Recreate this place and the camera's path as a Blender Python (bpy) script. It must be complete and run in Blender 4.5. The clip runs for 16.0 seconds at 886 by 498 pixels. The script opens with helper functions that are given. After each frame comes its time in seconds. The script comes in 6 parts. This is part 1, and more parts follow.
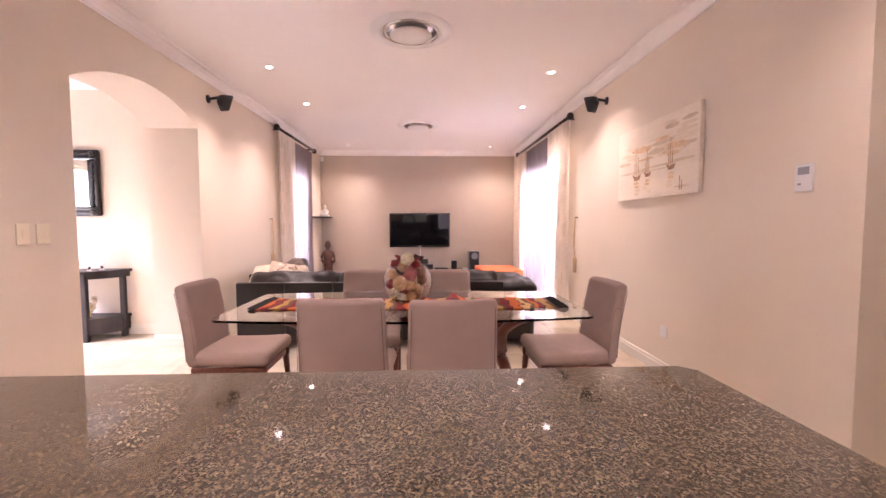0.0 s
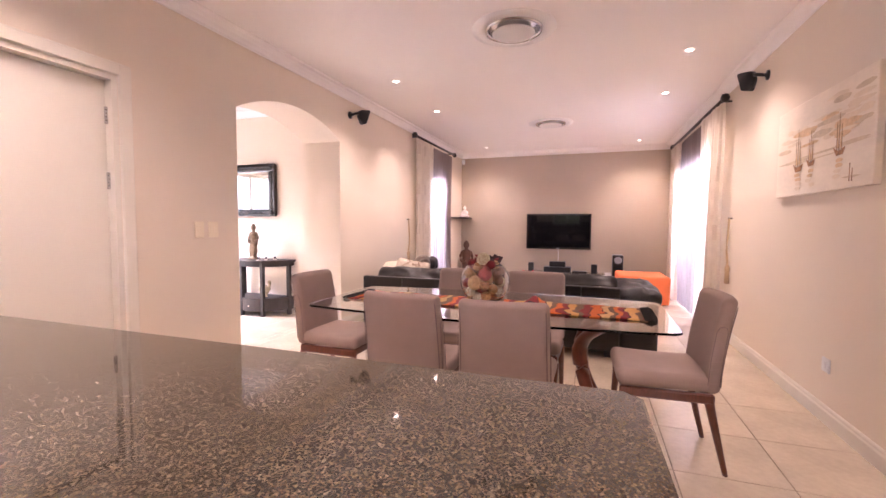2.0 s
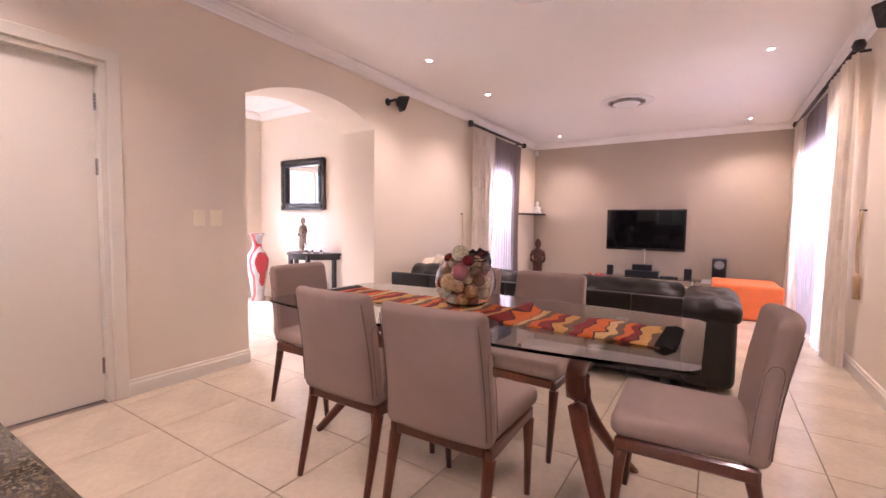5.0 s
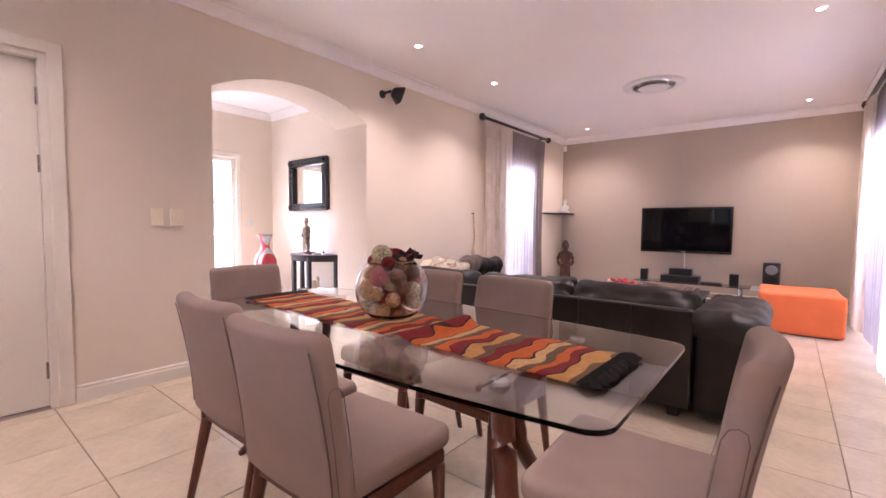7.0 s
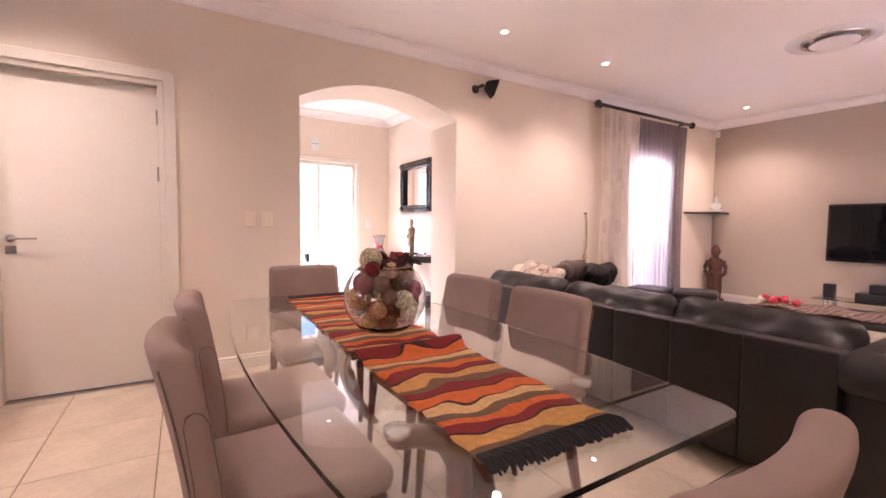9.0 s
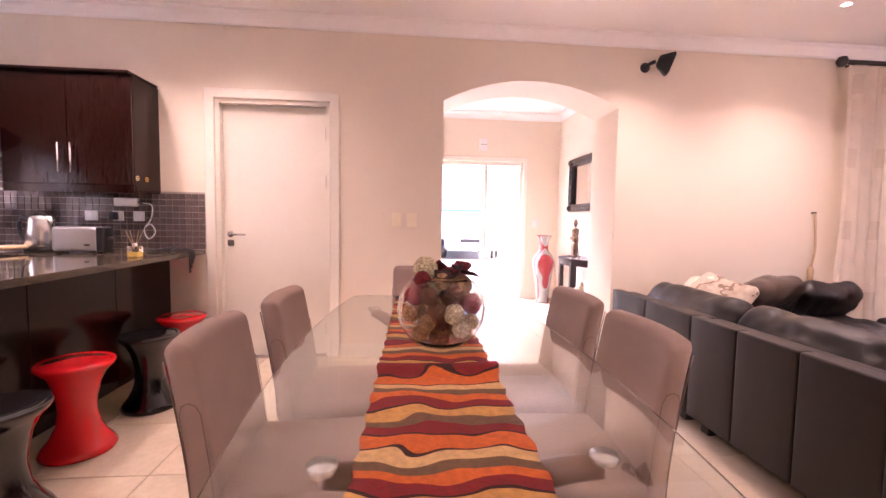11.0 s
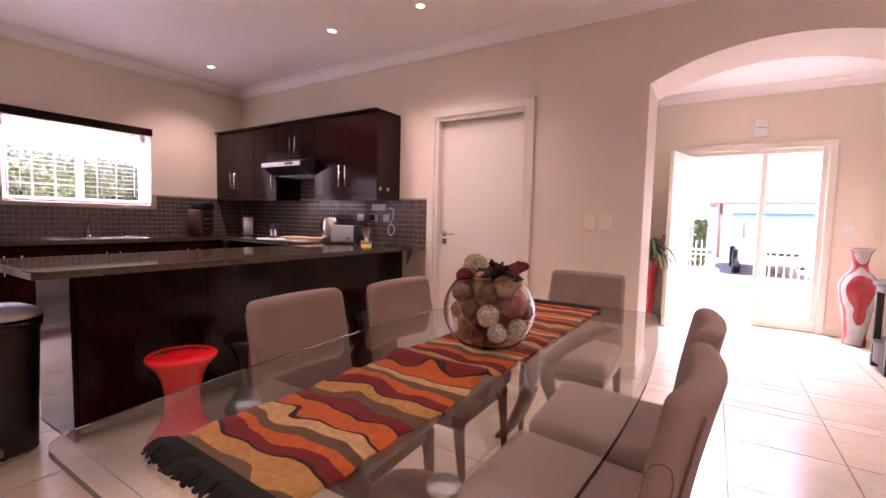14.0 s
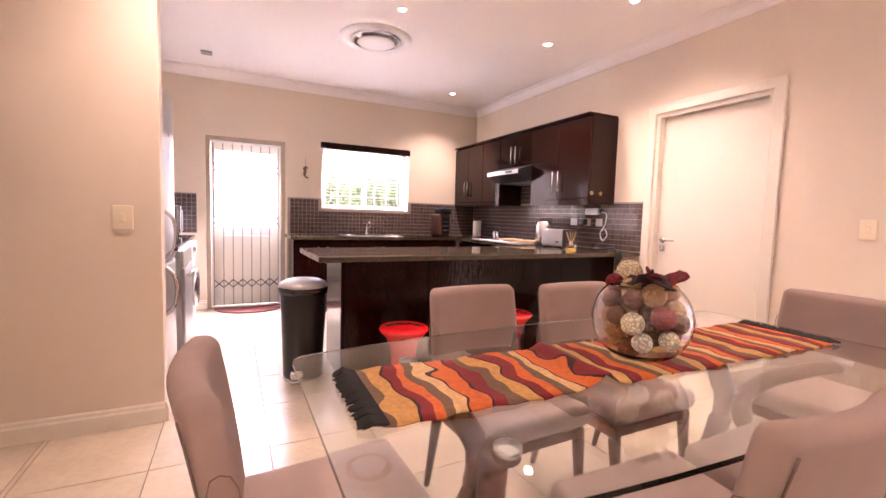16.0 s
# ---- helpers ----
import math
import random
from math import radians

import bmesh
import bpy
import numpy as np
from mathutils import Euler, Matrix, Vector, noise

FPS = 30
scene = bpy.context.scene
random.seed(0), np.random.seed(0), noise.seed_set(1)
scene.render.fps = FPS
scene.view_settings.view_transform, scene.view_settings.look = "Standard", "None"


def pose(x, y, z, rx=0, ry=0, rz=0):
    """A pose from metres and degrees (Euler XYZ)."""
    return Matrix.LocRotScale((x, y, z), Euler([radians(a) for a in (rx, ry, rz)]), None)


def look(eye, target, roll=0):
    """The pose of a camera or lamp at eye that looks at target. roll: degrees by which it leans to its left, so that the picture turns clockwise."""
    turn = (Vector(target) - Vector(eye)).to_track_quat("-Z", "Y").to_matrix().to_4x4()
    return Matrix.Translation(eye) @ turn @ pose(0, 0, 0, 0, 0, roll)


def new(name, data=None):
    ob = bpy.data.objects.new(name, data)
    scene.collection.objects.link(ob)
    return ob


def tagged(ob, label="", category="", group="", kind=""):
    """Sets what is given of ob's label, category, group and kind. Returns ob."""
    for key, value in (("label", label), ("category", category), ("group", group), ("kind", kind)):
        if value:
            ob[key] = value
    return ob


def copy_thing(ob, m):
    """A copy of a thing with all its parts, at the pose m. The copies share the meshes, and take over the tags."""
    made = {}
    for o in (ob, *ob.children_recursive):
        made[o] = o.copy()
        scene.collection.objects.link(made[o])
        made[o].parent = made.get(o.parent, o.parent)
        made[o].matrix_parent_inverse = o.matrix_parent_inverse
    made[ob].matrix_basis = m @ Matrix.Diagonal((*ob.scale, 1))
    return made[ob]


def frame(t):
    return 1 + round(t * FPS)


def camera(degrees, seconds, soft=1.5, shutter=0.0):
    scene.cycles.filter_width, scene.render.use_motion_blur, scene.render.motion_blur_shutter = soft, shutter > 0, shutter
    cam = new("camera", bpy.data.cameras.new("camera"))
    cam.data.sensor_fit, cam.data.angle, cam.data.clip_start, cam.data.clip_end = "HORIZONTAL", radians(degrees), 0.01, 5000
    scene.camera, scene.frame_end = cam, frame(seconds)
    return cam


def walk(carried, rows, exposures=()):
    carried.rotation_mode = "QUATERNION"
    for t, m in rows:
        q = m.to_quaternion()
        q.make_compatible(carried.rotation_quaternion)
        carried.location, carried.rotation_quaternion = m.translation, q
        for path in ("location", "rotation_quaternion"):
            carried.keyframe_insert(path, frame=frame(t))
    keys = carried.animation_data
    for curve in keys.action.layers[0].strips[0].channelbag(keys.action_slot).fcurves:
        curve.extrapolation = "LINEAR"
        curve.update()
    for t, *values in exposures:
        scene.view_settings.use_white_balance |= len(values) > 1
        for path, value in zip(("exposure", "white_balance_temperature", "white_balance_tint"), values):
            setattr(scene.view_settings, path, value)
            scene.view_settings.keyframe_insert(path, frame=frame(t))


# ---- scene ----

# ---------------------------------------------------------------- camera
cam = camera(92.2, 16.0)
PATH = [
    (0.0, (0.061, 0.087, 1.181), (0.140, 2.082, 1.062), -0.1),
    (0.5, (0.156, 0.111, 1.180), (0.068, 2.106, 1.063), -0.2),
    (1.0, (0.258, 0.127, 1.174), (-0.071, 2.097, 1.056), -0.3),
    (1.5, (0.422, 0.131, 1.166), (-0.111, 2.055, 1.051), 0.0),
    (2.0, (0.544, 0.147, 1.174), (-0.109, 2.034, 1.059), 0.3),
    (2.5, (0.660, 0.226, 1.151), (-0.056, 2.090, 1.038), 0.6),
    (3.0, (0.737, 0.342, 1.135), (-0.056, 2.175, 1.022), 0.6),
    (3.5, (0.812, 0.449, 1.138), (-0.068, 2.241, 1.021), 0.7),
    (4.0, (0.871, 0.571, 1.117), (-0.085, 2.324, 1.004), 0.6),
    (6.5, (1.120, 1.296, 1.106), (-0.082, 2.890, 0.984), 0.8),
    (7.0, (1.192, 1.440, 1.088), (-0.066, 2.991, 0.977), 0.5),
    (7.5, (1.268, 1.585, 1.105), (-0.121, 3.019, 0.985), 0.4),
    (8.0, (1.314, 1.753, 1.089), (-0.212, 3.041, 0.974), 0.2),
    (10.5, (1.385, 2.377, 1.112), (-0.553, 2.852, 0.981), 1.2),
    (11.0, (1.372, 2.518, 1.132), (-0.615, 2.699, 0.996), 1.0),
    (11.5, (1.339, 2.643, 1.147), (-0.656, 2.687, 1.008), 1.1),
    (12.0, (1.334, 2.771, 1.147), (-0.646, 2.527, 1.007), 1.2),
    (12.5, (1.334, 2.931, 1.143), (-0.563, 2.314, 1.000), 1.0),
    (13.0, (1.305, 3.035, 1.139), (-0.553, 2.309, 0.997), 1.2),
    (13.5, (1.250, 3.130, 1.126), (-0.535, 2.239, 0.987), 1.3),
    (14.0, (1.189, 3.245, 1.119), (-0.498, 2.179, 0.981), 1.4),
    (14.5, (1.141, 3.322, 1.101), (-0.450, 2.118, 0.969), 1.3),
    (15.0, (1.119, 3.418, 1.113), (-0.204, 1.924, 0.972), 1.3),
    (15.5, (1.107, 3.491, 1.109), (0.084, 1.779, 0.967), 1.5),
    (16.0, (1.097, 3.550, 1.131), (0.214, 1.761, 0.980), 1.7),
]
EXPOSURES = [(0.0, 2.48, 5950, 38), (4.0, 2.22, 6050, 39), (6.5, 2.14, 5500, 34), (8.0, 2.2, 5750, 34), (10.5, 2.46, 6200, 48), (11.5, 2.54, 6200, 49), (12.5, 2.5, 6200, 48),
             (13.5, 2.2, 6200, 48), (14.5, 1.58, 6100, 51), (15.0, 1.42, 5900, 46), (15.5, 2.54, 6100, 41), (16.0, 2.82, 6400, 41)]
walk(cam, [(t, look(e, g, r)) for t, e, g, r in PATH], EXPOSURES)

# ---------------------------------------------------------------- light
world = bpy.data.worlds.new("sky")
scene.world = world
world.use_nodes = True
wn = world.node_tree.nodes
sky = wn.new("ShaderNodeTexSky")
sky.sky_type, sky.sun_disc = "NISHITA", False
sky.sun_elevation, sky.sun_rotation = radians(54), radians(52)
world.node_tree.links.new(sky.outputs[0], wn["Background"].inputs[0])
wn["Background"].inputs[1].default_value = 0.10


def sun_lamp(elev, azim, strength):
    d = bpy.data.lights.new("sun", "SUN")
    d.energy, d.angle, d.color = strength, radians(0.6), (1.0, 0.95, 0.88)
    ob = new("sun", d)
    way = Vector((math.sin(azim) * math.cos(elev), math.cos(azim) * math.cos(elev), math.sin(elev)))
    ob.matrix_world = look(way * 30, (0, 0, 0))


sun_lamp(radians(54), radians(52), 4.8)


def window_light(name, at, towards, w, h, watts, color=(0.88, 0.93, 1.0)):
    d = bpy.data.lights.new(name, "AREA")
    d.shape, d.size, d.size_y, d.energy, d.color = "RECTANGLE", w, h, watts, color
    ob = new(name, d)
    ob.matrix_world = look(at, towards)


def down_spot(at, watts):
    d = bpy.data.lights.new("downlight_beam", "SPOT")
    d.energy, d.spot_size, d.spot_blend, d.shadow_soft_size, d.color = watts, radians(125), 1.0, 0.04, (1.0, 0.83, 0.63)
    ob = new("downlight_beam", d)
    ob.matrix_world = look(at, (at[0], at[1] + 0.0001, 0))


CEIL = 2.67
window_light("right_window_light", (3.05, 6.75, 2.45), (0.9, 6.75, 0.1), 2.0, 0.9, 92)
window_light("left_window_light", (-3.2, 7.32, 2.45), (-1.1, 7.32, 0.1), 1.0, 0.9, 70)
window_light("front_door_light", (-5.75, 3.55, 2.75), (-2.6, 3.55, 0.6), 1.3, 1.0, 215)
window_light("kitchen_window_light", (-0.48, -2.75, 2.55), (-0.48, 0.4, 0.95), 1.1, 0.8, 125)
window_light("back_door_light", (0.95, -2.75, 2.5), (0.95, 0.4, 0.95), 0.8, 0.8, 110)
DOWNLIGHTS = [(-1.42, 4.29), (-1.42, 5.54), (-1.42, 8.35), (1.30, 4.34), (1.30, 5.59), (1.31, 8.42),
              (-1.38, -1.33), (-1.40, 0.46), (-1.42, 1.35), (-0.05, 0.42), (1.30, 1.36)]
for x, y in DOWNLIGHTS:
    down_spot((x, y, CEIL - 0.03), 22 if y > 3 else 18 if y < 0 else 13 if x > 1 else 22)
down_spot((-3.62, 3.48, CEIL - 0.03), 24)


# ---------------------------------------------------------------- materials
def material(name, color, rough=0.5, metal=0.0, vary=0.08, scale=6.0, fine=120.0, bump=0.05, dist=0.002, coat=0.0, stretch=(1, 1, 1), per_piece=0.0):
    """A surface with its colour varied at two scales, roughness wear and fine relief."""
    m = bpy.data.materials.new(name)
    m.use_nodes = True
    n, l = m.node_tree.nodes, m.node_tree.links
    b = n["Principled BSDF"]
    tc, mp = n.new("ShaderNodeTexCoord"), n.new("ShaderNodeMapping")
    mp.inputs["Scale"].default_value = stretch
    l.new(tc.outputs["Object"], mp.inputs[0])
    big, small = n.new("ShaderNodeTexNoise"), n.new("ShaderNodeTexNoise")
    for tex, s, d in ((big, scale, 3), (small, fine, 4)):
        tex.inputs["Scale"].default_value, tex.inputs["Detail"].default_value = s, d
        l.new(mp.outputs[0], tex.inputs["Vector"])
    mix = n.new("ShaderNodeMath")
    mix.operation = "MULTIPLY_ADD"
    l.new(big.outputs[0], mix.inputs[0])
    mix.inputs[1].default_value = 0.65
    half = n.new("ShaderNodeMath")
    half.operation = "MULTIPLY"
    l.new(small.outputs[0], half.inputs[0])
    half.inputs[1].default_value = 0.35
    l.new(half.outputs[0], mix.inputs[2])
    ramp = n.new("ShaderNodeValToRGB")
    lo = [max(0.0, c * (1 - vary * 2)) for c in color]
    hi = [min(1.0, c * (1 + vary * 2)) for c in color]
    ramp.color_ramp.elements[0].position, ramp.color_ramp.elements[1].position = 0.25, 0.75
    ramp.color_ramp.elements[0].color, ramp.color_ramp.elements[1].color = (*lo, 1), (*hi, 1)
    l.new(mix.outputs[0], ramp.inputs[0])
    out = ramp.outputs[0]
    if per_piece:
        info, hsv, rng = n.new("ShaderNodeObjectInfo"), n.new("ShaderNodeHueSaturation"), n.new("ShaderNodeMapRange")
        rng.inputs[3].default_value, rng.inputs[4].default_value = 1 - per_piece, 1 + per_piece
        l.new(info.outputs["Random"], rng.inputs[0])
        l.new(rng.outputs[0], hsv.inputs["Value"])
        l.new(out, hsv.inputs["Color"])
        out = hsv.outputs[0]
    l.new(out, b.inputs["Base Color"])
    rr = n.new("ShaderNodeMapRange")
    rr.inputs[3].default_value, rr.inputs[4].default_value = max(0.02, rough * 0.85), min(1.0, rough * 1.15)
    l.new(big.outputs[0], rr.inputs[0])
    l.new(rr.outputs[0], b.inputs["Roughness"])
    b.inputs["Metallic"].default_value = metal
    b.inputs["Coat Weight"].default_value = coat
    b.inputs["Coat Roughness"].default_value = 0.08
    if bump:
        bp = n.new("ShaderNodeBump")
        bp.inputs["Strength"].default_value, bp.inputs["Distance"].default_value = bump, dist
        l.new(mix.outputs[0], bp.inputs["Height"])
        l.new(bp.outputs[0], b.inputs["Normal"])
    return m


def glass_material(name, tint=(0.97, 0.99, 0.98), rough=0.0):
    m = bpy.data.materials.new(name)
    m.use_nodes = True
    b = m.node_tree.nodes["Principled BSDF"]
    b.inputs["Base Color"].default_value = (*tint, 1)
    b.inputs["Transmission Weight"].default_value = 1.0
    b.inputs["Roughness"].default_value = rough
    b.inputs["IOR"].default_value = 1.5
    return m


def lamp_material(name, color, strength):
    m = bpy.data.materials.new(name)
    m.use_nodes = True
    b = m.node_tree.nodes["Principled BSDF"]
    b.inputs["Base Color"].default_value = (0.9, 0.9, 0.9, 1)
    b.inputs["Emission Color"].default_value = (*color, 1)
    b.inputs["Emission Strength"].default_value = strength
    return m


def wood_material(name, dark, light, rough, coat=0.0, grain=(14, 14, 1.2)):
    m = material(name, light, rough, coat=coat, bump=0.04, dist=0.001)
    n, l = m.node_tree.nodes, m.node_tree.links
    ramp = n["Color Ramp"]
    n["Mapping"].inputs["Scale"].default_value = grain
    ramp.color_ramp.elements[0].color, ramp.color_ramp.elements[1].color = (*dark, 1), (*light, 1)
    n["Noise Texture"].inputs["Distortion"].default_value = 1.2
    return m


def granite_material():
    m = material("speckled_granite", (0.03, 0.03, 0.03), 0.045, bump=0.0)
    n, l = m.node_tree.nodes, m.node_tree.links
    b = n["Principled BSDF"]
    v1, v2 = n.new("ShaderNodeTexVoronoi"), n.new("ShaderNodeTexVoronoi")
    wob = n.new("ShaderNodeTexNoise")
    wob.inputs["Scale"].default_value = 40
    tc = n["Texture Coordinate"]
    l.new(tc.outputs["Object"], wob.inputs["Vector"])
    v1.inputs["Scale"].default_value, v2.inputs["Scale"].default_value = 430, 270
    for v in (v1, v2):
        l.new(tc.outputs["Object"], v.inputs["Vector"])
    r1, r2 = n.new("ShaderNodeValToRGB"), n.new("ShaderNodeValToRGB")
    sep1, sep2 = n.new("ShaderNodeSeparateColor"), n.new("ShaderNodeSeparateColor")
    l.new(v1.outputs["Color"], sep1.inputs[0])
    l.new(v2.outputs["Color"], sep2.inputs[0])
    l.new(sep1.outputs[0], r1.inputs[0])
    l.new(sep2.outputs[1], r2.inputs[0])
    for r, cols in ((r1, [(0.0, (0.028, 0.021, 0.014)), (0.40, (0.052, 0.040, 0.027)), (0.64, (0.105, 0.081, 0.052)), (0.86, (0.20, 0.155, 0.098))]),
                    (r2, [(0.0, (0.028, 0.021, 0.015)), (0.48, (0.055, 0.042, 0.027)), (0.78, (0.14, 0.108, 0.068))])):
        r.color_ramp.interpolation = "CONSTANT"
        els = r.color_ramp.elements
        while len(els) < len(cols):
            els.new(0.5)
        for e, (p, c) in zip(els, cols):
            e.position, e.color = p, (*c, 1)
    mx = n.new("ShaderNodeMixRGB")
    l.new(wob.outputs[0], mx.inputs[0])
    l.new(r1.outputs[0], mx.inputs[1])
    l.new(r2.outputs[0], mx.inputs[2])
    l.new(mx.outputs[0], b.inputs["Base Color"])
    b.inputs["Specular IOR Level"].default_value = 0.62
    return m


def sheer_material(name, color, clear, weave=900.0):
    """Thin woven cloth: part of the light goes straight through, the rest is scattered."""
    m = bpy.data.materials.new(name)
    m.use_nodes = True
    n, l = m.node_tree.nodes, m.node_tree.links
    n.remove(n["Principled BSDF"])
    tc, tex = n.new("ShaderNodeTexCoord"), n.new("ShaderNodeTexNoise")
    l.new(tc.outputs["Object"], tex.inputs["Vector"])
    tex.inputs["Scale"].default_value = 7
    ramp = n.new("ShaderNodeValToRGB")
    ramp.color_ramp.elements[0].color = (*[c * 0.88 for c in color], 1)
    ramp.color_ramp.elements[1].color = (*[min(1, c * 1.08) for c in color], 1)
    l.new(tex.outputs[0], ramp.inputs[0])
    d, t, p = n.new("ShaderNodeBsdfDiffuse"), n.new("ShaderNodeBsdfTranslucent"), n.new("ShaderNodeBsdfTransparent")
    for s in (d, t):
        l.new(ramp.outputs[0], s.inputs[0])
    a, c = n.new("ShaderNodeMixShader"), n.new("ShaderNodeMixShader")
    a.inputs[0].default_value, c.inputs[0].default_value = 0.5, clear
    l.new(d.outputs[0], a.inputs[1])
    l.new(t.outputs[0], a.inputs[2])
    l.new(a.outputs[0], c.inputs[1])
    l.new(p.outputs[0], c.inputs[2])
    l.new(c.outputs[0], n["Material Output"].inputs[0])
    return m


M_WALL = material("greige_wall_paint", (0.77, 0.675, 0.55), 0.6, vary=0.012, scale=1.6, fine=260, bump=0.06, dist=0.0006)
M_ACCENT = material("taupe_wall_paint", (0.50, 0.415, 0.32), 0.62, vary=0.015, scale=1.5, fine=260, bump=0.06, dist=0.0006)
M_CEIL = material("white_ceiling_paint", (0.90, 0.87, 0.84), 0.7, vary=0.01, scale=1.2, fine=200, bump=0.04, dist=0.0005)
M_WHITE = material("white_gloss_paint", (0.76, 0.71, 0.61), 0.35, vary=0.012, scale=3, fine=90, bump=0.02, dist=0.0005)
M_TILE = material("cream_floor_tile", (0.56, 0.47, 0.35), 0.20, vary=0.09, scale=3.2, fine=30, bump=0.02, dist=0.0008, per_piece=0.035)
M_GROUT = material("tan_grout", (0.22, 0.17, 0.125), 0.9, vary=0.1, scale=8)
M_GRANITE = granite_material()
M_WENGE = wood_material("dark_wenge_veneer", (0.010, 0.0026, 0.0018), (0.019, 0.0048, 0.0030), 0.12, coat=0.0, grain=(30, 30, 1.5))
M_WENGE.node_tree.nodes["Principled BSDF"].inputs["Specular IOR Level"].default_value = 0.24
M_WALNUT = wood_material("walnut_wood", (0.055, 0.012, 0.005), (0.15, 0.038, 0.013), 0.34, coat=0.2)
M_BLACKWOOD = wood_material("black_stained_wood", (0.012, 0.009, 0.008), (0.035, 0.026, 0.023), 0.4)
M_FABRIC = material("mauve_grey_upholstery", (0.32, 0.228, 0.188), 0.92, vary=0.05, scale=9, fine=520, bump=0.35, dist=0.0012)
M_SEAM = material("brown_seam_thread", (0.17, 0.115, 0.095), 0.9, vary=0.05, bump=0.1)
M_LEATHER = material("black_leather", (0.015, 0.0105, 0.0078), 0.45, vary=0.25, scale=11, fine=240, bump=0.28, dist=0.003)
M_LEATHER.node_tree.nodes["Principled BSDF"].inputs["Specular IOR Level"].default_value = 0.38
M_GLASS = glass_material("clear_glass", (0.99, 0.99, 0.99))
M_TABLEGLASS = glass_material("table_glass", (0.93, 0.97, 0.955))
M_CHROME = material("brushed_steel", (0.62, 0.61, 0.60), 0.25, metal=1.0, vary=0.03, scale=20, bump=0.02, dist=0.0005)
M_BLACK = material("black_plastic", (0.010, 0.010, 0.011), 0.35, vary=0.1, bump=0.03)
M_ORANGE = material("orange_felt_cover", (0.72, 0.16, 0.04), 0.9, vary=0.06, scale=7, fine=300, bump=0.3, dist=0.0015)
M_RED = material("red_gloss_plastic", (0.70, 0.018, 0.016), 0.16, vary=0.03, bump=0.0, coat=0.4)
M_BLACKGLOSS = material("black_gloss_plastic", (0.010, 0.009, 0.010), 0.14, vary=0.05, bump=0.0, coat=0.4)


# ---------------------------------------------------------------- building blocks
def mesh_of(bm, name, smooth=False):
    bmesh.ops.recalc_face_normals(bm, faces=bm.faces)
    me = bpy.data.meshes.new(name)
    bm.to_mesh(me)
    bm.free()
    if smooth:
        me.polygons.foreach_set("use_smooth", [True] * len(me.polygons))
    return me


def part(name, bm, mat, parent=None, label="", smooth=False, shadow=True):
    """One mesh object, linked under a thing or a part (or at top level)."""
    ob = new(name, mesh_of(bm, name, smooth))
    ob.data.materials.append(mat)
    if parent is not None:
        ob.parent = parent
    if label:
        ob["label"] = label
    if not shadow:
        ob.visible_shadow = False
    return ob


def thing(name, label, category, at=(0, 0, 0), turn=0, group="", kind=""):
    ob = new(name)
    ob.empty_display_size = 0.1
    ob.matrix_world = pose(*at, 0, 0, turn)
    return tagged(ob, label, category, group, kind)


def box(x0, x1, y0, y1, z0, z1, bevel=0.0, bm=None, seg=1):
    own = bm is None
    tmp = bmesh.new()
    bmesh.ops.create_cube(tmp, size=1)
    for v in tmp.verts:
        v.co = Vector((x0 + (v.co.x + 0.5) * (x1 - x0), y0 + (v.co.y + 0.5) * (y1 - y0), z0 + (v.co.z + 0.5) * (z1 - z0)))
    if bevel:
        bmesh.ops.bevel(tmp, geom=tmp.edges[:], offset=bevel, segments=seg, affect="EDGES", profile=0.7)
    return tmp if own else merge(bm, tmp)


def merge(bm, tmp):
    me = bpy.data.meshes.new("tmp")
    tmp.to_mesh(me)
    tmp.free()
    bm.from_mesh(me)
    bpy.data.meshes.remove(me)
    return bm


def soft_box(hx, hy, hz, r, at=(0, 0, 0), n=3, m=4, bend=None):
    """A box of those half sizes with round edges of radius r, subdivided, and shaped by bend(co)."""
    def steps(h):
        q = max(h - r, 0.0)
        rim = [h - r + r * math.tan(math.pi / 4 * k / n) for k in range(1, n + 1)]
        return [-s for s in reversed(rim)] + [-q + 2 * q * k / m for k in range(m + 1)] + rim
    h = (hx, hy, hz)
    ax = [steps(a) for a in h]
    bm = bmesh.new()
    for k in range(3):
        i, j = (k + 1) % 3, (k + 2) % 3
        for side in (-1, 1):
            grid = []
            for a in ax[i]:
                row = []
                for b in ax[j]:
                    p = [0, 0, 0]
                    p[k], p[i], p[j] = side * h[k], a, b
                    inner = Vector([max(-(h[c] - r), min(h[c] - r, p[c])) for c in range(3)])
                    d = Vector(p) - inner
                    row.append(bm.verts.new(inner + d.normalized() * r))
                grid.append(row)
            for a in range(len(grid) - 1):
                for b in range(len(grid[0]) - 1):
                    bm.faces.new((grid[a][b], grid[a + 1][b], grid[a + 1][b + 1], grid[a][b + 1]))
    bmesh.ops.remove_doubles(bm, verts=bm.verts, dist=1e-5)
    for v in bm.verts:
        if bend:
            v.co = bend(v.co.copy())
        v.co += Vector(at)
    return bm


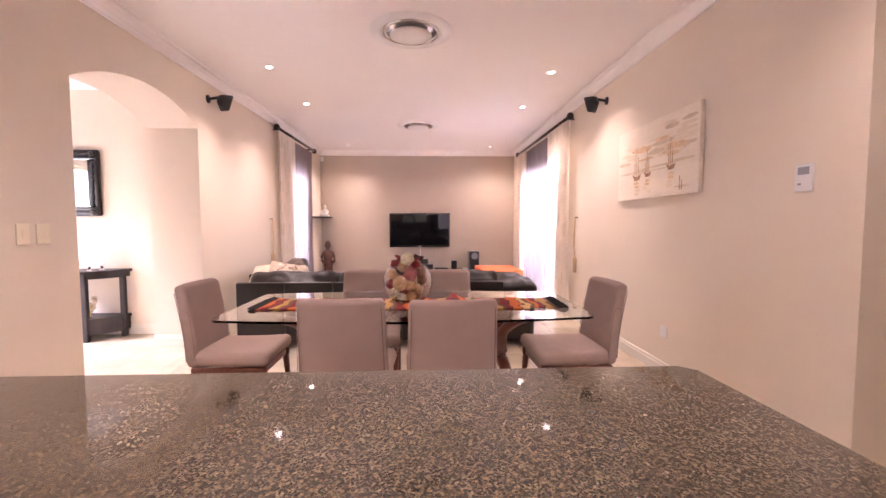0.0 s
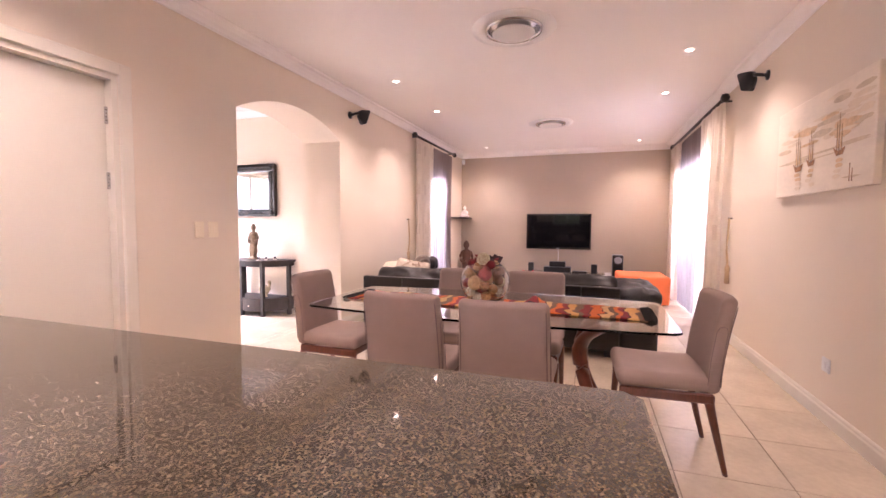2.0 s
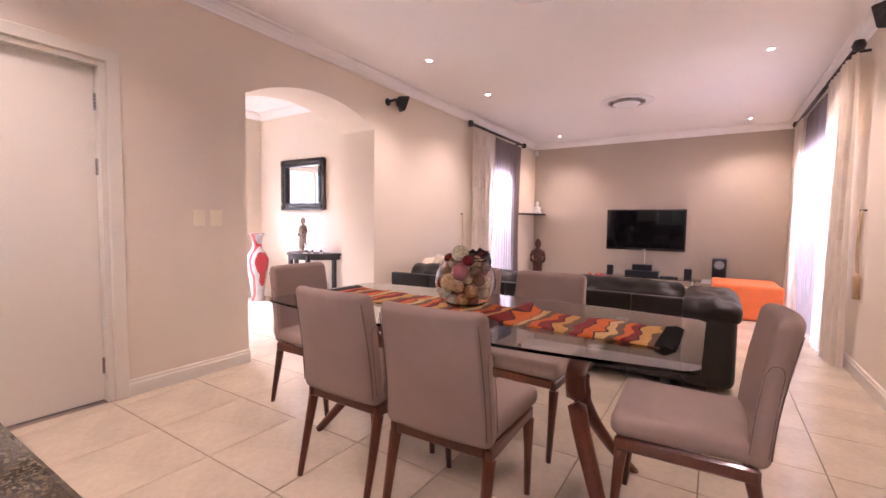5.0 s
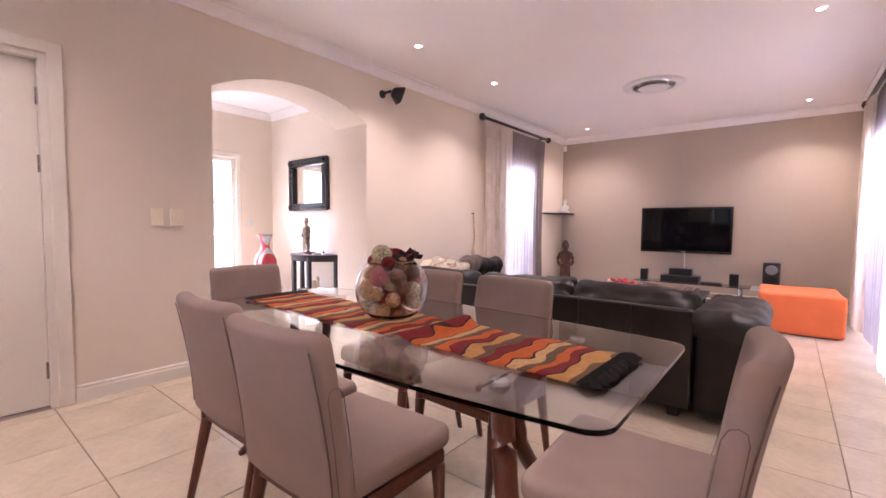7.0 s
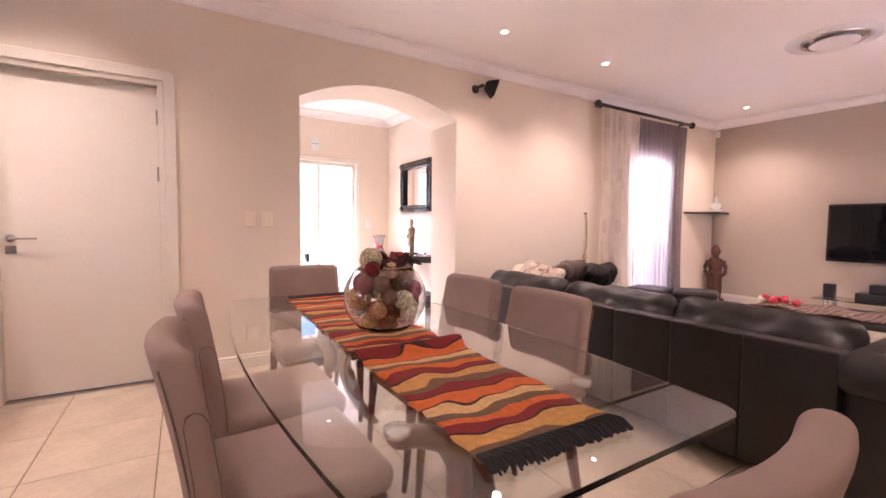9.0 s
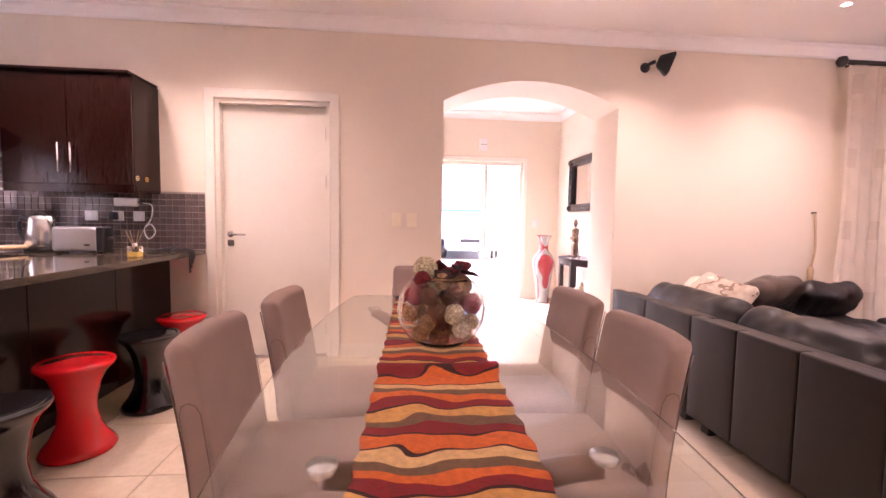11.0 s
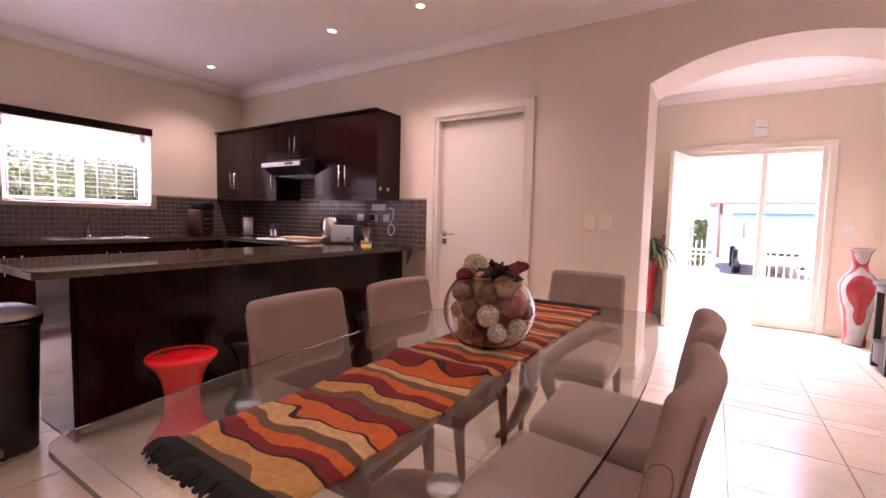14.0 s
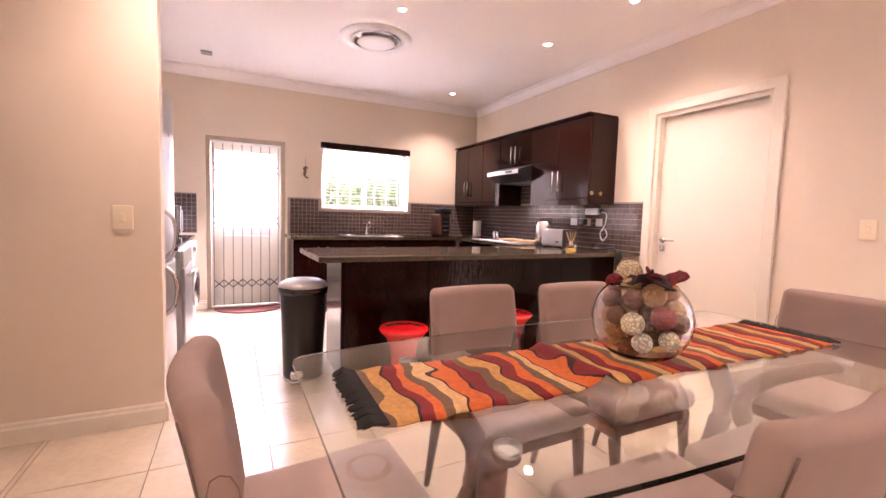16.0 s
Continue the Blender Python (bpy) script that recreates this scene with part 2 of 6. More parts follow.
def pillow(hx, hy, hz, at=(0, 0, 0), tilt=(0, 0, 0), puff=0.35, wrinkle=0.008, seed=0, m=10):
    """A stuffed cushion: thick in the middle, thin at its seams, wrinkled."""
    turn = Euler([radians(a) for a in tilt]).to_matrix()

    def bend(co):
        u, w = co.x / hx, co.y / hy
        k = (1 - puff) + puff * math.sqrt(max(0, (1 - u * u)) * max(0, (1 - w * w)))
        z = co.z * k
        q = noise.noise(Vector((co.x * 7 + seed * 3.1, co.y * 7, co.z * 5 + seed)))
        z += wrinkle * q + 0.5 * wrinkle * noise.noise(Vector((co.x * 19, co.y * 15 + seed, 1.0)))
        return turn @ Vector((co.x, co.y, z))
    return soft_box(hx, hy, hz, min(hx, hy, hz) * 0.8, at, 3, m, bend)


def lathe(profile, seg=32, at=(0, 0, 0), sx=1.0, sy=1.0, close=False):
    """A turned body: profile of (radius, height) from bottom to top."""
    bm = bmesh.new()
    rings = []
    for r, z in profile:
        if r < 1e-5:
            rings.append([bm.verts.new((at[0], at[1], at[2] + z))])
        else:
            rings.append([bm.verts.new((at[0] + sx * r * math.cos(2 * math.pi * k / seg), at[1] + sy * r * math.sin(2 * math.pi * k / seg), at[2] + z)) for k in range(seg)])
    for a, b in zip(rings, rings[1:]):
        for k in range(seg):
            q = (k + 1) % seg
            if len(a) == 1 and len(b) == 1:
                continue
            if len(a) == 1:
                bm.faces.new((a[0], b[k], b[q]))
            elif len(b) == 1:
                bm.faces.new((a[k], a[q], b[0]))
            else:
                bm.faces.new((a[k], a[q], b[q], b[k]))
    if close:
        for ring in (rings[0], rings[-1]):
            if len(ring) > 1:
                bm.faces.new(ring)
    return bm


def tube(points, radii, seg=10, flat=1.0, bm=None):
    """A rod swept along points; radii one or one a point; flat squeezes its section."""
    pts = [Vector(p) for p in points]
    rad = radii if isinstance(radii, (list, tuple)) else [radii] * len(pts)
    bm = bm or bmesh.new()
    rings = []
    for i, p in enumerate(pts):
        d = (pts[min(i + 1, len(pts) - 1)] - pts[max(i - 1, 0)]).normalized()
        up = Vector((0, 0, 1)) if abs(d.z) < 0.95 else Vector((0, 1, 0))
        s = d.cross(up).normalized()
        u = s.cross(d).normalized()
        rings.append([bm.verts.new(p + rad[i] * (math.cos(2 * math.pi * k / seg) * s + flat * math.sin(2 * math.pi * k / seg) * u)) for k in range(seg)])
    for a, b in zip(rings, rings[1:]):
        for k in range(seg):
            q = (k + 1) % seg
            bm.faces.new((a[k], a[q], b[q], b[k]))
    bm.faces.new(rings[0])
    bm.faces.new(rings[-1])
    return bm


def smooth_line(pts, n=6):
    """Points on a smooth curve through pts."""
    pts = [Vector(p) for p in pts]
    out = []
    for i in range(len(pts) - 1):
        p0, p1, p2, p3 = pts[max(i - 1, 0)], pts[i], pts[i + 1], pts[min(i + 2, len(pts) - 1)]
        for k in range(n):
            t = k / n
            out.append(0.5 * ((2 * p1) + (p2 - p0) * t + (2 * p0 - 5 * p1 + 4 * p2 - p3) * t * t + (3 * p1 - p0 - 3 * p2 + p3) * t ** 3))
    out.append(pts[-1])
    return out


def prism(poly, z0, z1, bm=None):
    """A flat polygon of (x, y) given height from z0 to z1."""
    bm = bm or bmesh.new()
    lo = [bm.verts.new((x, y, z0)) for x, y in poly]
    hi = [bm.verts.new((x, y, z1)) for x, y in poly]
    bm.faces.new(lo)
    bm.faces.new(hi)
    for k in range(len(poly)):
        q = (k + 1) % len(poly)
        bm.faces.new((lo[k], lo[q], hi[q], hi[k]))
    return bm


def structure(name, bm, mat, label, category, smooth=False):
    return tagged(part(name, bm, mat, None, "", smooth), label, category, "", "structure")


# ---------------------------------------------------------------- the rooms
XL, XR, YS, YN = -2.10, 1.90, -1.93, 9.00
XF = -4.75          # wall of the front door
YM = 4.76           # wall of the hall mirror
ARCH0, ARCH1, SPRING, RISE = 2.82, 4.28, 2.085, 0.185
DOOR0, DOOR1, DOORH = 1.06, 1.93, 2.03

floor = structure("floor", box(-5.0, 4.2, -2.15, 9.25, -0.12, -0.006), M_GROUT, "cream ceramic tiled floor with thin tan joints", "floor")
bm = box(-5.0, 4.2, -2.15, 9.25, CEIL, CEIL + 0.15)
structure("ceiling", bm, M_CEIL, "smooth white painted plaster ceiling", "ceiling")


def arch_z(y):
    c, h = (ARCH0 + ARCH1) / 2, (ARCH1 - ARCH0) / 2
    R = (h * h + RISE * RISE) / (2 * RISE)
    return SPRING + RISE - R + math.sqrt(max(R * R - (y - c) ** 2, 0))


def left_wall():
    bm = bmesh.new()
    t0, t1 = -2.57, XL
    box(t0, t1, YS - 0.25, DOOR0, 0, CEIL, bm=bm)
    box(t0, t1, DOOR0, DOOR1, DOORH, CEIL, bm=bm)
    box(t0, t1, DOOR1, ARCH0, 0, CEIL, bm=bm)
    n = 24
    for k in range(n):
        a, b = ARCH0 + (ARCH1 - ARCH0) * k / n, ARCH0 + (ARCH1 - ARCH0) * (k + 1) / n
        lo = [bm.verts.new((x, y, z)) for x, y, z in ((t0, a, arch_z(a)), (t1, a, arch_z(a)), (t1, b, arch_z(b)), (t0, b, arch_z(b)))]
        hi = [bm.verts.new((x, y, CEIL)) for x, y in ((t0, a), (t1, a), (t1, b), (t0, b))]
        bm.faces.new(lo)
        bm.faces.new((lo[0], lo[1], hi[1], hi[0])) if k == 0 else None
        bm.faces.new((lo[1], lo[2], hi[2], hi[1]))
        bm.faces.new((lo[3], lo[0], hi[0], hi[3]))
    box(t0, t1, ARCH1, YM, 0, CEIL, bm=bm)
    box(-2.35, t1, YM, 6.90, 0, CEIL, bm=bm)
    box(-2.35, t1, 6.90, 7.75, 2.10, CEIL, bm=bm)
    box(-2.35, t1, 7.75, YN, 0, CEIL, bm=bm)
    return structure("wall_west", bm, M_WALL, "greige painted wall with an arched opening to the hall", "wall")


left_wall()
structure("wall_north", box(-2.35, XR + 0.25, YN, YN + 0.25, 0, CEIL), M_ACCENT, "taupe painted accent wall behind the television", "wall")
bm = box(XR, XR + 0.25, 1.81, 5.75, 0, CEIL)
box(XR, XR + 0.25, 5.75, 7.75, 2.12, CEIL, bm=bm)
box(XR, XR + 0.25, 7.75, YN, 0, CEIL, bm=bm)
structure("wall_east", bm, M_WALL, "pale greige painted wall with a wide glazed opening", "wall")
bm = box(1.43, 4.0, 0.81, 0.93, 0, CEIL)
structure("wall_nib", bm, M_WALL, "greige painted wall between kitchen and passage", "wall")
bm = box(XR + 0.25, 4.0, 1.81, 1.95, 0, CEIL)
box(4.0, 4.2, 0.81, 1.95, 0, CEIL, bm=bm)
structure("wall_passage", bm, M_WALL, "greige painted passage walls", "wall")
structure("wall_kitchen_east", box(2.10, 2.30, YS, 0.81, 0, CEIL), M_WALL, "greige painted kitchen wall behind the appliances", "wall")
WX0, WX1, WZ0, WZ1 = -1.05, 0.105, 1.19, 1.98
BX0, BX1, BH = 0.53, 1.37, 1.965
bm = box(-2.57 + 0.47, WX0, YS - 0.25, YS, 0, CEIL)
box(WX0, WX1, YS - 0.25, YS, 0, WZ0, bm=bm)
box(WX0, WX1, YS - 0.25, YS, WZ1, CEIL, bm=bm)
box(WX1, BX0, YS - 0.25, YS, 0, CEIL, bm=bm)
box(BX0, BX1, YS - 0.25, YS, BH, CEIL, bm=bm)
box(BX1, 2.30, YS - 0.25, YS, 0, CEIL, bm=bm)
structure("wall_south", bm, M_WALL, "greige painted kitchen wall with window and back door", "wall")
FD0, FD1, FDH = 2.93, 4.22, 1.98
bm = box(XF - 0.25, XF, 1.90, FD0, 0, CEIL)
box(XF - 0.25, XF, FD0, FD1, FDH, CEIL, bm=bm)
box(XF - 0.25, XF, FD1, YM, 0, CEIL, bm=bm)
structure("wall_hall_west", bm, M_WALL, "greige painted hall wall with the front door", "wall")
structure("wall_hall_north", box(XF - 0.25, -2.57, YM, YM + 0.25, 0, CEIL), M_WALL, "greige painted hall wall behind the mirror", "wall")
structure("wall_hall_south", box(XF, -2.57, 1.90, 2.10, 0, CEIL), M_WALL, "greige painted hall wall", "wall")


def run(name, poly, a, b, inward, mat, label, category):
    """A moulding of section poly (out from the wall, height) along the wall from a to b."""
    a, b, w = Vector((*a, 0)), Vector((*b, 0)), Vector((*inward, 0))
    bm = bmesh.new()
    ends = [[bm.verts.new(p + w * o + Vector((0, 0, z))) for o, z in poly] for p in (a, b)]
    for e in ends:
        bm.faces.new(e)
    for k in range(len(poly)):
        q = (k + 1) % len(poly)
        bm.faces.new((ends[0][k], ends[0][q], ends[1][q], ends[1][k]))
    return structure(name, bm, mat, label, category)


COVE = [(0, CEIL - 0.095), (0.012, CEIL - 0.095), (0.014, CEIL - 0.078), (0.03, CEIL - 0.045), (0.055, CEIL - 0.02), (0.085, CEIL - 0.013), (0.09, CEIL), (0, CEIL)]
for a, b, w in (((XL, YS), (XL, YN), (1, 0)), ((XL, YN), (XR, YN), (0, -1)), ((XR, 1.81), (XR, YN), (-1, 0)), ((XL, YS), (2.10, YS), (0, 1)),
                ((2.10, YS), (2.10, 0.81), (-1, 0)), ((1.43, 0.93), (4.0, 0.93), (0, 1)), ((1.43, 0.81), (2.1, 0.81), (0, -1)),
                ((XF, 2.10), (XF, YM), (1, 0)), ((XF, YM), (-2.57, YM), (0, -1)), ((-2.57, 2.10), (-2.57, YM), (-1, 0))):
    run("cornice", COVE, a, b, w, M_CEIL, "white coved plaster cornice", "cornice")
SKIRT = [(0, 0), (0.016, 0), (0.016, 0.075), (0.011, 0.085), (0.011, 0.098), (0.006, 0.105), (0, 0.105)]
for a, b, w in (((XL, 2.00), (XL, ARCH0), (1, 0)), ((XL, ARCH1), (XL, 6.90), (1, 0)), ((XL, 7.75), (XL, YN), (1, 0)), ((XL, YN), (XR, YN), (0, -1)),
                ((XR, 1.81), (XR, 5.75), (-1, 0)), ((XR, 7.75), (XR, YN), (-1, 0)), ((1.43, 0.93), (4.0, 0.93), (0, 1)), ((1.43, 0.81), (1.43, 0.93), (-1, 0)),
                ((1.37, YS), (2.10, YS), (0, 1)), ((XF, 2.10), (XF, FD0), (1, 0)), ((XF, FD1), (XF, YM), (1, 0)), ((XF, YM), (-2.57, YM), (0, -1)),
                ((-2.57, ARCH1), (-2.57, YM), (-1, 0)), ((-2.57, ARCH1), (XL, ARCH1), (0, -1)), ((-2.57, ARCH0), (XL, ARCH0), (0, 1)), ((XR, 1.81), (XR + 2.1, 1.81), (0, -1))):
    run("baseboard", SKIRT, a, b, w, M_WHITE, "white painted skirting board", "baseboard")


# ---------------------------------------------------------------- kitchen units
TOP = 0.87          # worktop height
wt = prism([(XL + 0.003, YS + 0.005), (0.54, YS + 0.005), (0.54, -1.29), (-1.49, -1.29), (-1.49, 0.245), (0.63, 0.245), (0.655, 0.27), (0.64, 0.955),
            (0.61, 0.985), (-2.09, 0.98)], TOP - 0.035, TOP)
bmesh.ops.bevel(wt, geom=[e for e in wt.edges if abs(e.verts[0].co.z - e.verts[1].co.z) < 1e-6], offset=0.006, segments=2, affect="EDGES", profile=0.6)
tagged(part("worktop", wt, M_GRANITE), "polished dark speckled granite worktop with a breakfast bar", "worktop")


def bar_handle(name, parent, p, length, axis="z", out=(0, 1, 0)):
    o = Vector(out)
    a = Vector((0, 0, length / 2)) if axis == "z" else (Vector((length / 2, 0, 0)) if axis == "x" else Vector((0, length / 2, 0)))
    c = Vector(p) + o * 0.032
    bm = tube([c - a, c + a], 0.0065, 8)
    for s in (-0.78, 0.78):
        tube([Vector(p) + a * s, c + a * s], 0.005, 6, bm=bm)
    return part(name, bm, M_CHROME, parent, "brushed steel bar handle", True)


def base_unit(x0, x1, y0, y1, front, label, doors=2):
    """A floor cabinet; front is the side its doors face."""
    cx, cy = (x0 + x1) / 2, (y0 + y1) / 2
    t = thing("base_cabinet", label, "cabinet", (cx, cy, 0))
    hx, hy = (x1 - x0) / 2, (y1 - y0) / 2
    part("body", box(-hx, hx, -hy, hy, 0.10, TOP - 0.036), M_WENGE, t)
    part("plinth", box(-hx + 0.02, hx - 0.04, -hy + 0.02, hy - 0.04, 0, 0.099), M_BLACKWOOD, t)
    for k in range(doors):
        if front == "n":
            w = 2 * hx / doors
            a = -hx + k * w
            d = part("door", box(a + 0.003, a + w - 0.003, hy + 0.001, hy + 0.02, 0.11, TOP - 0.06, 0.003), M_WENGE, t)
            bar_handle("handle", d, (a + (w - 0.05 if k % 2 == 0 else 0.05), hy + 0.02, 0.68), 0.16, "z", (0, 1, 0))
        else:
            w = 2 * hy / doors
            a = -hy + k * w
            d = part("door", box(hx + 0.001, hx + 0.02, a + 0.003, a + w - 0.003, 0.11, TOP - 0.06, 0.003), M_WENGE, t)
            bar_handle("handle", d, (hx + 0.02, a + (w - 0.05 if k % 2 == 0 else 0.05), 0.68), 0.16, "z", (1, 0, 0))
    return t


base_unit(-1.49, -0.79, YS + 0.01, -1.33, "n", "dark wenge base cabinet under the kitchen window")
base_unit(-0.78, -0.12, YS + 0.01, -1.33, "n", "dark wenge sink cabinet under the kitchen window")
base_unit(-0.11, 0.51, YS + 0.01, -1.33, "n", "dark wenge base cabinet beside the back door")
base_unit(XL + 0.01, -1.53, -1.27, -0.46, "e", "dark wenge base cabinet along the kitchen wall")
base_unit(XL + 0.01, -1.53, -0.45, 0.16, "e", "dark wenge oven cabinet below the hob")
pen = thing("breakfast_bar", "dark glossy wenge breakfast bar below a granite top", "breakfast bar", (-0.5, 0.49, 0))
part("body", box(-1.58, 0.935, -0.22, 0.21, 0.07, TOP - 0.036), M_WENGE, pen)
part("plinth", box(-1.57, 0.91, -0.19, 0.18, 0, 0.069), M_BLACKWOOD, pen)
part("end_panel", box(0.936, 0.954, -0.24, 0.235, 0.0, TOP - 0.036, 0.002), M_WENGE, pen)
for k in range(4):
    a = -1.58 + k * 0.6285
    part("back_panel", box(a + 0.002, a + 0.6265, 0.211, 0.228, 0.03, TOP - 0.037, 0.002), M_WENGE, pen)


def wall_unit(y0, y1, z0, z1, label, hinge, skirt=True, doors=2):
    """A wall cabinet; hinge tells where the handles stand."""
    t = thing("wall_cabinet", label, "cabinet", (XL + 0.001, (y0 + y1) / 2, z0))
    h, d = (y1 - y0) / 2, 0.31
    part("body", box(0, d, -h, h, 0.0, z1 - z0), M_WENGE, t)
    w = 2 * h / doors
    for k in range(doors):
        a = -h + k * w
        lo = 0.045 if skirt else 0.0
        dr = part("door", box(d + 0.001, d + 0.021, a + 0.002, a + w - 0.002, lo, z1 - z0 - 0.012, 0.003), M_WENGE, t)
        zc = lo + 0.17 if hinge == "low" else lo + 0.12
        bar_handle("handle", dr, (d + 0.021, a + (w - 0.04 if k == 0 else 0.04), zc), 0.20, "z", (1, 0, 0))
    if skirt:
        part("light_pelmet", box(d - 0.012, d + 0.018, -h, h, -0.012, 0.043, 0.002), M_WENGE, t, "glossy strip under the doors")
    part("cornice", box(0, d + 0.045, -h, h, z1 - z0 + 0.001, z1 - z0 + 0.022, 0.006), M_WENGE, t)
    return t


wall_unit(YS + 0.004, -1.175, 1.29, 2.08, "dark wenge wall cabinet beside the kitchen window", "low")
wall_unit(-1.17, -0.785, 1.29, 2.08, "narrow dark wenge wall cabinet beside the extractor", "low", True, 1)
wall_unit(-0.78, -0.18, 1.72, 2.08, "short dark wenge wall cabinet above the extractor", "mid", False)
wall_unit(-0.175, 0.655, 1.29, 2.08, "dark wenge wall cabinet with yellow flower magnets", "low")

# ---------------------------------------------------------------- dining
TBL = (-0.044, 2.638, 0)
table = thing("dining_table", "glass-topped dining table on curved walnut legs", "table", TBL)


def table_outline(n=10):
    hx, hy, bow, r = 0.99, 0.41, 0.07, 0.065
    pts = []
    for cx, cy, a0 in ((hx - r, hy - r, 0), (-hx + r, hy - r, 90), (-hx + r, -hy + r, 180), (hx - r, -hy + r, 270)):
        for k in range(n + 1):
            a = radians(a0 + 90 * k / n)
            pts.append((cx + r * math.cos(a), cy + r * math.sin(a)))
        if a0 in (0, 180):
            s = 1 if a0 == 0 else -1
            for k in range(1, 12):
                x = s * (hx - r) * (1 - 2 * k / 12)
                pts.append((x, s * (hy + bow * (1 - (x / (hx - r)) ** 2))))
    return pts


gt = prism(table_outline(), 0.688, 0.700)
bmesh.ops.bevel(gt, geom=[e for e in gt.edges if abs(e.verts[0].co.z - e.verts[1].co.z) < 1e-6], offset=0.003, segments=2, affect="EDGES")
part("tabletop", gt, M_TABLEGLASS, table, "clear plate glass with rounded corners", False, False)
for sx in (-1, 1):
    for sy in (-1, 1):
        path = smooth_line([(sx * 0.668, sy * 0.262, 0.664), (sx * 0.63, sy * 0.19, 0.635), (sx * 0.57, sy * 0.08, 0.56), (sx * 0.545, sy * 0.032, 0.46), (sx * 0.58, sy * 0.07, 0.31), (sx * 0.66, sy * 0.16, 0.14), (sx * 0.74, sy * 0.27, 0.0)], 5)
        rad = [0.028 + 0.016 * math.sin(math.pi * k / (len(path) - 1)) - 0.004 * k / (len(path) - 1) for k in range(len(path))]
        leg = part("leg", tube(path, rad, 12, 0.7), M_WALNUT, table, "", True)
        part("glass_pad", lathe([(0, 0.672), (0.026, 0.672), (0.028, 0.676), (0.028, 0.6875), (0, 0.6875)], 24, (sx * 0.668, sy * 0.262, 0)), M_CHROME, leg, "round steel disc bonded to the glass", True)


def dining_chair():
    """Facing +y, its base at the middle of the seat."""
    t = thing("dining_chair", "mauve-grey upholstered dining chair on a walnut frame", "chair", (0, 0, 0), 0, "chairs round the dining table")

    def seat(co):
        co.z += -0.018 * (1 - (co.x / 0.22) ** 2) * max(0, 1 - (co.y / 0.22) ** 2) * (1 if co.z > 0 else 0.1)
        co.x *= 1.0 + 0.05 * (co.y / 0.22)
        co.z += 0.012 * max(0, -abs(co.y - 0.22) + 0.10)
        return co
    part("seat", soft_box(0.215, 0.225, 0.042, 0.035, (0, 0.0, 0.428), 3, 6, seat), M_FABRIC, t, "", True)

    def back(co):
        k = max(0.0, (co.z + 0.228) / 0.456)
        co.x *= 1.0 - 0.045 * k
        co.y += -0.058 * k ** 1.5 + 0.035 * (1 - (co.x / 0.21) ** 2) * -1 * (0.4 + 0.6 * k)
        return co
    part("backrest", soft_box(0.212, 0.033, 0.228, 0.030, (0, -0.192, 0.612), 3, 7, back), M_FABRIC, t, "", True)
    # seams along the back edge and round the side gusset
    for s in (-1, 1):
        loop = [(s * 0.2125 * (1 - 0.045 * (z - 0.384) / 0.456), -0.192 - 0.058 * ((z - 0.384) / 0.456) ** 1.5 + y, z)
                for y, z in ((-0.024, 0.43), (-0.024, 0.56), (-0.023, 0.68), (-0.015, 0.702), (0.0, 0.708), (0.015, 0.702), (0.023, 0.68), (0.024, 0.56), (0.024, 0.43))]
        part("seam", tube(loop, 0.0012, 5), M_SEAM, t, "dark stitched seam", True)
        bm = tube([(s * 0.198 * (1 - 0.045 * k / 8), -0.192 - 0.031 - 0.058 * (k / 8) ** 1.5 - 0.004, 0.42 + 0.38 * k / 8) for k in range(9)], 0.0022, 5)
        part("seam", bm, M_SEAM, t, "dark stitched seam", True)
    for s in (-1, 1):
        path = [(s * 0.185, 0.215, 0.0), (s * 0.19, 0.20, 0.20), (s * 0.192, 0.188, 0.335)]
        part("leg", tube(path, [0.013, 0.018, 0.024], 8, 0.9), M_WALNUT, t, "", True)
        path = smooth_line([(s * 0.192, -0.262, 0.0), (s * 0.192, -0.22, 0.18), (s * 0.19, -0.185, 0.34)], 5)
        part("leg", tube(path, [0.013 + 0.011 * k / 10 for k in range(11)], 8, 0.9), M_WALNUT, t, "", True)
        part("side_rail", box(s * 0.192 - 0.014, s * 0.192 + 0.014, -0.205, 0.21, 0.335, 0.384, 0.008), M_WALNUT, t)
    part("front_rail", box(-0.178, 0.178, 0.172, 0.198, 0.34, 0.384, 0.006), M_WALNUT, t)
    part("back_rail", box(-0.178, 0.178, -0.200, -0.174, 0.34, 0.384, 0.006), M_WALNUT, t)
    return t


chair = dining_chair()
CHAIRS = [(-0.335, 2.305, 0), (0.175, 2.255, 2), (-0.335, 2.985, 181), (0.172, 2.975, 178), (-1.04, 2.655, -90), (0.90, 2.60, 92)]
chair.matrix_world = pose(*CHAIRS[0][:2], 0, 0, 0, CHAIRS[0][2])
for x, y, a in CHAIRS[1:]:
    copy_thing(chair, pose(x, y, 0, 0, 0, a))

# ---------------------------------------------------------------- sofa and ottomans
SOFA_Y = 4.10


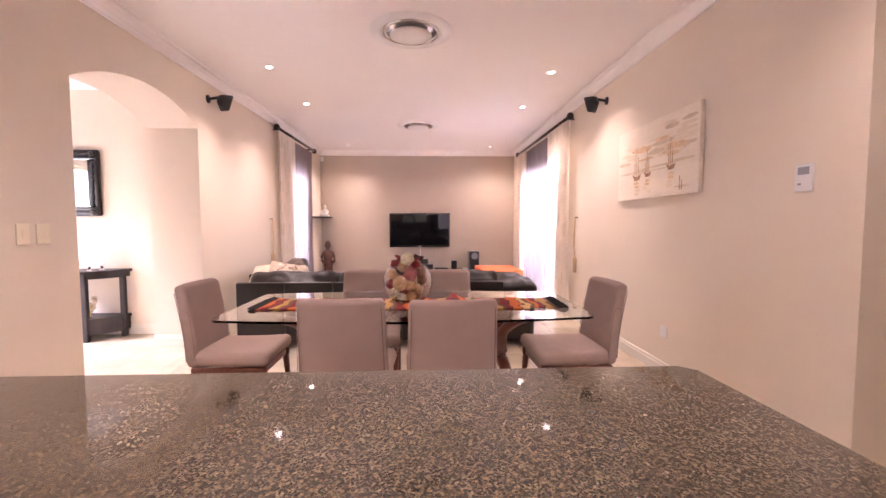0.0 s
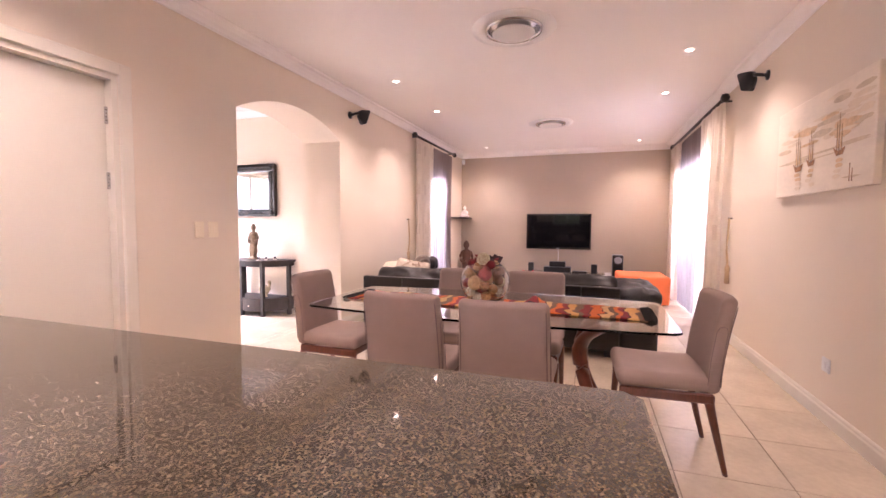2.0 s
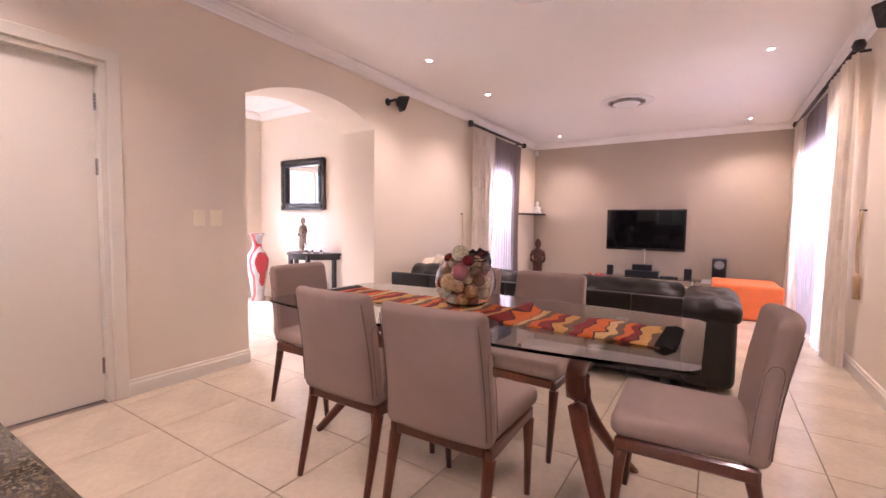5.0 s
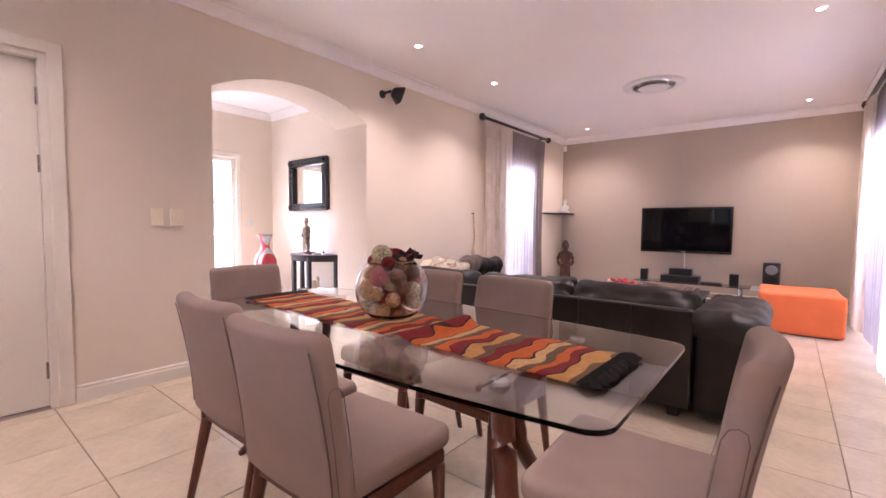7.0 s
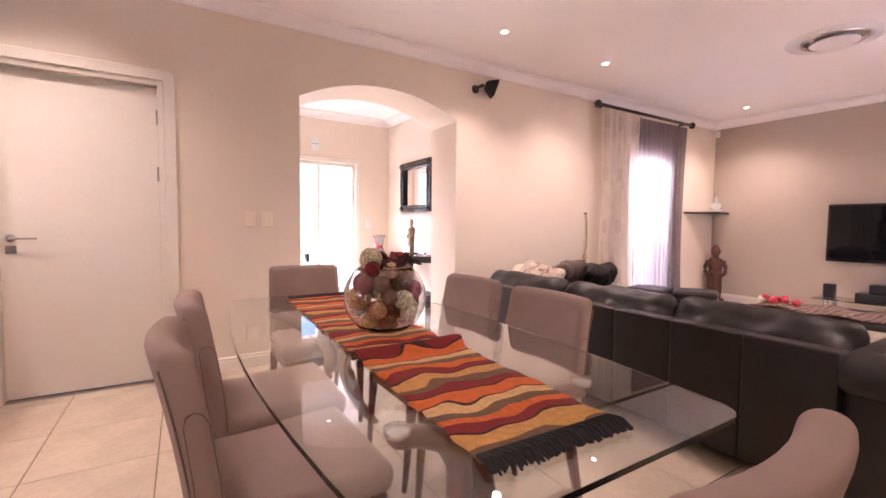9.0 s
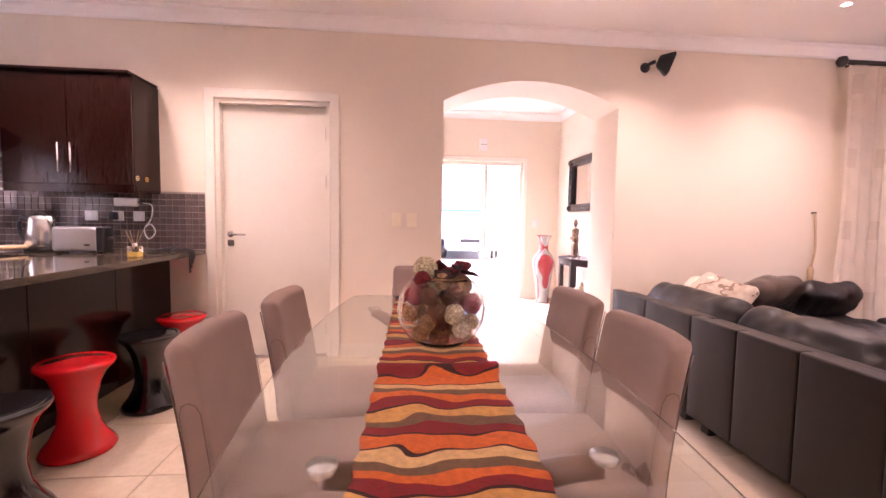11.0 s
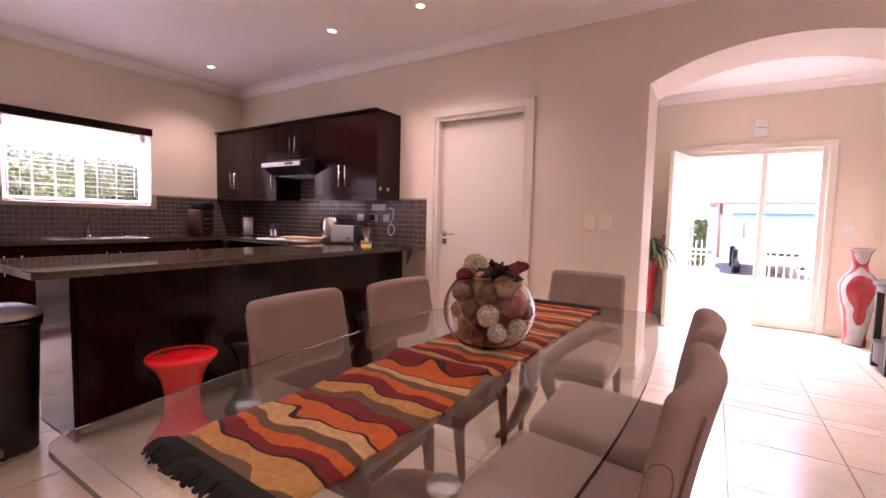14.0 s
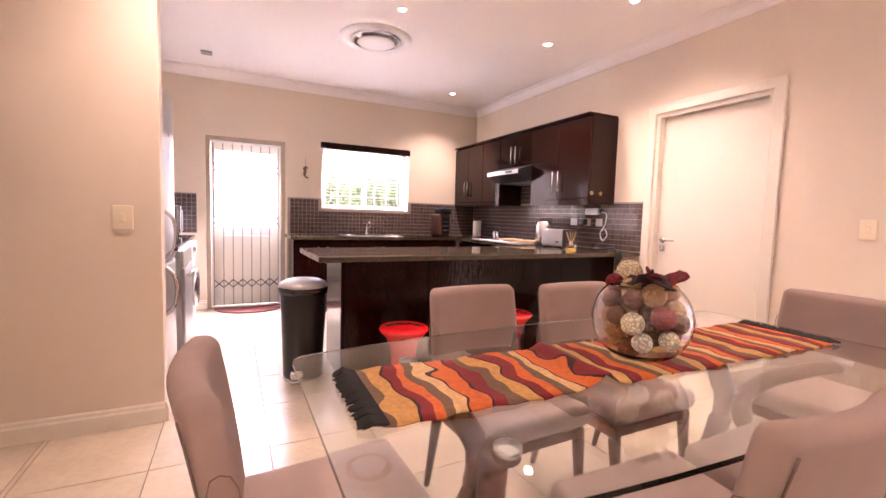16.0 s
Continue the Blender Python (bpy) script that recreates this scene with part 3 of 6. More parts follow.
def sofa_unit(name, label, at, w, d, back_h, panels, turn=0, seats=1, seed=0):
    """A leather sofa section whose back faces -y; w wide, d deep."""
    t = thing(name, label, "sofa", at, turn, "sections of the corner sofa")
    pw = w / panels
    for k in range(panels):
        part("back_panel", soft_box(pw / 2 - 0.0008, 0.035, (back_h - 0.07) / 2, 0.011, (-w / 2 + pw * (k + 0.5), 0.035, 0.07 + (back_h - 0.07) / 2), 2, 4), M_LEATHER, t, "", True)
    part("back_core", soft_box(w / 2, 0.06, (back_h - 0.09) / 2, 0.03, (0, 0.125, 0.075 + (back_h - 0.09) / 2), 2, 4), M_LEATHER, t, "", True)
    part("seat_base", soft_box(w / 2, (d - 0.19) / 2, 0.11, 0.03, (0, 0.19 + (d - 0.19) / 2, 0.18), 2, 4), M_LEATHER, t, "", True)
    sw = w / seats
    for k in range(seats):
        cx = -w / 2 + sw * (k + 0.5)
        part("seat_cushion", pillow(sw / 2 - 0.004, (d - 0.24) / 2, 0.085, (cx, 0.24 + (d - 0.24) / 2, 0.36), (0, 0, 0), 0.3, 0.022, seed + k, 16), M_LEATHER, t, "", True)
        part("back_cushion", pillow(sw / 2 - 0.004, 0.185, 0.10, (cx, 0.30, 0.535), (54, 0, 0), 0.5, 0.03, seed + 5 + k, 18), M_LEATHER, t, "", True)
    for sx in (-1, 1):
        for y in (0.08, d - 0.08):
            part("foot", box(sx * (w / 2 - 0.09) - 0.03, sx * (w / 2 - 0.09) + 0.03, y - 0.03, y + 0.03, 0, 0.075, 0.004), M_BLACKWOOD, t)
    return t


s1 = sofa_unit("sofa_corner", "black leather corner section of a sofa with loose cushions", (-1.27, SOFA_Y, 0), 0.89, 0.95, 0.63, 2, 0, 1, 3)
s2 = sofa_unit("sofa", "black leather two-seat sofa section with seamed back", (-0.01, SOFA_Y, 0), 1.62, 0.95, 0.63, 5, 0, 2, 11)
part("armrest", soft_box(0.155, 0.44, 0.25, 0.07, (0.81 + 0.155, 0.44, 0.29), 3, 5), M_LEATHER, s2, "", True)
part("arm_cushion", pillow(0.185, 0.46, 0.10, (0.81 + 0.15, 0.45, 0.545), (0, 0, 0), 0.4, 0.026, 21, 16), M_LEATHER, s2, "", True)
sofa_unit("wall_sofa", "black leather sofa section along the wall with slumped cushions", (-1.98, 5.55, 0), 1.0, 0.9, 0.60, 2, -90, 2, 31)
for x, y, s in ((-1.50, 6.50, 1), (-1.10, 6.72, 2)):
    t = thing("leather_ottoman", "small dark leather ottoman with a padded top", "ottoman", (x, y, 0), 12 * s, "leather ottomans by the curtain")
    part("body", soft_box(0.2, 0.2, 0.17, 0.05, (0, 0, 0.2), 3, 4), M_LEATHER, t, "", True)
    part("top", pillow(0.205, 0.205, 0.045, (0, 0, 0.385), (0, 0, 0), 0.35, 0.006, s), M_LEATHER, t, "", True)
    for sx in (-1, 1):
        for sy in (-1, 1):
            part("foot", lathe([(0.018, 0), (0.02, 0.04), (0, 0.04)], 10, (sx * 0.14, sy * 0.14, 0), close=False), M_BLACKWOOD, t)
ot = thing("orange_ottoman", "box ottoman in a bright orange fitted cover", "ottoman", (1.30, 7.42, 0), 2)


def slump(co):
    co.x *= 1.0 + 0.03 * (0.2 - co.z) + 0.012 * math.sin(co.z * 9)
    co.z += 0.008 * noise.noise(co * 5)
    return co


part("cover", soft_box(0.34, 0.42, 0.205, 0.03, (0, 0, 0.215), 3, 8, slump), M_ORANGE, ot, "", True)
part("base", box(-0.3, 0.3, -0.38, 0.38, 0, 0.02), M_BLACKWOOD, ot)


# ---------------------------------------------------------------- more materials
M_CREAM = material("cream_plastic", (0.85, 0.76, 0.58), 0.4, vary=0.02, bump=0.0)
M_PLASTIC = material("white_plastic", (0.78, 0.77, 0.75), 0.4, vary=0.02, bump=0.0)
M_GREYPL = material("grey_plastic", (0.30, 0.30, 0.31), 0.4, vary=0.05, bump=0.0)
M_SCREEN = material("black_screen_glass", (0.006, 0.006, 0.007), 0.03, vary=0.0, bump=0.0)
M_SCREEN.node_tree.nodes["Principled BSDF"].inputs["Specular IOR Level"].default_value = 0.25
M_BRONZE = material("aged_bronze", (0.20, 0.14, 0.09), 0.38, metal=0.85, vary=0.25, scale=40, bump=0.2)
M_CARVED = wood_material("carved_brown_wood", (0.05, 0.018, 0.010), (0.15, 0.058, 0.030), 0.4)
M_PINE = wood_material("pale_wood", (0.42, 0.28, 0.15), (0.62, 0.45, 0.27), 0.55)
M_CURTAIN = sheer_material("cream_curtain", (0.84, 0.77, 0.67), 0.0)
M_VOILE = sheer_material("taupe_voile", (0.32, 0.27, 0.265), 0.12)
M_SILVER = material("silver_paint", (0.55, 0.54, 0.54), 0.3, metal=0.6, vary=0.08, scale=18, bump=0.05)
M_REDGLAZE = material("red_glaze", (0.42, 0.03, 0.035), 0.15, vary=0.25, scale=10, bump=0.03, coat=0.5)
M_LEAF = material("green_leaf", (0.09, 0.14, 0.05), 0.5, vary=0.3, scale=15, bump=0.1)
M_MOSAIC = material("brown_mosaic_tile", (0.110, 0.080, 0.070), 0.11, vary=0.12, scale=14, bump=0.03, per_piece=0.22)
M_MGROUT = material("pale_mosaic_grout", (0.36, 0.30, 0.26), 0.9, vary=0.06, scale=20)
M_LAMP = lamp_material("warm_lamp_glow", (1.0, 0.82, 0.6), 14)
M_MIRROR = material("silvered_mirror", (0.92, 0.92, 0.92), 0.02, metal=1.0, vary=0.0, bump=0.0)
M_BLIND = sheer_material("white_blind_slat", (0.62, 0.61, 0.60), 0.0)
M_STEEL = material("silver_appliance", (0.50, 0.50, 0.51), 0.32, metal=0.75, vary=0.03, scale=8, bump=0.02)
M_APPW = material("white_enamel", (0.74, 0.74, 0.74), 0.28, vary=0.02, bump=0.0)
M_MAT = material("maroon_door_mat", (0.16, 0.035, 0.028), 0.95, vary=0.2, scale=25, fine=400, bump=0.5, dist=0.003)


def ramp_nodes(m, stops, vec_scale, axis, wobble, wob_scale, interp="CONSTANT"):
    """Bands of colour along one axis of the thing, with wavy edges."""
    n, l = m.node_tree.nodes, m.node_tree.links
    tc, sep, nz = n["Texture Coordinate"], n.new("ShaderNodeSeparateXYZ"), n.new("ShaderNodeTexNoise")
    l.new(tc.outputs["Object"], sep.inputs[0])
    l.new(tc.outputs["Object"], nz.inputs["Vector"])
    nz.inputs["Scale"].default_value, nz.inputs["Detail"].default_value = wob_scale, 1
    ma, mb, fr = n.new("ShaderNodeMath"), n.new("ShaderNodeMath"), n.new("ShaderNodeMath")
    ma.operation = mb.operation = "MULTIPLY_ADD"
    fr.operation = "FRACT"
    l.new(nz.outputs[0], ma.inputs[0])
    ma.inputs[1].default_value = wobble
    l.new(sep.outputs[axis], ma.inputs[2])
    l.new(ma.outputs[0], mb.inputs[0])
    mb.inputs[1].default_value, mb.inputs[2].default_value = vec_scale, 0.3
    l.new(mb.outputs[0], fr.inputs[0])
    r = n.new("ShaderNodeValToRGB")
    r.color_ramp.interpolation = interp
    els = r.color_ramp.elements
    while len(els) < len(stops):
        els.new(0.5)
    for e, (p, c) in zip(els, stops):
        e.position, e.color = p, (*c, 1)
    l.new(fr.outputs[0], r.inputs[0])
    tint = n.new("ShaderNodeMixRGB")
    tint.blend_type = "MULTIPLY"
    tint.inputs[0].default_value = 0.8
    old = n["Principled BSDF"].inputs["Base Color"].links[0].from_socket
    l.new(r.outputs[0], tint.inputs[1])
    l.new(old, tint.inputs[2])
    l.new(tint.outputs[0], n["Principled BSDF"].inputs["Base Color"])
    return m


GOLD, ORNG, CRIM, TAUP, DARK, SAND = (0.66, 0.34, 0.085), (0.74, 0.15, 0.015), (0.26, 0.012, 0.014), (0.19, 0.105, 0.05), (0.05, 0.010, 0.007), (0.74, 0.46, 0.19)
M_RUNNER = ramp_nodes(material("striped_woven_wool", (0.9, 0.9, 0.9), 0.95, vary=0.28, scale=70, fine=420, bump=0.9, dist=0.004),
                      [(0.0, GOLD), (0.13, TAUP), (0.23, CRIM), (0.36, DARK), (0.385, ORNG), (0.52, DARK), (0.54, SAND), (0.66, TAUP), (0.76, ORNG), (0.86, CRIM), (0.975, DARK)],
                      3.2, 0, 0.125, 7.0)
M_FRINGE = material("black_wool_fringe", (0.015, 0.013, 0.012), 0.95, vary=0.2, scale=60, bump=0.5)

# ---------------------------------------------------------------- on the table
rn = thing("table_runner", "striped wool table runner in red, orange and gold with black fringes", "table runner", (-0.03, 2.619, 0.7005), -1.5)


def cloth(u0, u1, v0, v1, nu, nv, lift, thick):
    bm = bmesh.new()
    layers = []
    for dz in (0, thick):
        layers.append([[bm.verts.new((u0 + (u1 - u0) * i / nu, v0 + (v1 - v0) * j / nv + 0.004 * math.sin(i * 1.3), dz + lift(u0 + (u1 - u0) * i / nu, v0 + (v1 - v0) * j / nv))) for j in range(nv + 1)] for i in range(nu + 1)])
    lo, hi = layers
    for i in range(nu):
        for j in range(nv):
            bm.faces.new((hi[i][j], hi[i + 1][j], hi[i + 1][j + 1], hi[i][j + 1]))
            bm.faces.new((lo[i][j], lo[i][j + 1], lo[i + 1][j + 1], lo[i + 1][j]))
    for i in range(nu):
        for j in (0, nv):
            bm.faces.new((lo[i][j], lo[i + 1][j], hi[i + 1][j], hi[i][j]))
    for j in range(nv):
        for i in (0, nu):
            bm.faces.new((lo[i][j], lo[i][j + 1], hi[i][j + 1], hi[i][j]))
    return bm


def ruck(u, v):
    """The fold pushed up beside the bowl, and small waves."""
    return 0.035 * math.exp(-((u - 0.235 - 0.12 * v) / 0.035) ** 2) * max(0, 0.75 + 1.6 * v) + 0.0025 * (1 + math.sin(u * 21 + v * 7)) + 0.0005


part("woven_cloth", cloth(-0.86, 0.855, -0.165, 0.165, 90, 10, ruck, 0.004), M_RUNNER, rn, "wavy striped wool", True)
rng = random.Random(4)
for s in (-1, 1):
    bm = bmesh.new()
    x0 = 0.855 if s > 0 else -0.86
    for k in range(64):
        y = -0.160 + 0.320 * k / 63
        for q in range(3):
            ln = rng.uniform(0.030, 0.050)
            dy, lift = rng.uniform(-0.010, 0.010), rng.uniform(0.003, 0.012)
            tube([(x0 - s * 0.014, y, 0.007), (x0 + s * ln * 0.5, y + dy * 0.4, 0.006 + lift), (x0 + s * ln, y + dy, 0.003 + 0.4 * lift)], [0.0046, 0.0044, 0.0026], 5, bm=bm)
    tagged(part("fringe", bm, M_FRINGE, rn, "black wool fringe"), kind="stuff")

bw = thing("glass_bowl", "round clear glass fish bowl filled with decorative balls", "bowl", (-0.05, 2.645, 0.7075))
outer = [(0.0, 0.0), (0.05, 0.0), (0.075, 0.008)]
for k in range(1, 17):
    a = radians(-58 + 108 * k / 16)
    outer.append((0.148 * math.cos(a), 0.125 + 0.139 * math.sin(a)))
inner = [(max(r - 0.0035, 0), z + (0.006 if r < 0.1 and z < 0.05 else 0.0)) for r, z in reversed(outer)]
part("bowl_glass", lathe(outer + inner, 48), M_GLASS, bw, "", True, False)
BALLS = []
rng = random.Random(11)
C0 = Vector((0, 0, 0.128))
for tries in range(9000):
    r = rng.choice((0.028, 0.031, 0.034, 0.038, 0.041))
    p = Vector((rng.uniform(-0.14, 0.14), rng.uniform(-0.14, 0.14), rng.uniform(0.03, 0.285)))
    if p.z < 0.215:
        ok = (p - C0).length + r < 0.142
    else:
        ok = math.hypot(p.x, p.y) + r < 0.115 and p.z + r < 0.262
    if ok and all((p - q).length > (r + s) * 0.90 for q, s in BALLS):
        BALLS.append((p, r))
BALL_COL = [((0.62, 0.40, 0.19), "tan woven ball"), ((0.80, 0.64, 0.42), "cream carved seed ball"), ((0.22, 0.012, 0.014), "deep red ball"), ((0.21, 0.085, 0.04), "brown ribbed ball"),
            ((0.035, 0.009, 0.012), "dark plum ball"), ((0.38, 0.065, 0.055), "dusty red netted ball"), ((0.50, 0.28, 0.12), "rattan ball"), ((0.84, 0.72, 0.54), "white twine ball")]


def ball_material(color, lab, scale):
    """Woven or pitted ball: dark gaps between pale strands."""
    m = material("ball_" + lab.replace(" ", "_"), color, 0.8, vary=0.25, scale=60, fine=300, bump=0.8, dist=0.004)
    n, l = m.node_tree.nodes, m.node_tree.links
    v = n.new("ShaderNodeTexVoronoi")
    v.feature = "DISTANCE_TO_EDGE"
    v.inputs["Scale"].default_value = scale
    l.new(n["Texture Coordinate"].outputs["Object"], v.inputs["Vector"])
    r = n.new("ShaderNodeValToRGB")
    r.color_ramp.elements[0].color, r.color_ramp.elements[1].color = (0.38, 0.27, 0.19, 1), (1, 1, 1, 1)
    r.color_ramp.elements[1].position = 0.16
    l.new(v.outputs["Distance"], r.inputs[0])
    mx = n.new("ShaderNodeMixRGB")
    mx.blend_type, mx.inputs[0].default_value = "MULTIPLY", 0.8
    old = n["Principled BSDF"].inputs["Base Color"].links[0].from_socket
    l.new(old, mx.inputs[1])
    l.new(r.outputs[0], mx.inputs[2])
    l.new(mx.outputs[0], n["Principled BSDF"].inputs["Base Color"])
    l.new(r.outputs[0], n["Bump"].inputs["Height"])
    return m


BALL_MAT = [ball_material(c, lab, sc) for (c, lab), sc in zip(BALL_COL, (150, 75, 45, 60, 40, 110, 90, 65))]
BALL_PICK = (7, 1, 5, 6, 2, 0, 5, 3, 2, 0, 1, 4, 3, 6)


def deco_ball(p, r, style, seed):
    bm = bmesh.new()
    bmesh.ops.create_uvsphere(bm, u_segments=28, v_segments=18, radius=r)
    turn = Euler((seed * 1.7, seed * 0.9, seed * 2.3)).to_matrix()
    for v in bm.verts:
        d = v.co.normalized()
        lon, lat = math.atan2(d.y, d.x), math.asin(max(-1, min(1, d.z)))
        if style == 0:
            k = 0.07 * abs(math.sin(lat * 11))
        elif style == 1:
            k = -0.16 * max(0, noise.noise(d * 3.4 + Vector((seed, 0, 0))) - 0.08) * 2
        elif style == 2:
            k = 0.08 * math.cos(lon * 8)
        elif style == 3:
            k = 0.10 * abs(math.sin(lon * 5 + lat * 3)) - 0.05
        else:
            k = 0.10 * noise.noise(d * 5 + Vector((seed, seed, 0)))
        v.co = turn @ (v.co * (1 + k)) + p
    return bm


for k, (p, r) in enumerate(BALLS):
    c = BALL_PICK[rng.randrange(len(BALL_PICK))]
    part("decorative_ball", deco_ball(p, r, (0, 1, 4, 2, 4, 3, 2, 3)[c], k), BALL_MAT[c], bw, BALL_COL[c][1], True)
part("decorative_ball", deco_ball(Vector((0.0, -0.055, 0.262)), 0.041, 1, 77), BALL_MAT[1], bw, "cream carved seed ball on top", True)
# dried petals that lie on top
for k, (x, y, a) in enumerate(((0.02, 0.045, 20), (0.055, 0.02, 80), (-0.035, 0.06, 150), (0.03, 0.075, 230), (-0.05, 0.02, 300))):
    def curl(co, k=k):
        co.z += 6.0 * co.x * co.x + 0.012 * noise.noise(co * 30 + Vector((k, 0, 0)))
        return co
    bm = soft_box(0.048, 0.030, 0.003, 0.002, (0, 0, 0), 2, 8, curl)
    bmesh.ops.transform(bm, matrix=pose(x, y, 0.250, 18, -14, a), verts=bm.verts)
    part("dried_petal", bm, BALL_MAT[4] if k % 2 else BALL_MAT[2], bw, "curled dark red dried petal", True)

# ---------------------------------------------------------------- inner door, switches
d1 = tagged(new("door_1"), "closed white painted flush door with steel lever handle", "door", "", "structure")
d1.matrix_world = pose(XL, (DOOR0 + DOOR1) / 2, 0)
hw = (DOOR1 - DOOR0) / 2
leaf = part("door_leaf", box(-0.095, -0.055, -hw + 0.035, hw - 0.035, 0.006, DOORH - 0.03, 0.002), M_WHITE, d1)
part("door_jamb", box(-0.14, 0.0, -hw + 0.001, -hw + 0.033, 0, DOORH - 0.001), M_WHITE, d1)
part("door_jamb", box(-0.14, 0.0, hw - 0.033, hw - 0.001, 0, DOORH - 0.001), M_WHITE, d1)
part("door_head", box(-0.14, 0.0, -hw + 0.034, hw - 0.034, DOORH - 0.028, DOORH - 0.001), M_WHITE, d1)
for s in (-1, 1):
    a, b = sorted((s * (hw - 0.002), s * (hw + 0.072)))
    part("architrave", box(0.001, 0.022, a, b, 0, DOORH + 0.072, 0.006), M_WHITE, d1)
part("architrave", box(0.001, 0.021, -hw - 0.0715, hw + 0.0715, DOORH + 0.001, DOORH + 0.073, 0.006), M_WHITE, d1)
lever = part("handle", lathe([(0.024, 0), (0.026, 0.002), (0.026, 0.007), (0.02, 0.01), (0, 0.01)], 24), M_CHROME, leaf, "steel lever handle", True)
lever.matrix_parent_inverse = Matrix.Identity(4)
lever.matrix_basis = pose(-0.054, -hw + 0.085, 0.99, 0, 90, 0)
part("lever", tube([(0, 0, 0.0), (0, 0, 0.04), (0.0, 0.03, 0.045), (0, 0.125, 0.045)], [0.009, 0.009, 0.008, 0.008], 8), M_CHROME, lever, "", True)
part("keyhole_plate", box(-0.0545, -0.049, -hw + 0.060, -hw + 0.110, 0.895, 0.945, 0.004), M_CHROME, leaf)
for z in (0.22, 1.42, 1.80):
    prof = []
    for k in range(5):
        z0 = z - 0.05 + 0.02 * k
        prof += [(0.0055, z0), (0.0105, z0 + 0.0015), (0.0105, z0 + 0.0185), (0.0055, z0 + 0.02)]
    part("hinge", lathe([(0, z - 0.05)] + prof + [(0, z + 0.05)], 12, (-0.046, hw - 0.036, 0)), M_CHROME, leaf, "steel butt hinge with five knuckles")


def wall_plate(name, label, category, at, normal, w, h, rockers, mat=None):
    """A switch or socket plate on a wall that faces normal."""
    t = thing(name, label, category, at, {"e": 90, "w": -90, "n": 180, "s": 0}[normal], "", "")
    part("plate", soft_box(w / 2, 0.005, h / 2, 0.0035, (0, -0.0055, 0), 2, 2), mat or M_CREAM, t, "", True)
    for k in range(rockers):
        c = (k - (rockers - 1) / 2) * w / max(rockers, 1) * 0.6
        part("rocker", box(c - 0.011, c + 0.011, -0.015, -0.0095, -0.02, 0.02, 0.002), mat or M_CREAM, t)
    return t


wall_plate("light_switch", "cream plastic light switch on the greige wall", "switch", (XL, 2.455, 1.128), "e", 0.075, 0.115, 1)
wall_plate("light_switch", "cream plastic double light switch beside the arch", "switch", (XL, 2.575, 1.128), "e", 0.085, 0.115, 2)
wall_plate("light_switch", "white plastic light switch on the passage wall", "switch", (1.59, 0.93, 1.08), "n", 0.085, 0.12, 1)
wall_plate("wall_socket", "white plastic wall socket above the skirting", "socket", (XR, 3.27, 0.345), "w", 0.085, 0.085, 1, M_PLASTIC)
wall_plate("light_switch", "small white switch beside the front door", "switch", (XF, 4.42, 1.10), "e", 0.07, 0.10, 1, M_PLASTIC)
th = wall_plate("thermostat", "white air conditioner wall controller with grey display", "thermostat", (XR, 2.10, 1.40), "w", 0.10, 0.135, 0, M_PLASTIC)
part("display", box(-0.032, 0.032, -0.0125, -0.0095, 0.015, 0.052, 0.001), M_GREYPL, th, "grey display")
part("button", box(-0.03, -0.012, -0.0135, -0.0095, -0.035, -0.025, 0.001), M_GREYPL, th)

# ---------------------------------------------------------------- ceiling fittings
for x, y in DOWNLIGHTS + [(-3.62, 3.48)]:
    t = thing("downlight", "recessed round downlight with white rim, switched on", "downlight", (x, y, CEIL), 0, "recessed ceiling downlights")
    part("rim", lathe([(0.024, -0.0005), (0.026, -0.008), (0.042, -0.006), (0.044, -0.0005)], 24), M_PLASTIC, t, "", True)
    part("bulb", lathe([(0, -0.004), (0.0235, -0.004), (0.0235, -0.002), (0, -0.002)], 20), M_LAMP, t, "glowing lamp face", False, False)
for x, y in ((-0.05, 3.49), (-0.05, 6.67), (-0.04, -0.21)):
    t = thing("air_diffuser", "round white ceiling air diffuser with a steel ring", "air diffuser", (x, y, CEIL), 0, "round ceiling air diffusers")
    part("outer_ring", lathe([(0.22, -0.001), (0.225, -0.012), (0.25, -0.018), (0.315, -0.010), (0.32, -0.001)], 48), M_PLASTIC, t, "", True)
    part("throat", lathe([(0.0, -0.002), (0.219, -0.002), (0.219, -0.003), (0, -0.003)], 48), M_CHROME, t, "bright steel throat", True)
    part("inner_ring", lathe([(0.195, -0.004), (0.198, -0.022), (0.214, -0.022), (0.217, -0.004)], 48), M_CHROME, t, "polished steel ring", True)
    part("centre_disc", lathe([(0, -0.045), (0.10, -0.046), (0.155, -0.042), (0.162, -0.036), (0.155, -0.030), (0, -0.028)], 48), M_PLASTIC, t, "domed white centre disc", True)
    part("stem", tube([(0, 0, -0.03), (0, 0, -0.002)], 0.02, 10), M_PLASTIC, t, "", True)
t = thing("ceiling_sensor", "small dark square ceiling fitting over the kitchen", "ceiling fitting", (1.32, -1.36, CEIL))
part("plate", box(-0.05, 0.05, -0.05, 0.05, -0.014, -0.001, 0.003), M_GREYPL, t)
t = thing("motion_sensor", "small white alarm sensor high in the corner", "sensor", (XL + 0.05, YN - 0.05, 2.50), 45)
part("body", soft_box(0.03, 0.022, 0.05, 0.012, (0, 0, 0), 2, 2), M_PLASTIC, t, "", True)
part("bracket", box(-0.012, 0.012, 0.02, 0.055, -0.02, 0.02), M_PLASTIC, t)

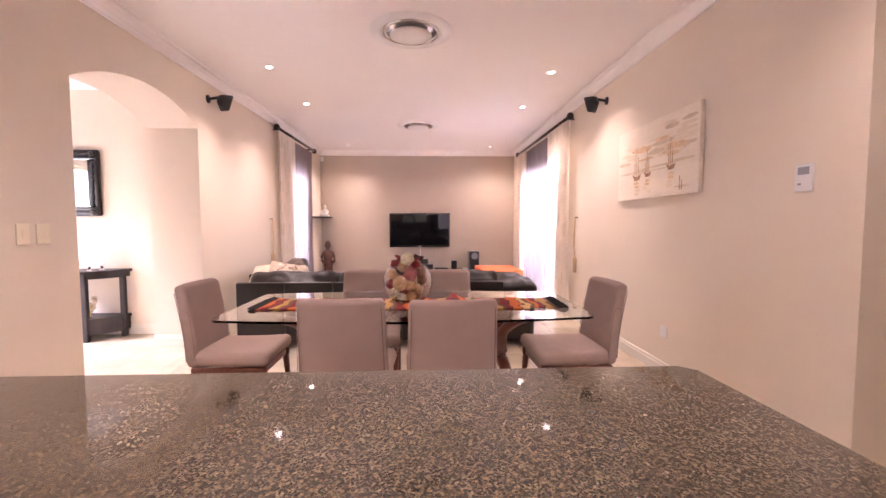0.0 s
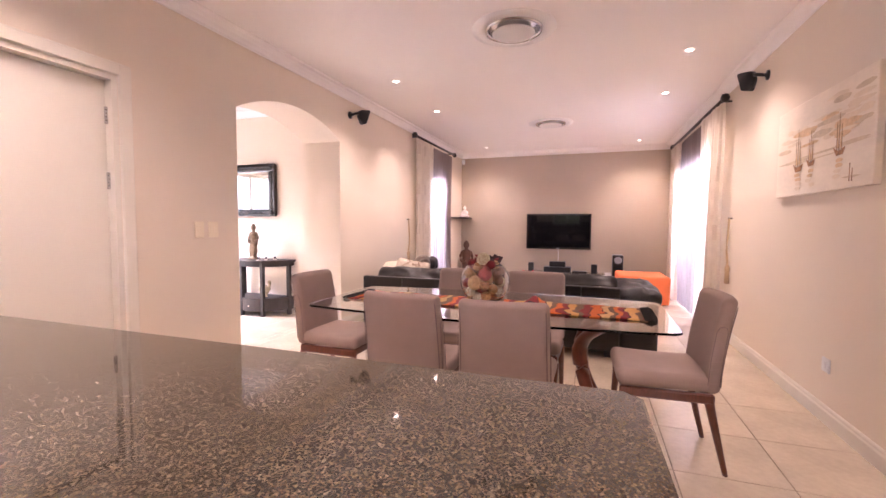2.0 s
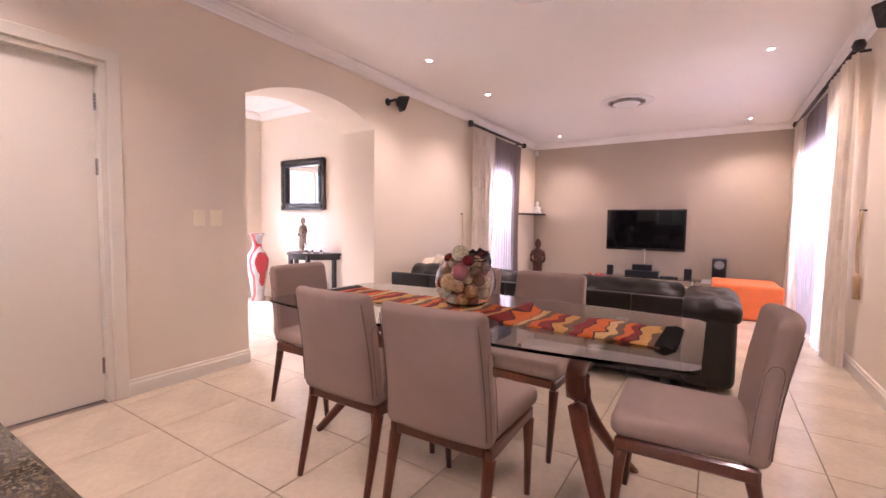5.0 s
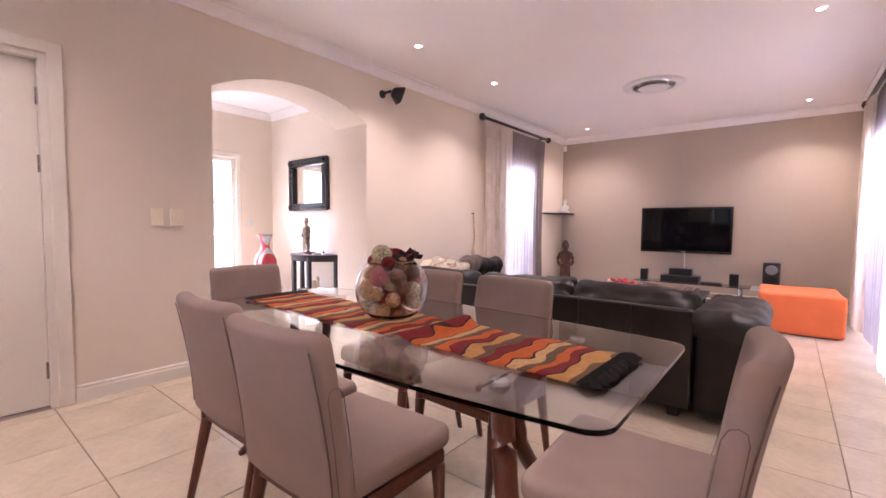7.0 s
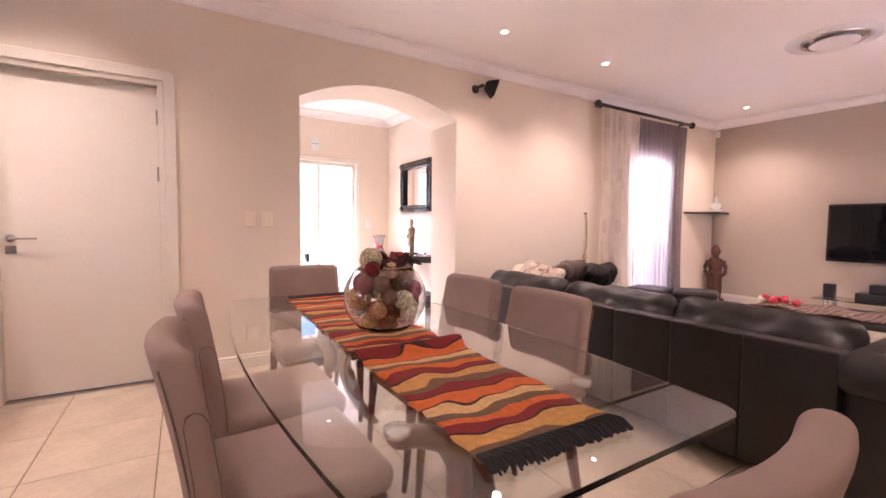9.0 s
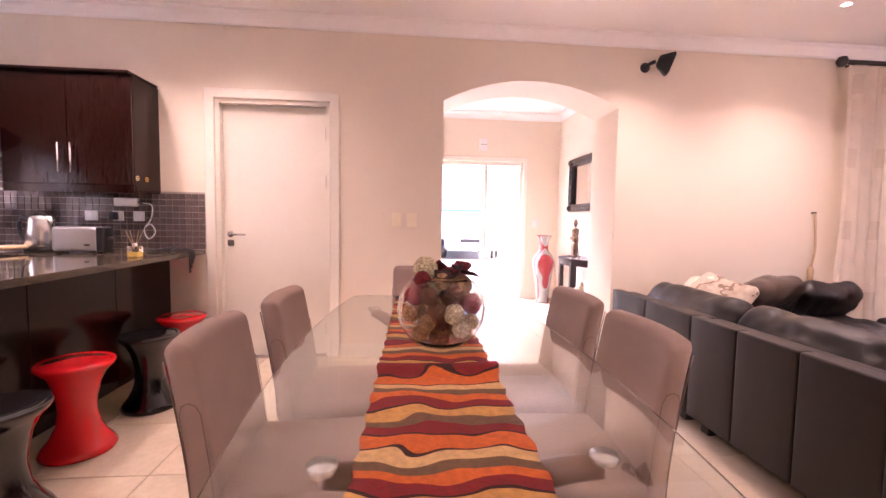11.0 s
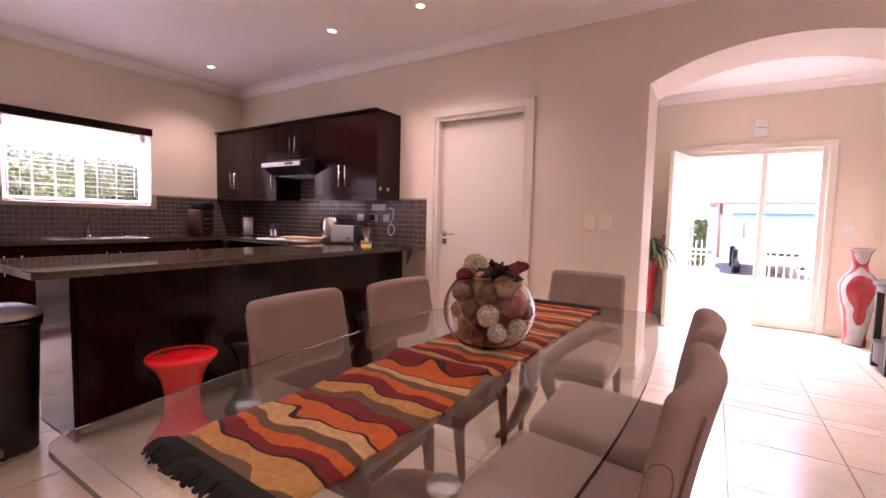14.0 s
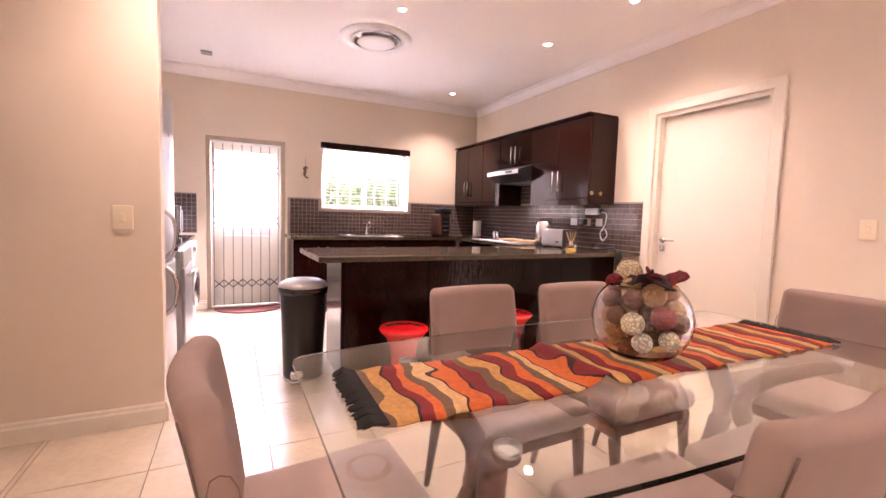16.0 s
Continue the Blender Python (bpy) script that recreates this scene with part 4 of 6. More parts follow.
for x, y, s in ((XL, 4.54, 1), (XR, 4.47, -1)):
    t = thing("wall_speaker", "small black satellite speaker on a wall bracket", "speaker", (x, y, 2.43), 0, "surround speakers on the walls")
    part("bracket", tube([(s * 0.001, -0.05, -0.01), (s * 0.012, -0.05, -0.01), (s * 0.018, -0.05, -0.01), (s * 0.06, -0.045, 0.0), (s * 0.09, -0.01, 0.015)], [0.042, 0.040, 0.014, 0.014, 0.016], 12), M_BLACK, t, "", True)
    aim = pose(s * 0.105, 0.055, 0.0, -20, 0, -s * 22)
    bm = bmesh.new()
    ring = [[bm.verts.new((x * w, y, z * h)) for x, z in ((-1, -1), (1, -1), (1, 1), (-1, 1))] for y, w, h in ((-0.055, 0.026, 0.034), (-0.035, 0.034, 0.048), (0.045, 0.058, 0.086), (0.052, 0.054, 0.082))]
    for a, b in zip(ring, ring[1:]):
        for k in range(4):
            bm.faces.new((a[k], a[(k + 1) % 4], b[(k + 1) % 4], b[k]))
    bm.faces.new(ring[0])
    bm.faces.new(ring[-1])
    bmesh.ops.bevel(bm, geom=bm.edges[:], offset=0.006, segments=2, affect="EDGES")
    bmesh.ops.transform(bm, matrix=aim, verts=bm.verts)
    body = part("body", bm, M_BLACK, t, "", True)
    bm = box(-0.048, 0.048, 0.0525, 0.057, -0.074, 0.074, 0.002)
    bmesh.ops.transform(bm, matrix=aim, verts=bm.verts)
    part("grille", bm, M_BLACKGLOSS, body)

# ---------------------------------------------------------------- stools
def tam_stool(mat, label):
    t = thing("stool", label, "stool", (0, 0, 0), 0, "hourglass stools at the breakfast bar")
    prof = [(0.0, 0.02), (0.12, 0.012), (0.148, 0.0), (0.152, 0.012), (0.14, 0.035), (0.11, 0.075), (0.085, 0.13), (0.075, 0.20), (0.078, 0.25), (0.095, 0.33), (0.12, 0.38), (0.15, 0.412), (0.156, 0.425), (0.15, 0.435), (0.135, 0.43)]
    part("body", lathe(prof, 40), mat, t, "", True)
    part("seat_disc", lathe([(0, 0.412), (0.12, 0.416), (0.136, 0.428), (0.13, 0.433), (0.06, 0.427), (0, 0.426)], 40), mat, t, "", True)
    return t


red = tam_stool(M_RED, "red plastic hourglass stool at the breakfast bar")
red.matrix_world = pose(0.14, 1.09, 0)
copy_thing(red, pose(-0.76, 0.97, 0))
copy_thing(red, pose(-1.72, 0.975, 0))
blk = tam_stool(M_BLACKGLOSS, "black gloss plastic hourglass stool at the breakfast bar")
blk.matrix_world = pose(-0.26, 1.06, 0)
copy_thing(blk, pose(-1.24, 1.03, 0))

# ---------------------------------------------------------------- curtains and glazed openings
def curtain_sheet(y0, y1, z0, z1, folds, depth, seed, gather=0.0):
    """Hanging pleated cloth in the plane x = 0, pinched at its heading."""
    bm = bmesh.new()
    nu, nv = folds * 10, 26
    grid = []
    for i in range(nu + 1):
        u = i / nu
        row = []
        for j in range(nv + 1):
            v = j / nv
            d = depth * (0.55 + 0.45 * v)
            ph = 2 * math.pi * folds * u + 0.5 * math.sin(v * 3 + seed)
            x = d * math.sin(ph) + 0.35 * d * math.sin(2.3 * ph + seed) + 0.012 * noise.noise(Vector((u * 5, v * 2, seed)))
            y = y0 + (y1 - y0) * (u + gather * (0.5 - u) * math.sin(math.pi * min(1, v * 1.1)) * 0.6)
            row.append(bm.verts.new((x, y, z1 + (z0 - z1) * v)))
        grid.append(row)
    for i in range(nu):
        for j in range(nv):
            bm.faces.new((grid[i][j], grid[i + 1][j], grid[i + 1][j + 1], grid[i][j + 1]))
    return bm


def curtain_rod(x, s, y0, y1, z, label):
    t = thing("curtain_rod", label, "curtain rod", (x, (y0 + y1) / 2, z))
    h = (y1 - y0) / 2
    part("pole", tube([(0, -h, 0), (0, h, 0)], 0.019, 14), M_BLACKWOOD, t, "", True)
    for k in (-1, 1):
        part("finial", lathe([(0, -0.045), (0.03, -0.036), (0.044, 0.0), (0.03, 0.036), (0, 0.045)], 18, (0, k * (h + 0.03), 0)), M_BLACKWOOD, t, "", True)
        br = tube([(s * 0.01, k * (h - 0.12), 0), (-s * 0.10, k * (h - 0.12), 0)], 0.011, 8)
        part("bracket", br, M_BLACKWOOD, t, "", True)
    return t


curtain_rod(XL + 0.10, 1, 6.20, 8.12, 2.52, "dark wooden curtain pole with ball finials")
curtain_rod(XR - 0.10, -1, 5.27, 8.12, 2.47, "dark wooden curtain pole with ball finials")


def hang(label, x, y0, y1, z1, folds, depth, seed, mat):
    t = thing("curtain", label, "curtain", (x, 0, 0))
    part("cloth", curtain_sheet(y0, y1, 0.02, z1, folds, depth, seed, 0.12), mat, t, "", True)
    return t


def patch_squares(m):
    """Faint taupe squares woven into the cream cloth."""
    n, l = m.node_tree.nodes, m.node_tree.links
    tc = n["Texture Coordinate"]
    sep = n.new("ShaderNodeSeparateXYZ")
    l.new(tc.outputs["Object"], sep.inputs[0])
    hit = None
    for axis, period, width, shift in ((1, 0.30, 0.32, 0.1), (2, 0.62, 0.26, 0.35)):
        a, f, c = n.new("ShaderNodeMath"), n.new("ShaderNodeMath"), n.new("ShaderNodeMath")
        a.operation, f.operation, c.operation = "MULTIPLY_ADD", "FRACT", "LESS_THAN"
        l.new(sep.outputs[axis], a.inputs[0])
        a.inputs[1].default_value, a.inputs[2].default_value = 1 / period, shift
        l.new(a.outputs[0], f.inputs[0])
        l.new(f.outputs[0], c.inputs[0])
        c.inputs[1].default_value = width
        if hit is None:
            hit = c.outputs[0]
        else:
            mul = n.new("ShaderNodeMath")
            mul.operation = "MULTIPLY"
            l.new(hit, mul.inputs[0])
            l.new(c.outputs[0], mul.inputs[1])
            hit = mul.outputs[0]
    mx = n.new("ShaderNodeMixRGB")
    l.new(hit, mx.inputs[0])
    l.new(n["Color Ramp"].outputs[0], mx.inputs[1])
    mx.inputs[2].default_value = (0.75, 0.67, 0.57, 1)
    for node in (n["Diffuse BSDF"], n["Translucent BSDF"]):
        l.new(mx.outputs[0], node.inputs[0])


patch_squares(M_CURTAIN)
hang("cream curtain with woven taupe squares beside the window", XL + 0.10, 6.22, 6.95, 2.49, 6, 0.035, 1, M_CURTAIN)
hang("sheer taupe voile curtain glowing with daylight", XL + 0.075, 6.88, 8.08, 2.48, 11, 0.018, 2, M_VOILE)
hang("cream curtain with woven taupe squares by the glazed door", XR - 0.10, 5.29, 6.14, 2.44, 8, 0.04, 3, M_CURTAIN)
hang("cream curtain drawn back at the far end of the pole", XR - 0.10, 7.52, 8.08, 2.44, 5, 0.04, 4, M_CURTAIN)
hang("sheer taupe voile curtain across the glazed door", XR - 0.075, 6.05, 7.60, 2.43, 14, 0.018, 5, M_VOILE)
for x, y, s in ((XL, 6.10, 1), (XR, 5.20, -1)):
    t = thing("curtain_tieback", "hanging cord tie-back with a tassel on a hook", "tieback", (x, y, 0))
    cord = smooth_line([(s * 0.03, 0, 1.25), (s * 0.035, 0.02, 0.95), (s * 0.03, 0.0, 0.78)], 5)
    part("cord", tube(cord, 0.010, 7), M_PINE, t, "tan twisted cord", True)
    part("hook", tube([(0.0, 0, 1.25), (s * 0.04, 0, 1.25)], 0.008, 7), M_BLACKWOOD, t, "", True)
    part("tassel", lathe([(0, 0.58), (0.024, 0.585), (0.02, 0.70), (0.026, 0.74), (0.012, 0.78), (0, 0.785)], 12, (s * 0.03, 0, 0)), M_PINE, t, "tan tassel", True)


def glazed(name, label, plane, at, a0, a1, z0, z1, mullions, rails=()):
    """A framed window or glazed door in an opening; plane 'x' or 'y' is its normal."""
    t = tagged(new(name), label, "window", "", "structure")

    def bar(nm, u0, u1, w0, w1, d=0.03):
        b = box(at - d, at + d, u0, u1, w0, w1, 0.004) if plane == "x" else box(u0, u1, at - d, at + d, w0, w1, 0.004)
        return part(nm, b, M_WHITE, t)
    bar("frame", a0 + 0.001, a0 + 0.05, z0 + 0.001, z1 - 0.001)
    bar("frame", a1 - 0.05, a1 - 0.001, z0 + 0.001, z1 - 0.001)
    bar("frame", a0 + 0.051, a1 - 0.051, z1 - 0.05, z1 - 0.001)
    bar("frame", a0 + 0.051, a1 - 0.051, z0 + 0.001, z0 + 0.05)
    for u in mullions:
        bar("mullion", u - 0.025, u + 0.025, z0 + 0.051, z1 - 0.051)
    for w in rails:
        bar("rail", a0 + 0.051, a1 - 0.051, w - 0.02, w + 0.02, 0.022)
    edges = [a0 + 0.05] + [e for u in mullions for e in (u - 0.025, u + 0.025)] + [a1 - 0.05]
    for k in range(0, len(edges), 2):
        u0, u1 = edges[k] + 0.001, edges[k + 1] - 0.001
        b = box(at - 0.003, at + 0.003, u0, u1, z0 + 0.051, z1 - 0.051) if plane == "x" else box(u0, u1, at - 0.003, at + 0.003, z0 + 0.051, z1 - 0.051)
        part("pane", b, M_GLASS, t, "clear pane", False, False)
    return t


glazed("window_1", "white framed glazed opening behind voile", "x", -2.26, 6.90, 7.75, 0.0, 2.10, [])
glazed("window_2", "white framed sliding glass doors behind voile", "x", XR + 0.10, 5.75, 7.75, 0.0, 2.12, [6.75])
glazed("window_3", "white framed kitchen window behind a blind", "y", YS - 0.16, WX0, WX1, WZ0, WZ1, [-0.48])

# kitchen blind
bl = thing("venetian_blind", "white slatted blind with a dark wooden valance, open", "blind", ((WX0 + WX1) / 2, YS - 0.05, 0))
hw = (WX1 - WX0) / 2
part("valance", box(-hw - 0.015, hw + 0.015, 0.02, 0.068, WZ1 - 0.045, WZ1 + 0.03, 0.004), M_WENGE, bl, "dark stained wood valance")
for k in range(17):
    z = WZ0 + 0.050 + k * 0.0415
    b = box(-hw + 0.012, hw - 0.012, -0.022, 0.022, -0.0010, 0.0010)
    bmesh.ops.transform(b, matrix=pose(0, 0, z, -1, 0, 0), verts=b.verts)
    part("slat", b, M_BLIND, bl)
part("bottom_rail", box(-hw + 0.012, hw - 0.012, -0.02, 0.02, WZ0 + 0.008, WZ0 + 0.028, 0.003), M_PLASTIC, bl)
for x in (-0.42, -0.14, 0.14, 0.42):
    part("ladder_cord", tube([(x, 0.024, WZ0 + 0.02), (x, 0.024, WZ1 - 0.05)], 0.0022, 5), M_GREYPL, bl)
for x in (-0.42, 0.46):
    part("pull_cord", tube([(x, 0.036, WZ0 + 0.09), (x, 0.036, WZ1 - 0.05)], 0.0018, 5), M_PLASTIC, bl)
    part("cord_weight", lathe([(0, 0.05), (0.008, 0.052), (0.006, 0.09), (0, 0.092)], 8, (x, 0.036, WZ0)), M_BLACKWOOD, bl, "small dark wooden cord weight")
bars = thing("burglar_bars", "grey metal burglar bars outside the kitchen window", "window bars", ((WX0 + WX1) / 2, YS - 0.21, 0))
for k in range(7):
    x = -hw + 0.08 + k * (2 * hw - 0.16) / 6
    part("bar", tube([(x, 0, WZ0 + 0.003), (x, 0, WZ1 - 0.003)], 0.006, 6), M_GREYPL, bars)
for z in (1.36, 1.58, 1.80):
    part("crossbar", tube([(-hw + 0.003, 0.012, z), (hw - 0.003, 0.012, z)], 0.005, 6), M_GREYPL, bars)

# back door with its folding gate
bd = tagged(new("door_2"), "white half-glazed back door behind a folding security gate", "door", "", "structure")
M_BDFRAME = material("tan_door_frame_paint", (0.42, 0.34, 0.24), 0.5, vary=0.06, scale=9)
bd.matrix_world = pose((BX0 + BX1) / 2, YS, 0)
hb = (BX1 - BX0) / 2
for s in (-1, 1):
    a, b = sorted((s * (hb - 0.045), s * (hb - 0.001)))
    part("frame", box(a, b, -0.20, -0.02, 0, BH - 0.001), M_BDFRAME, bd)
part("frame", box(-hb + 0.046, hb - 0.046, -0.20, -0.02, BH - 0.045, BH - 0.001), M_BDFRAME, bd)
lf = part("door_leaf", box(-hb + 0.048, hb - 0.048, -0.17, -0.13, 0.01, 0.94, 0.003), M_WHITE, bd)
for s in (-1, 1):
    a, b = sorted((s * (hb - 0.095), s * (hb - 0.048)))
    part("stile", box(a, b, -0.17, -0.13, 0.941, BH - 0.047), M_WHITE, lf)
part("top_rail", box(-hb + 0.096, hb - 0.096, -0.17, -0.13, BH - 0.15, BH - 0.048), M_WHITE, lf)
part("pane", box(-hb + 0.097, hb - 0.097, -0.153, -0.147, 0.942, BH - 0.151), M_GLASS, lf, "clear glass upper pane", False, False)
part("panel", box(-hb + 0.15, hb - 0.15, -0.13, -0.122, 0.12, 0.84, 0.006), M_WHITE, lf)
M_GATE = material("grey_gate_steel", (0.14, 0.13, 0.125), 0.4, metal=0.3, vary=0.08, bump=0.02)
gate = thing("security_gate", "grey and white folding trellis security gate across the back door", "security gate", ((BX0 + BX1) / 2, YS - 0.045, 0))
part("top_track", box(-hb + 0.047, hb - 0.047, -0.015, 0.015, BH - 0.075, BH - 0.05), M_PLASTIC, gate)
part("bottom_track", box(-hb + 0.047, hb - 0.047, -0.015, 0.015, 0.001, 0.018), M_PLASTIC, gate)
for k in range(8):
    x = -hb + 0.075 + k * (2 * hb - 0.15) / 7
    part("upright", box(x - 0.006, x + 0.006, -0.008, 0.004, 0.02, BH - 0.076), M_GREYPL, gate)
for zc in (1.62, 1.02, 0.28):
    for k in range(7):
        x0 = -hb + 0.075 + k * (2 * hb - 0.15) / 7
        x1 = x0 + (2 * hb - 0.15) / 7
        for s in (-1, 1):
            part("lattice_bar", tube([(x0, 0.008 + 0.002 * s, zc - s * 0.045), (x1, 0.008 + 0.002 * s, zc + s * 0.045)], 0.007, 5), M_GATE, gate)
part("lock_post", box(-hb + 0.05, -hb + 0.072, -0.012, 0.012, 0.02, BH - 0.076, 0.002), M_PLASTIC, gate)
mt = thing("door_mat", "maroon half-round coir door mat at the back door", "mat", (0.93, YS + 0.03, 0))
part("pile", prism([(0.37 * math.cos(math.pi * k / 24), 0.34 * math.sin(math.pi * k / 24)) for k in range(25)], 0.001, 0.014), M_MAT, mt)
sh = thing("seahorse_ornament", "dark seahorse ornament hanging on a cord", "ornament", (0.30, YS, 1.62), 0)
pts = smooth_line([(-0.03, 0.012, 0.052), (-0.005, 0.012, 0.062), (0.012, 0.012, 0.045), (0.0, 0.012, 0.015), (0.012, 0.012, -0.02), (-0.008, 0.012, -0.058), (-0.030, 0.012, -0.066), (-0.028, 0.012, -0.048)], 5)
nn = len(pts)
part("body", tube(pts, [0.006 + 0.014 * math.sin(math.pi * min(1, k / nn * 1.25)) if k / nn < 0.8 else 0.006 for k in range(nn)], 9), M_BRONZE, sh, "", True)
part("cord", tube([(0.0, 0.006, 0.05), (0.0, 0.004, 0.17)], 0.0015, 5), M_BLACK, sh)
part("nail", lathe([(0, 0.165), (0.005, 0.166), (0.005, 0.174), (0, 0.175)], 8, (0, 0.004, 0)), M_CHROME, sh)

# ---------------------------------------------------------------- kitchen things
hd = thing("cooker_hood", "slim stainless steel cooker hood under a short cabinet", "cooker hood", (XL + 0.002, -0.48, 1.60))
bm = bmesh.new()
sec = [(0.0, -0.06), (0.36, -0.06), (0.47, 0.0), (0.50, 0.018), (0.50, 0.055), (0.30, 0.118), (0.0, 0.118)]
ends = [[bm.verts.new((x, y, z)) for x, z in sec] for y in (-0.30, 0.30)]
for e in ends:
    bm.faces.new(e)
for k in range(len(sec)):
    q = (k + 1) % len(sec)
    bm.faces.new((ends[0][k], ends[0][q], ends[1][q], ends[1][k]))
part("canopy", bm, M_BLACK, hd, "dark underside and sides")
part("front_lip", box(0.497, 0.508, -0.302, 0.302, 0.012, 0.058, 0.003), M_STEEL, hd, "stainless steel front lip")
part("control_strip", box(0.509, 0.512, 0.08, 0.20, 0.026, 0.046), M_BLACK, hd)
part("filter", box(0.05, 0.33, -0.24, 0.24, -0.068, -0.061), M_GREYPL, hd)
hob = thing("hob", "white four-plate electric hob with wooden boards on it", "hob", (-1.78, -0.50, TOP))
part("plate", box(-0.25, 0.25, -0.28, 0.28, 0.0005, 0.012, 0.004), M_APPW, hob)
for x in (-0.12, 0.12):
    for y in (-0.13, 0.13):
        part("cooking_plate", lathe([(0, 0.0125), (0.075, 0.0125), (0.078, 0.02), (0, 0.021)], 24, (x, y, 0)), M_BLACK, hob)
for k, (y, w, a) in enumerate(((-0.05, 0.20, 4), (0.22, 0.16, -7))):
    cb = thing("cutting_board", "pale wooden cutting board lying by the hob", "cutting board", (-1.66, -0.30 + y, TOP + 0.0215), a)
    part("board", soft_box(0.10, w / 2, 0.011, 0.008, (0, 0, 0.011), 2, 2), M_PINE, cb, "", True)

kt = thing("kettle", "brushed steel kettle with black handle", "kettle", (-1.80, 0.03, TOP))
kt.scale = (1.2, 1.2, 1.18)
part("body", lathe([(0, 0.02), (0.072, 0.02), (0.076, 0.03), (0.07, 0.11), (0.058, 0.19), (0.052, 0.205), (0.03, 0.215), (0, 0.217)], 32), M_CHROME, kt, "", True)
part("base", lathe([(0, 0), (0.078, 0), (0.08, 0.01), (0.074, 0.0195), (0, 0.0195)], 32), M_BLACK, kt, "", True)
part("handle", tube(smooth_line([(0, -0.05, 0.19), (0, -0.10, 0.195), (0, -0.118, 0.15), (0, -0.105, 0.08), (0, -0.072, 0.055)], 5), 0.011, 8), M_BLACK, kt, "black plastic handle", True)
part("spout", lathe([(0.022, 0.16), (0.028, 0.205), (0, 0.206)], 12, (0, 0.045, 0)), M_CHROME, kt, "", True)
ts = thing("toaster", "silver two-slice toaster with black ends", "toaster", (-1.70, 0.345, TOP), 12)
part("body", soft_box(0.075, 0.125, 0.080, 0.02, (0, 0, 0.095), 3, 3), M_STEEL, ts, "", True)
part("end_cap", soft_box(0.077, 0.022, 0.082, 0.012, (0, 0.14, 0.093), 2, 2), M_BLACK, ts, "black plastic end", True)
part("lever", box(-0.02, 0.02, 0.163, 0.19, 0.09, 0.105, 0.003), M_BLACK, ts)
part("knob", lathe([(0, 0), (0.016, 0), (0.014, 0.012), (0, 0.012)], 14, (0.079, 0.07, 0.05), 1, 1), M_BLACK, ts)
for x in (-0.025, 0.025):
    part("slot", box(x - 0.008, x + 0.008, -0.09, 0.09, 0.1755, 0.178), M_BLACK, ts)
for sx in (-1, 1):
    for sy in (-1, 1):
        part("foot", box(sx * 0.05 - 0.01, sx * 0.05 + 0.01, sy * 0.1 - 0.01, sy * 0.1 + 0.01, 0, 0.016), M_BLACK, ts)
rd = thing("reed_diffuser", "small glass reed diffuser with wooden sticks", "diffuser", (-1.40, 0.87, TOP))
part("bottle", soft_box(0.032, 0.032, 0.034, 0.006, (0, 0, 0.0345), 2, 2), M_GLASS, rd, "", True, False)
part("oil", box(-0.026, 0.026, -0.026, 0.026, 0.006, 0.034), material("amber_oil", (0.62, 0.42, 0.10), 0.2, vary=0.02, bump=0), rd, "amber scented oil")
part("neck", lathe([(0.014, 0.069), (0.014, 0.085), (0.010, 0.085), (0.010, 0.069)], 14), M_SILVER, rd, "", True)
for k in range(6):
    a = k * 1.05
    part("reed", tube([(0, 0, 0.05), (0.045 * math.cos(a), 0.045 * math.sin(a), 0.165)], 0.002, 5), M_PINE, rd)
pt_ = thing("paper_towel", "white paper towel roll on a stand", "paper towel", (-1.88, -1.46, TOP))
part("roll", lathe([(0.02, 0.012), (0.055, 0.012), (0.056, 0.22), (0.02, 0.22)], 28), M_PLASTIC, pt_, "", True)
part("stand", lathe([(0, 0.0), (0.075, 0.0), (0.075, 0.010), (0.008, 0.011), (0.008, 0.25), (0, 0.252)], 24), M_CHROME, pt_, "", True)
for y in (-0.95, -0.88):
    g = thing("spice_grinder", "steel and black spice grinder", "grinder", (-1.84, y, TOP), 0, "spice grinders by the hob")
    part("body", lathe([(0, 0), (0.024, 0), (0.026, 0.01), (0.022, 0.10), (0, 0.10)], 18), M_CHROME, g, "", True)
    part("cap", lathe([(0.024, 0.101), (0.026, 0.11), (0.024, 0.155), (0, 0.16)], 18), M_BLACK, g, "black cap", True)
kb = thing("coffee_machine", "small dark brown and copper coffee machine in the corner", "coffee machine", (-1.47, -1.74, TOP), 20)
kb.scale = (1.3, 1.1, 1.25)
part("body", soft_box(0.09, 0.08, 0.12, 0.03, (0, 0, 0.121), 2, 3), M_CARVED, kb, "", True)
part("front_panel", box(-0.05, 0.05, 0.081, 0.09, 0.03, 0.20, 0.003), M_BLACK, kb)
part("head", soft_box(0.075, 0.075, 0.03, 0.02, (0, 0.03, 0.268), 2, 2), M_BLACK, kb, "", True)
part("button", lathe([(0, 0), (0.012, 0), (0.01, 0.008), (0, 0.008)], 12, (0, 0.05, 0.298)), M_CHROME, kb)
for k in range(3):
    part("trim_bar", box(-0.052, 0.052, 0.091, 0.094, 0.06 + 0.045 * k, 0.067 + 0.045 * k), M_CHROME, kb)
sk = thing("kitchen_sink", "inset stainless steel sink below the kitchen window", "sink", (-0.45, -1.62, TOP))
part("rim", box(-0.36, 0.36, -0.20, 0.20, 0.0005, 0.006, 0.003), M_STEEL, sk)
part("basin", box(-0.22, 0.22, -0.15, 0.15, 0.0065, 0.0085, 0.001), M_CHROME, sk)
tp = thing("tap", "chrome kitchen mixer tap", "tap", (-0.45, -1.83, TOP))
part("spout", tube(smooth_line([(0, 0, 0.0), (0, 0, 0.12), (0, 0.05, 0.17), (0, 0.14, 0.155)], 6), 0.011, 10), M_CHROME, tp, "", True)
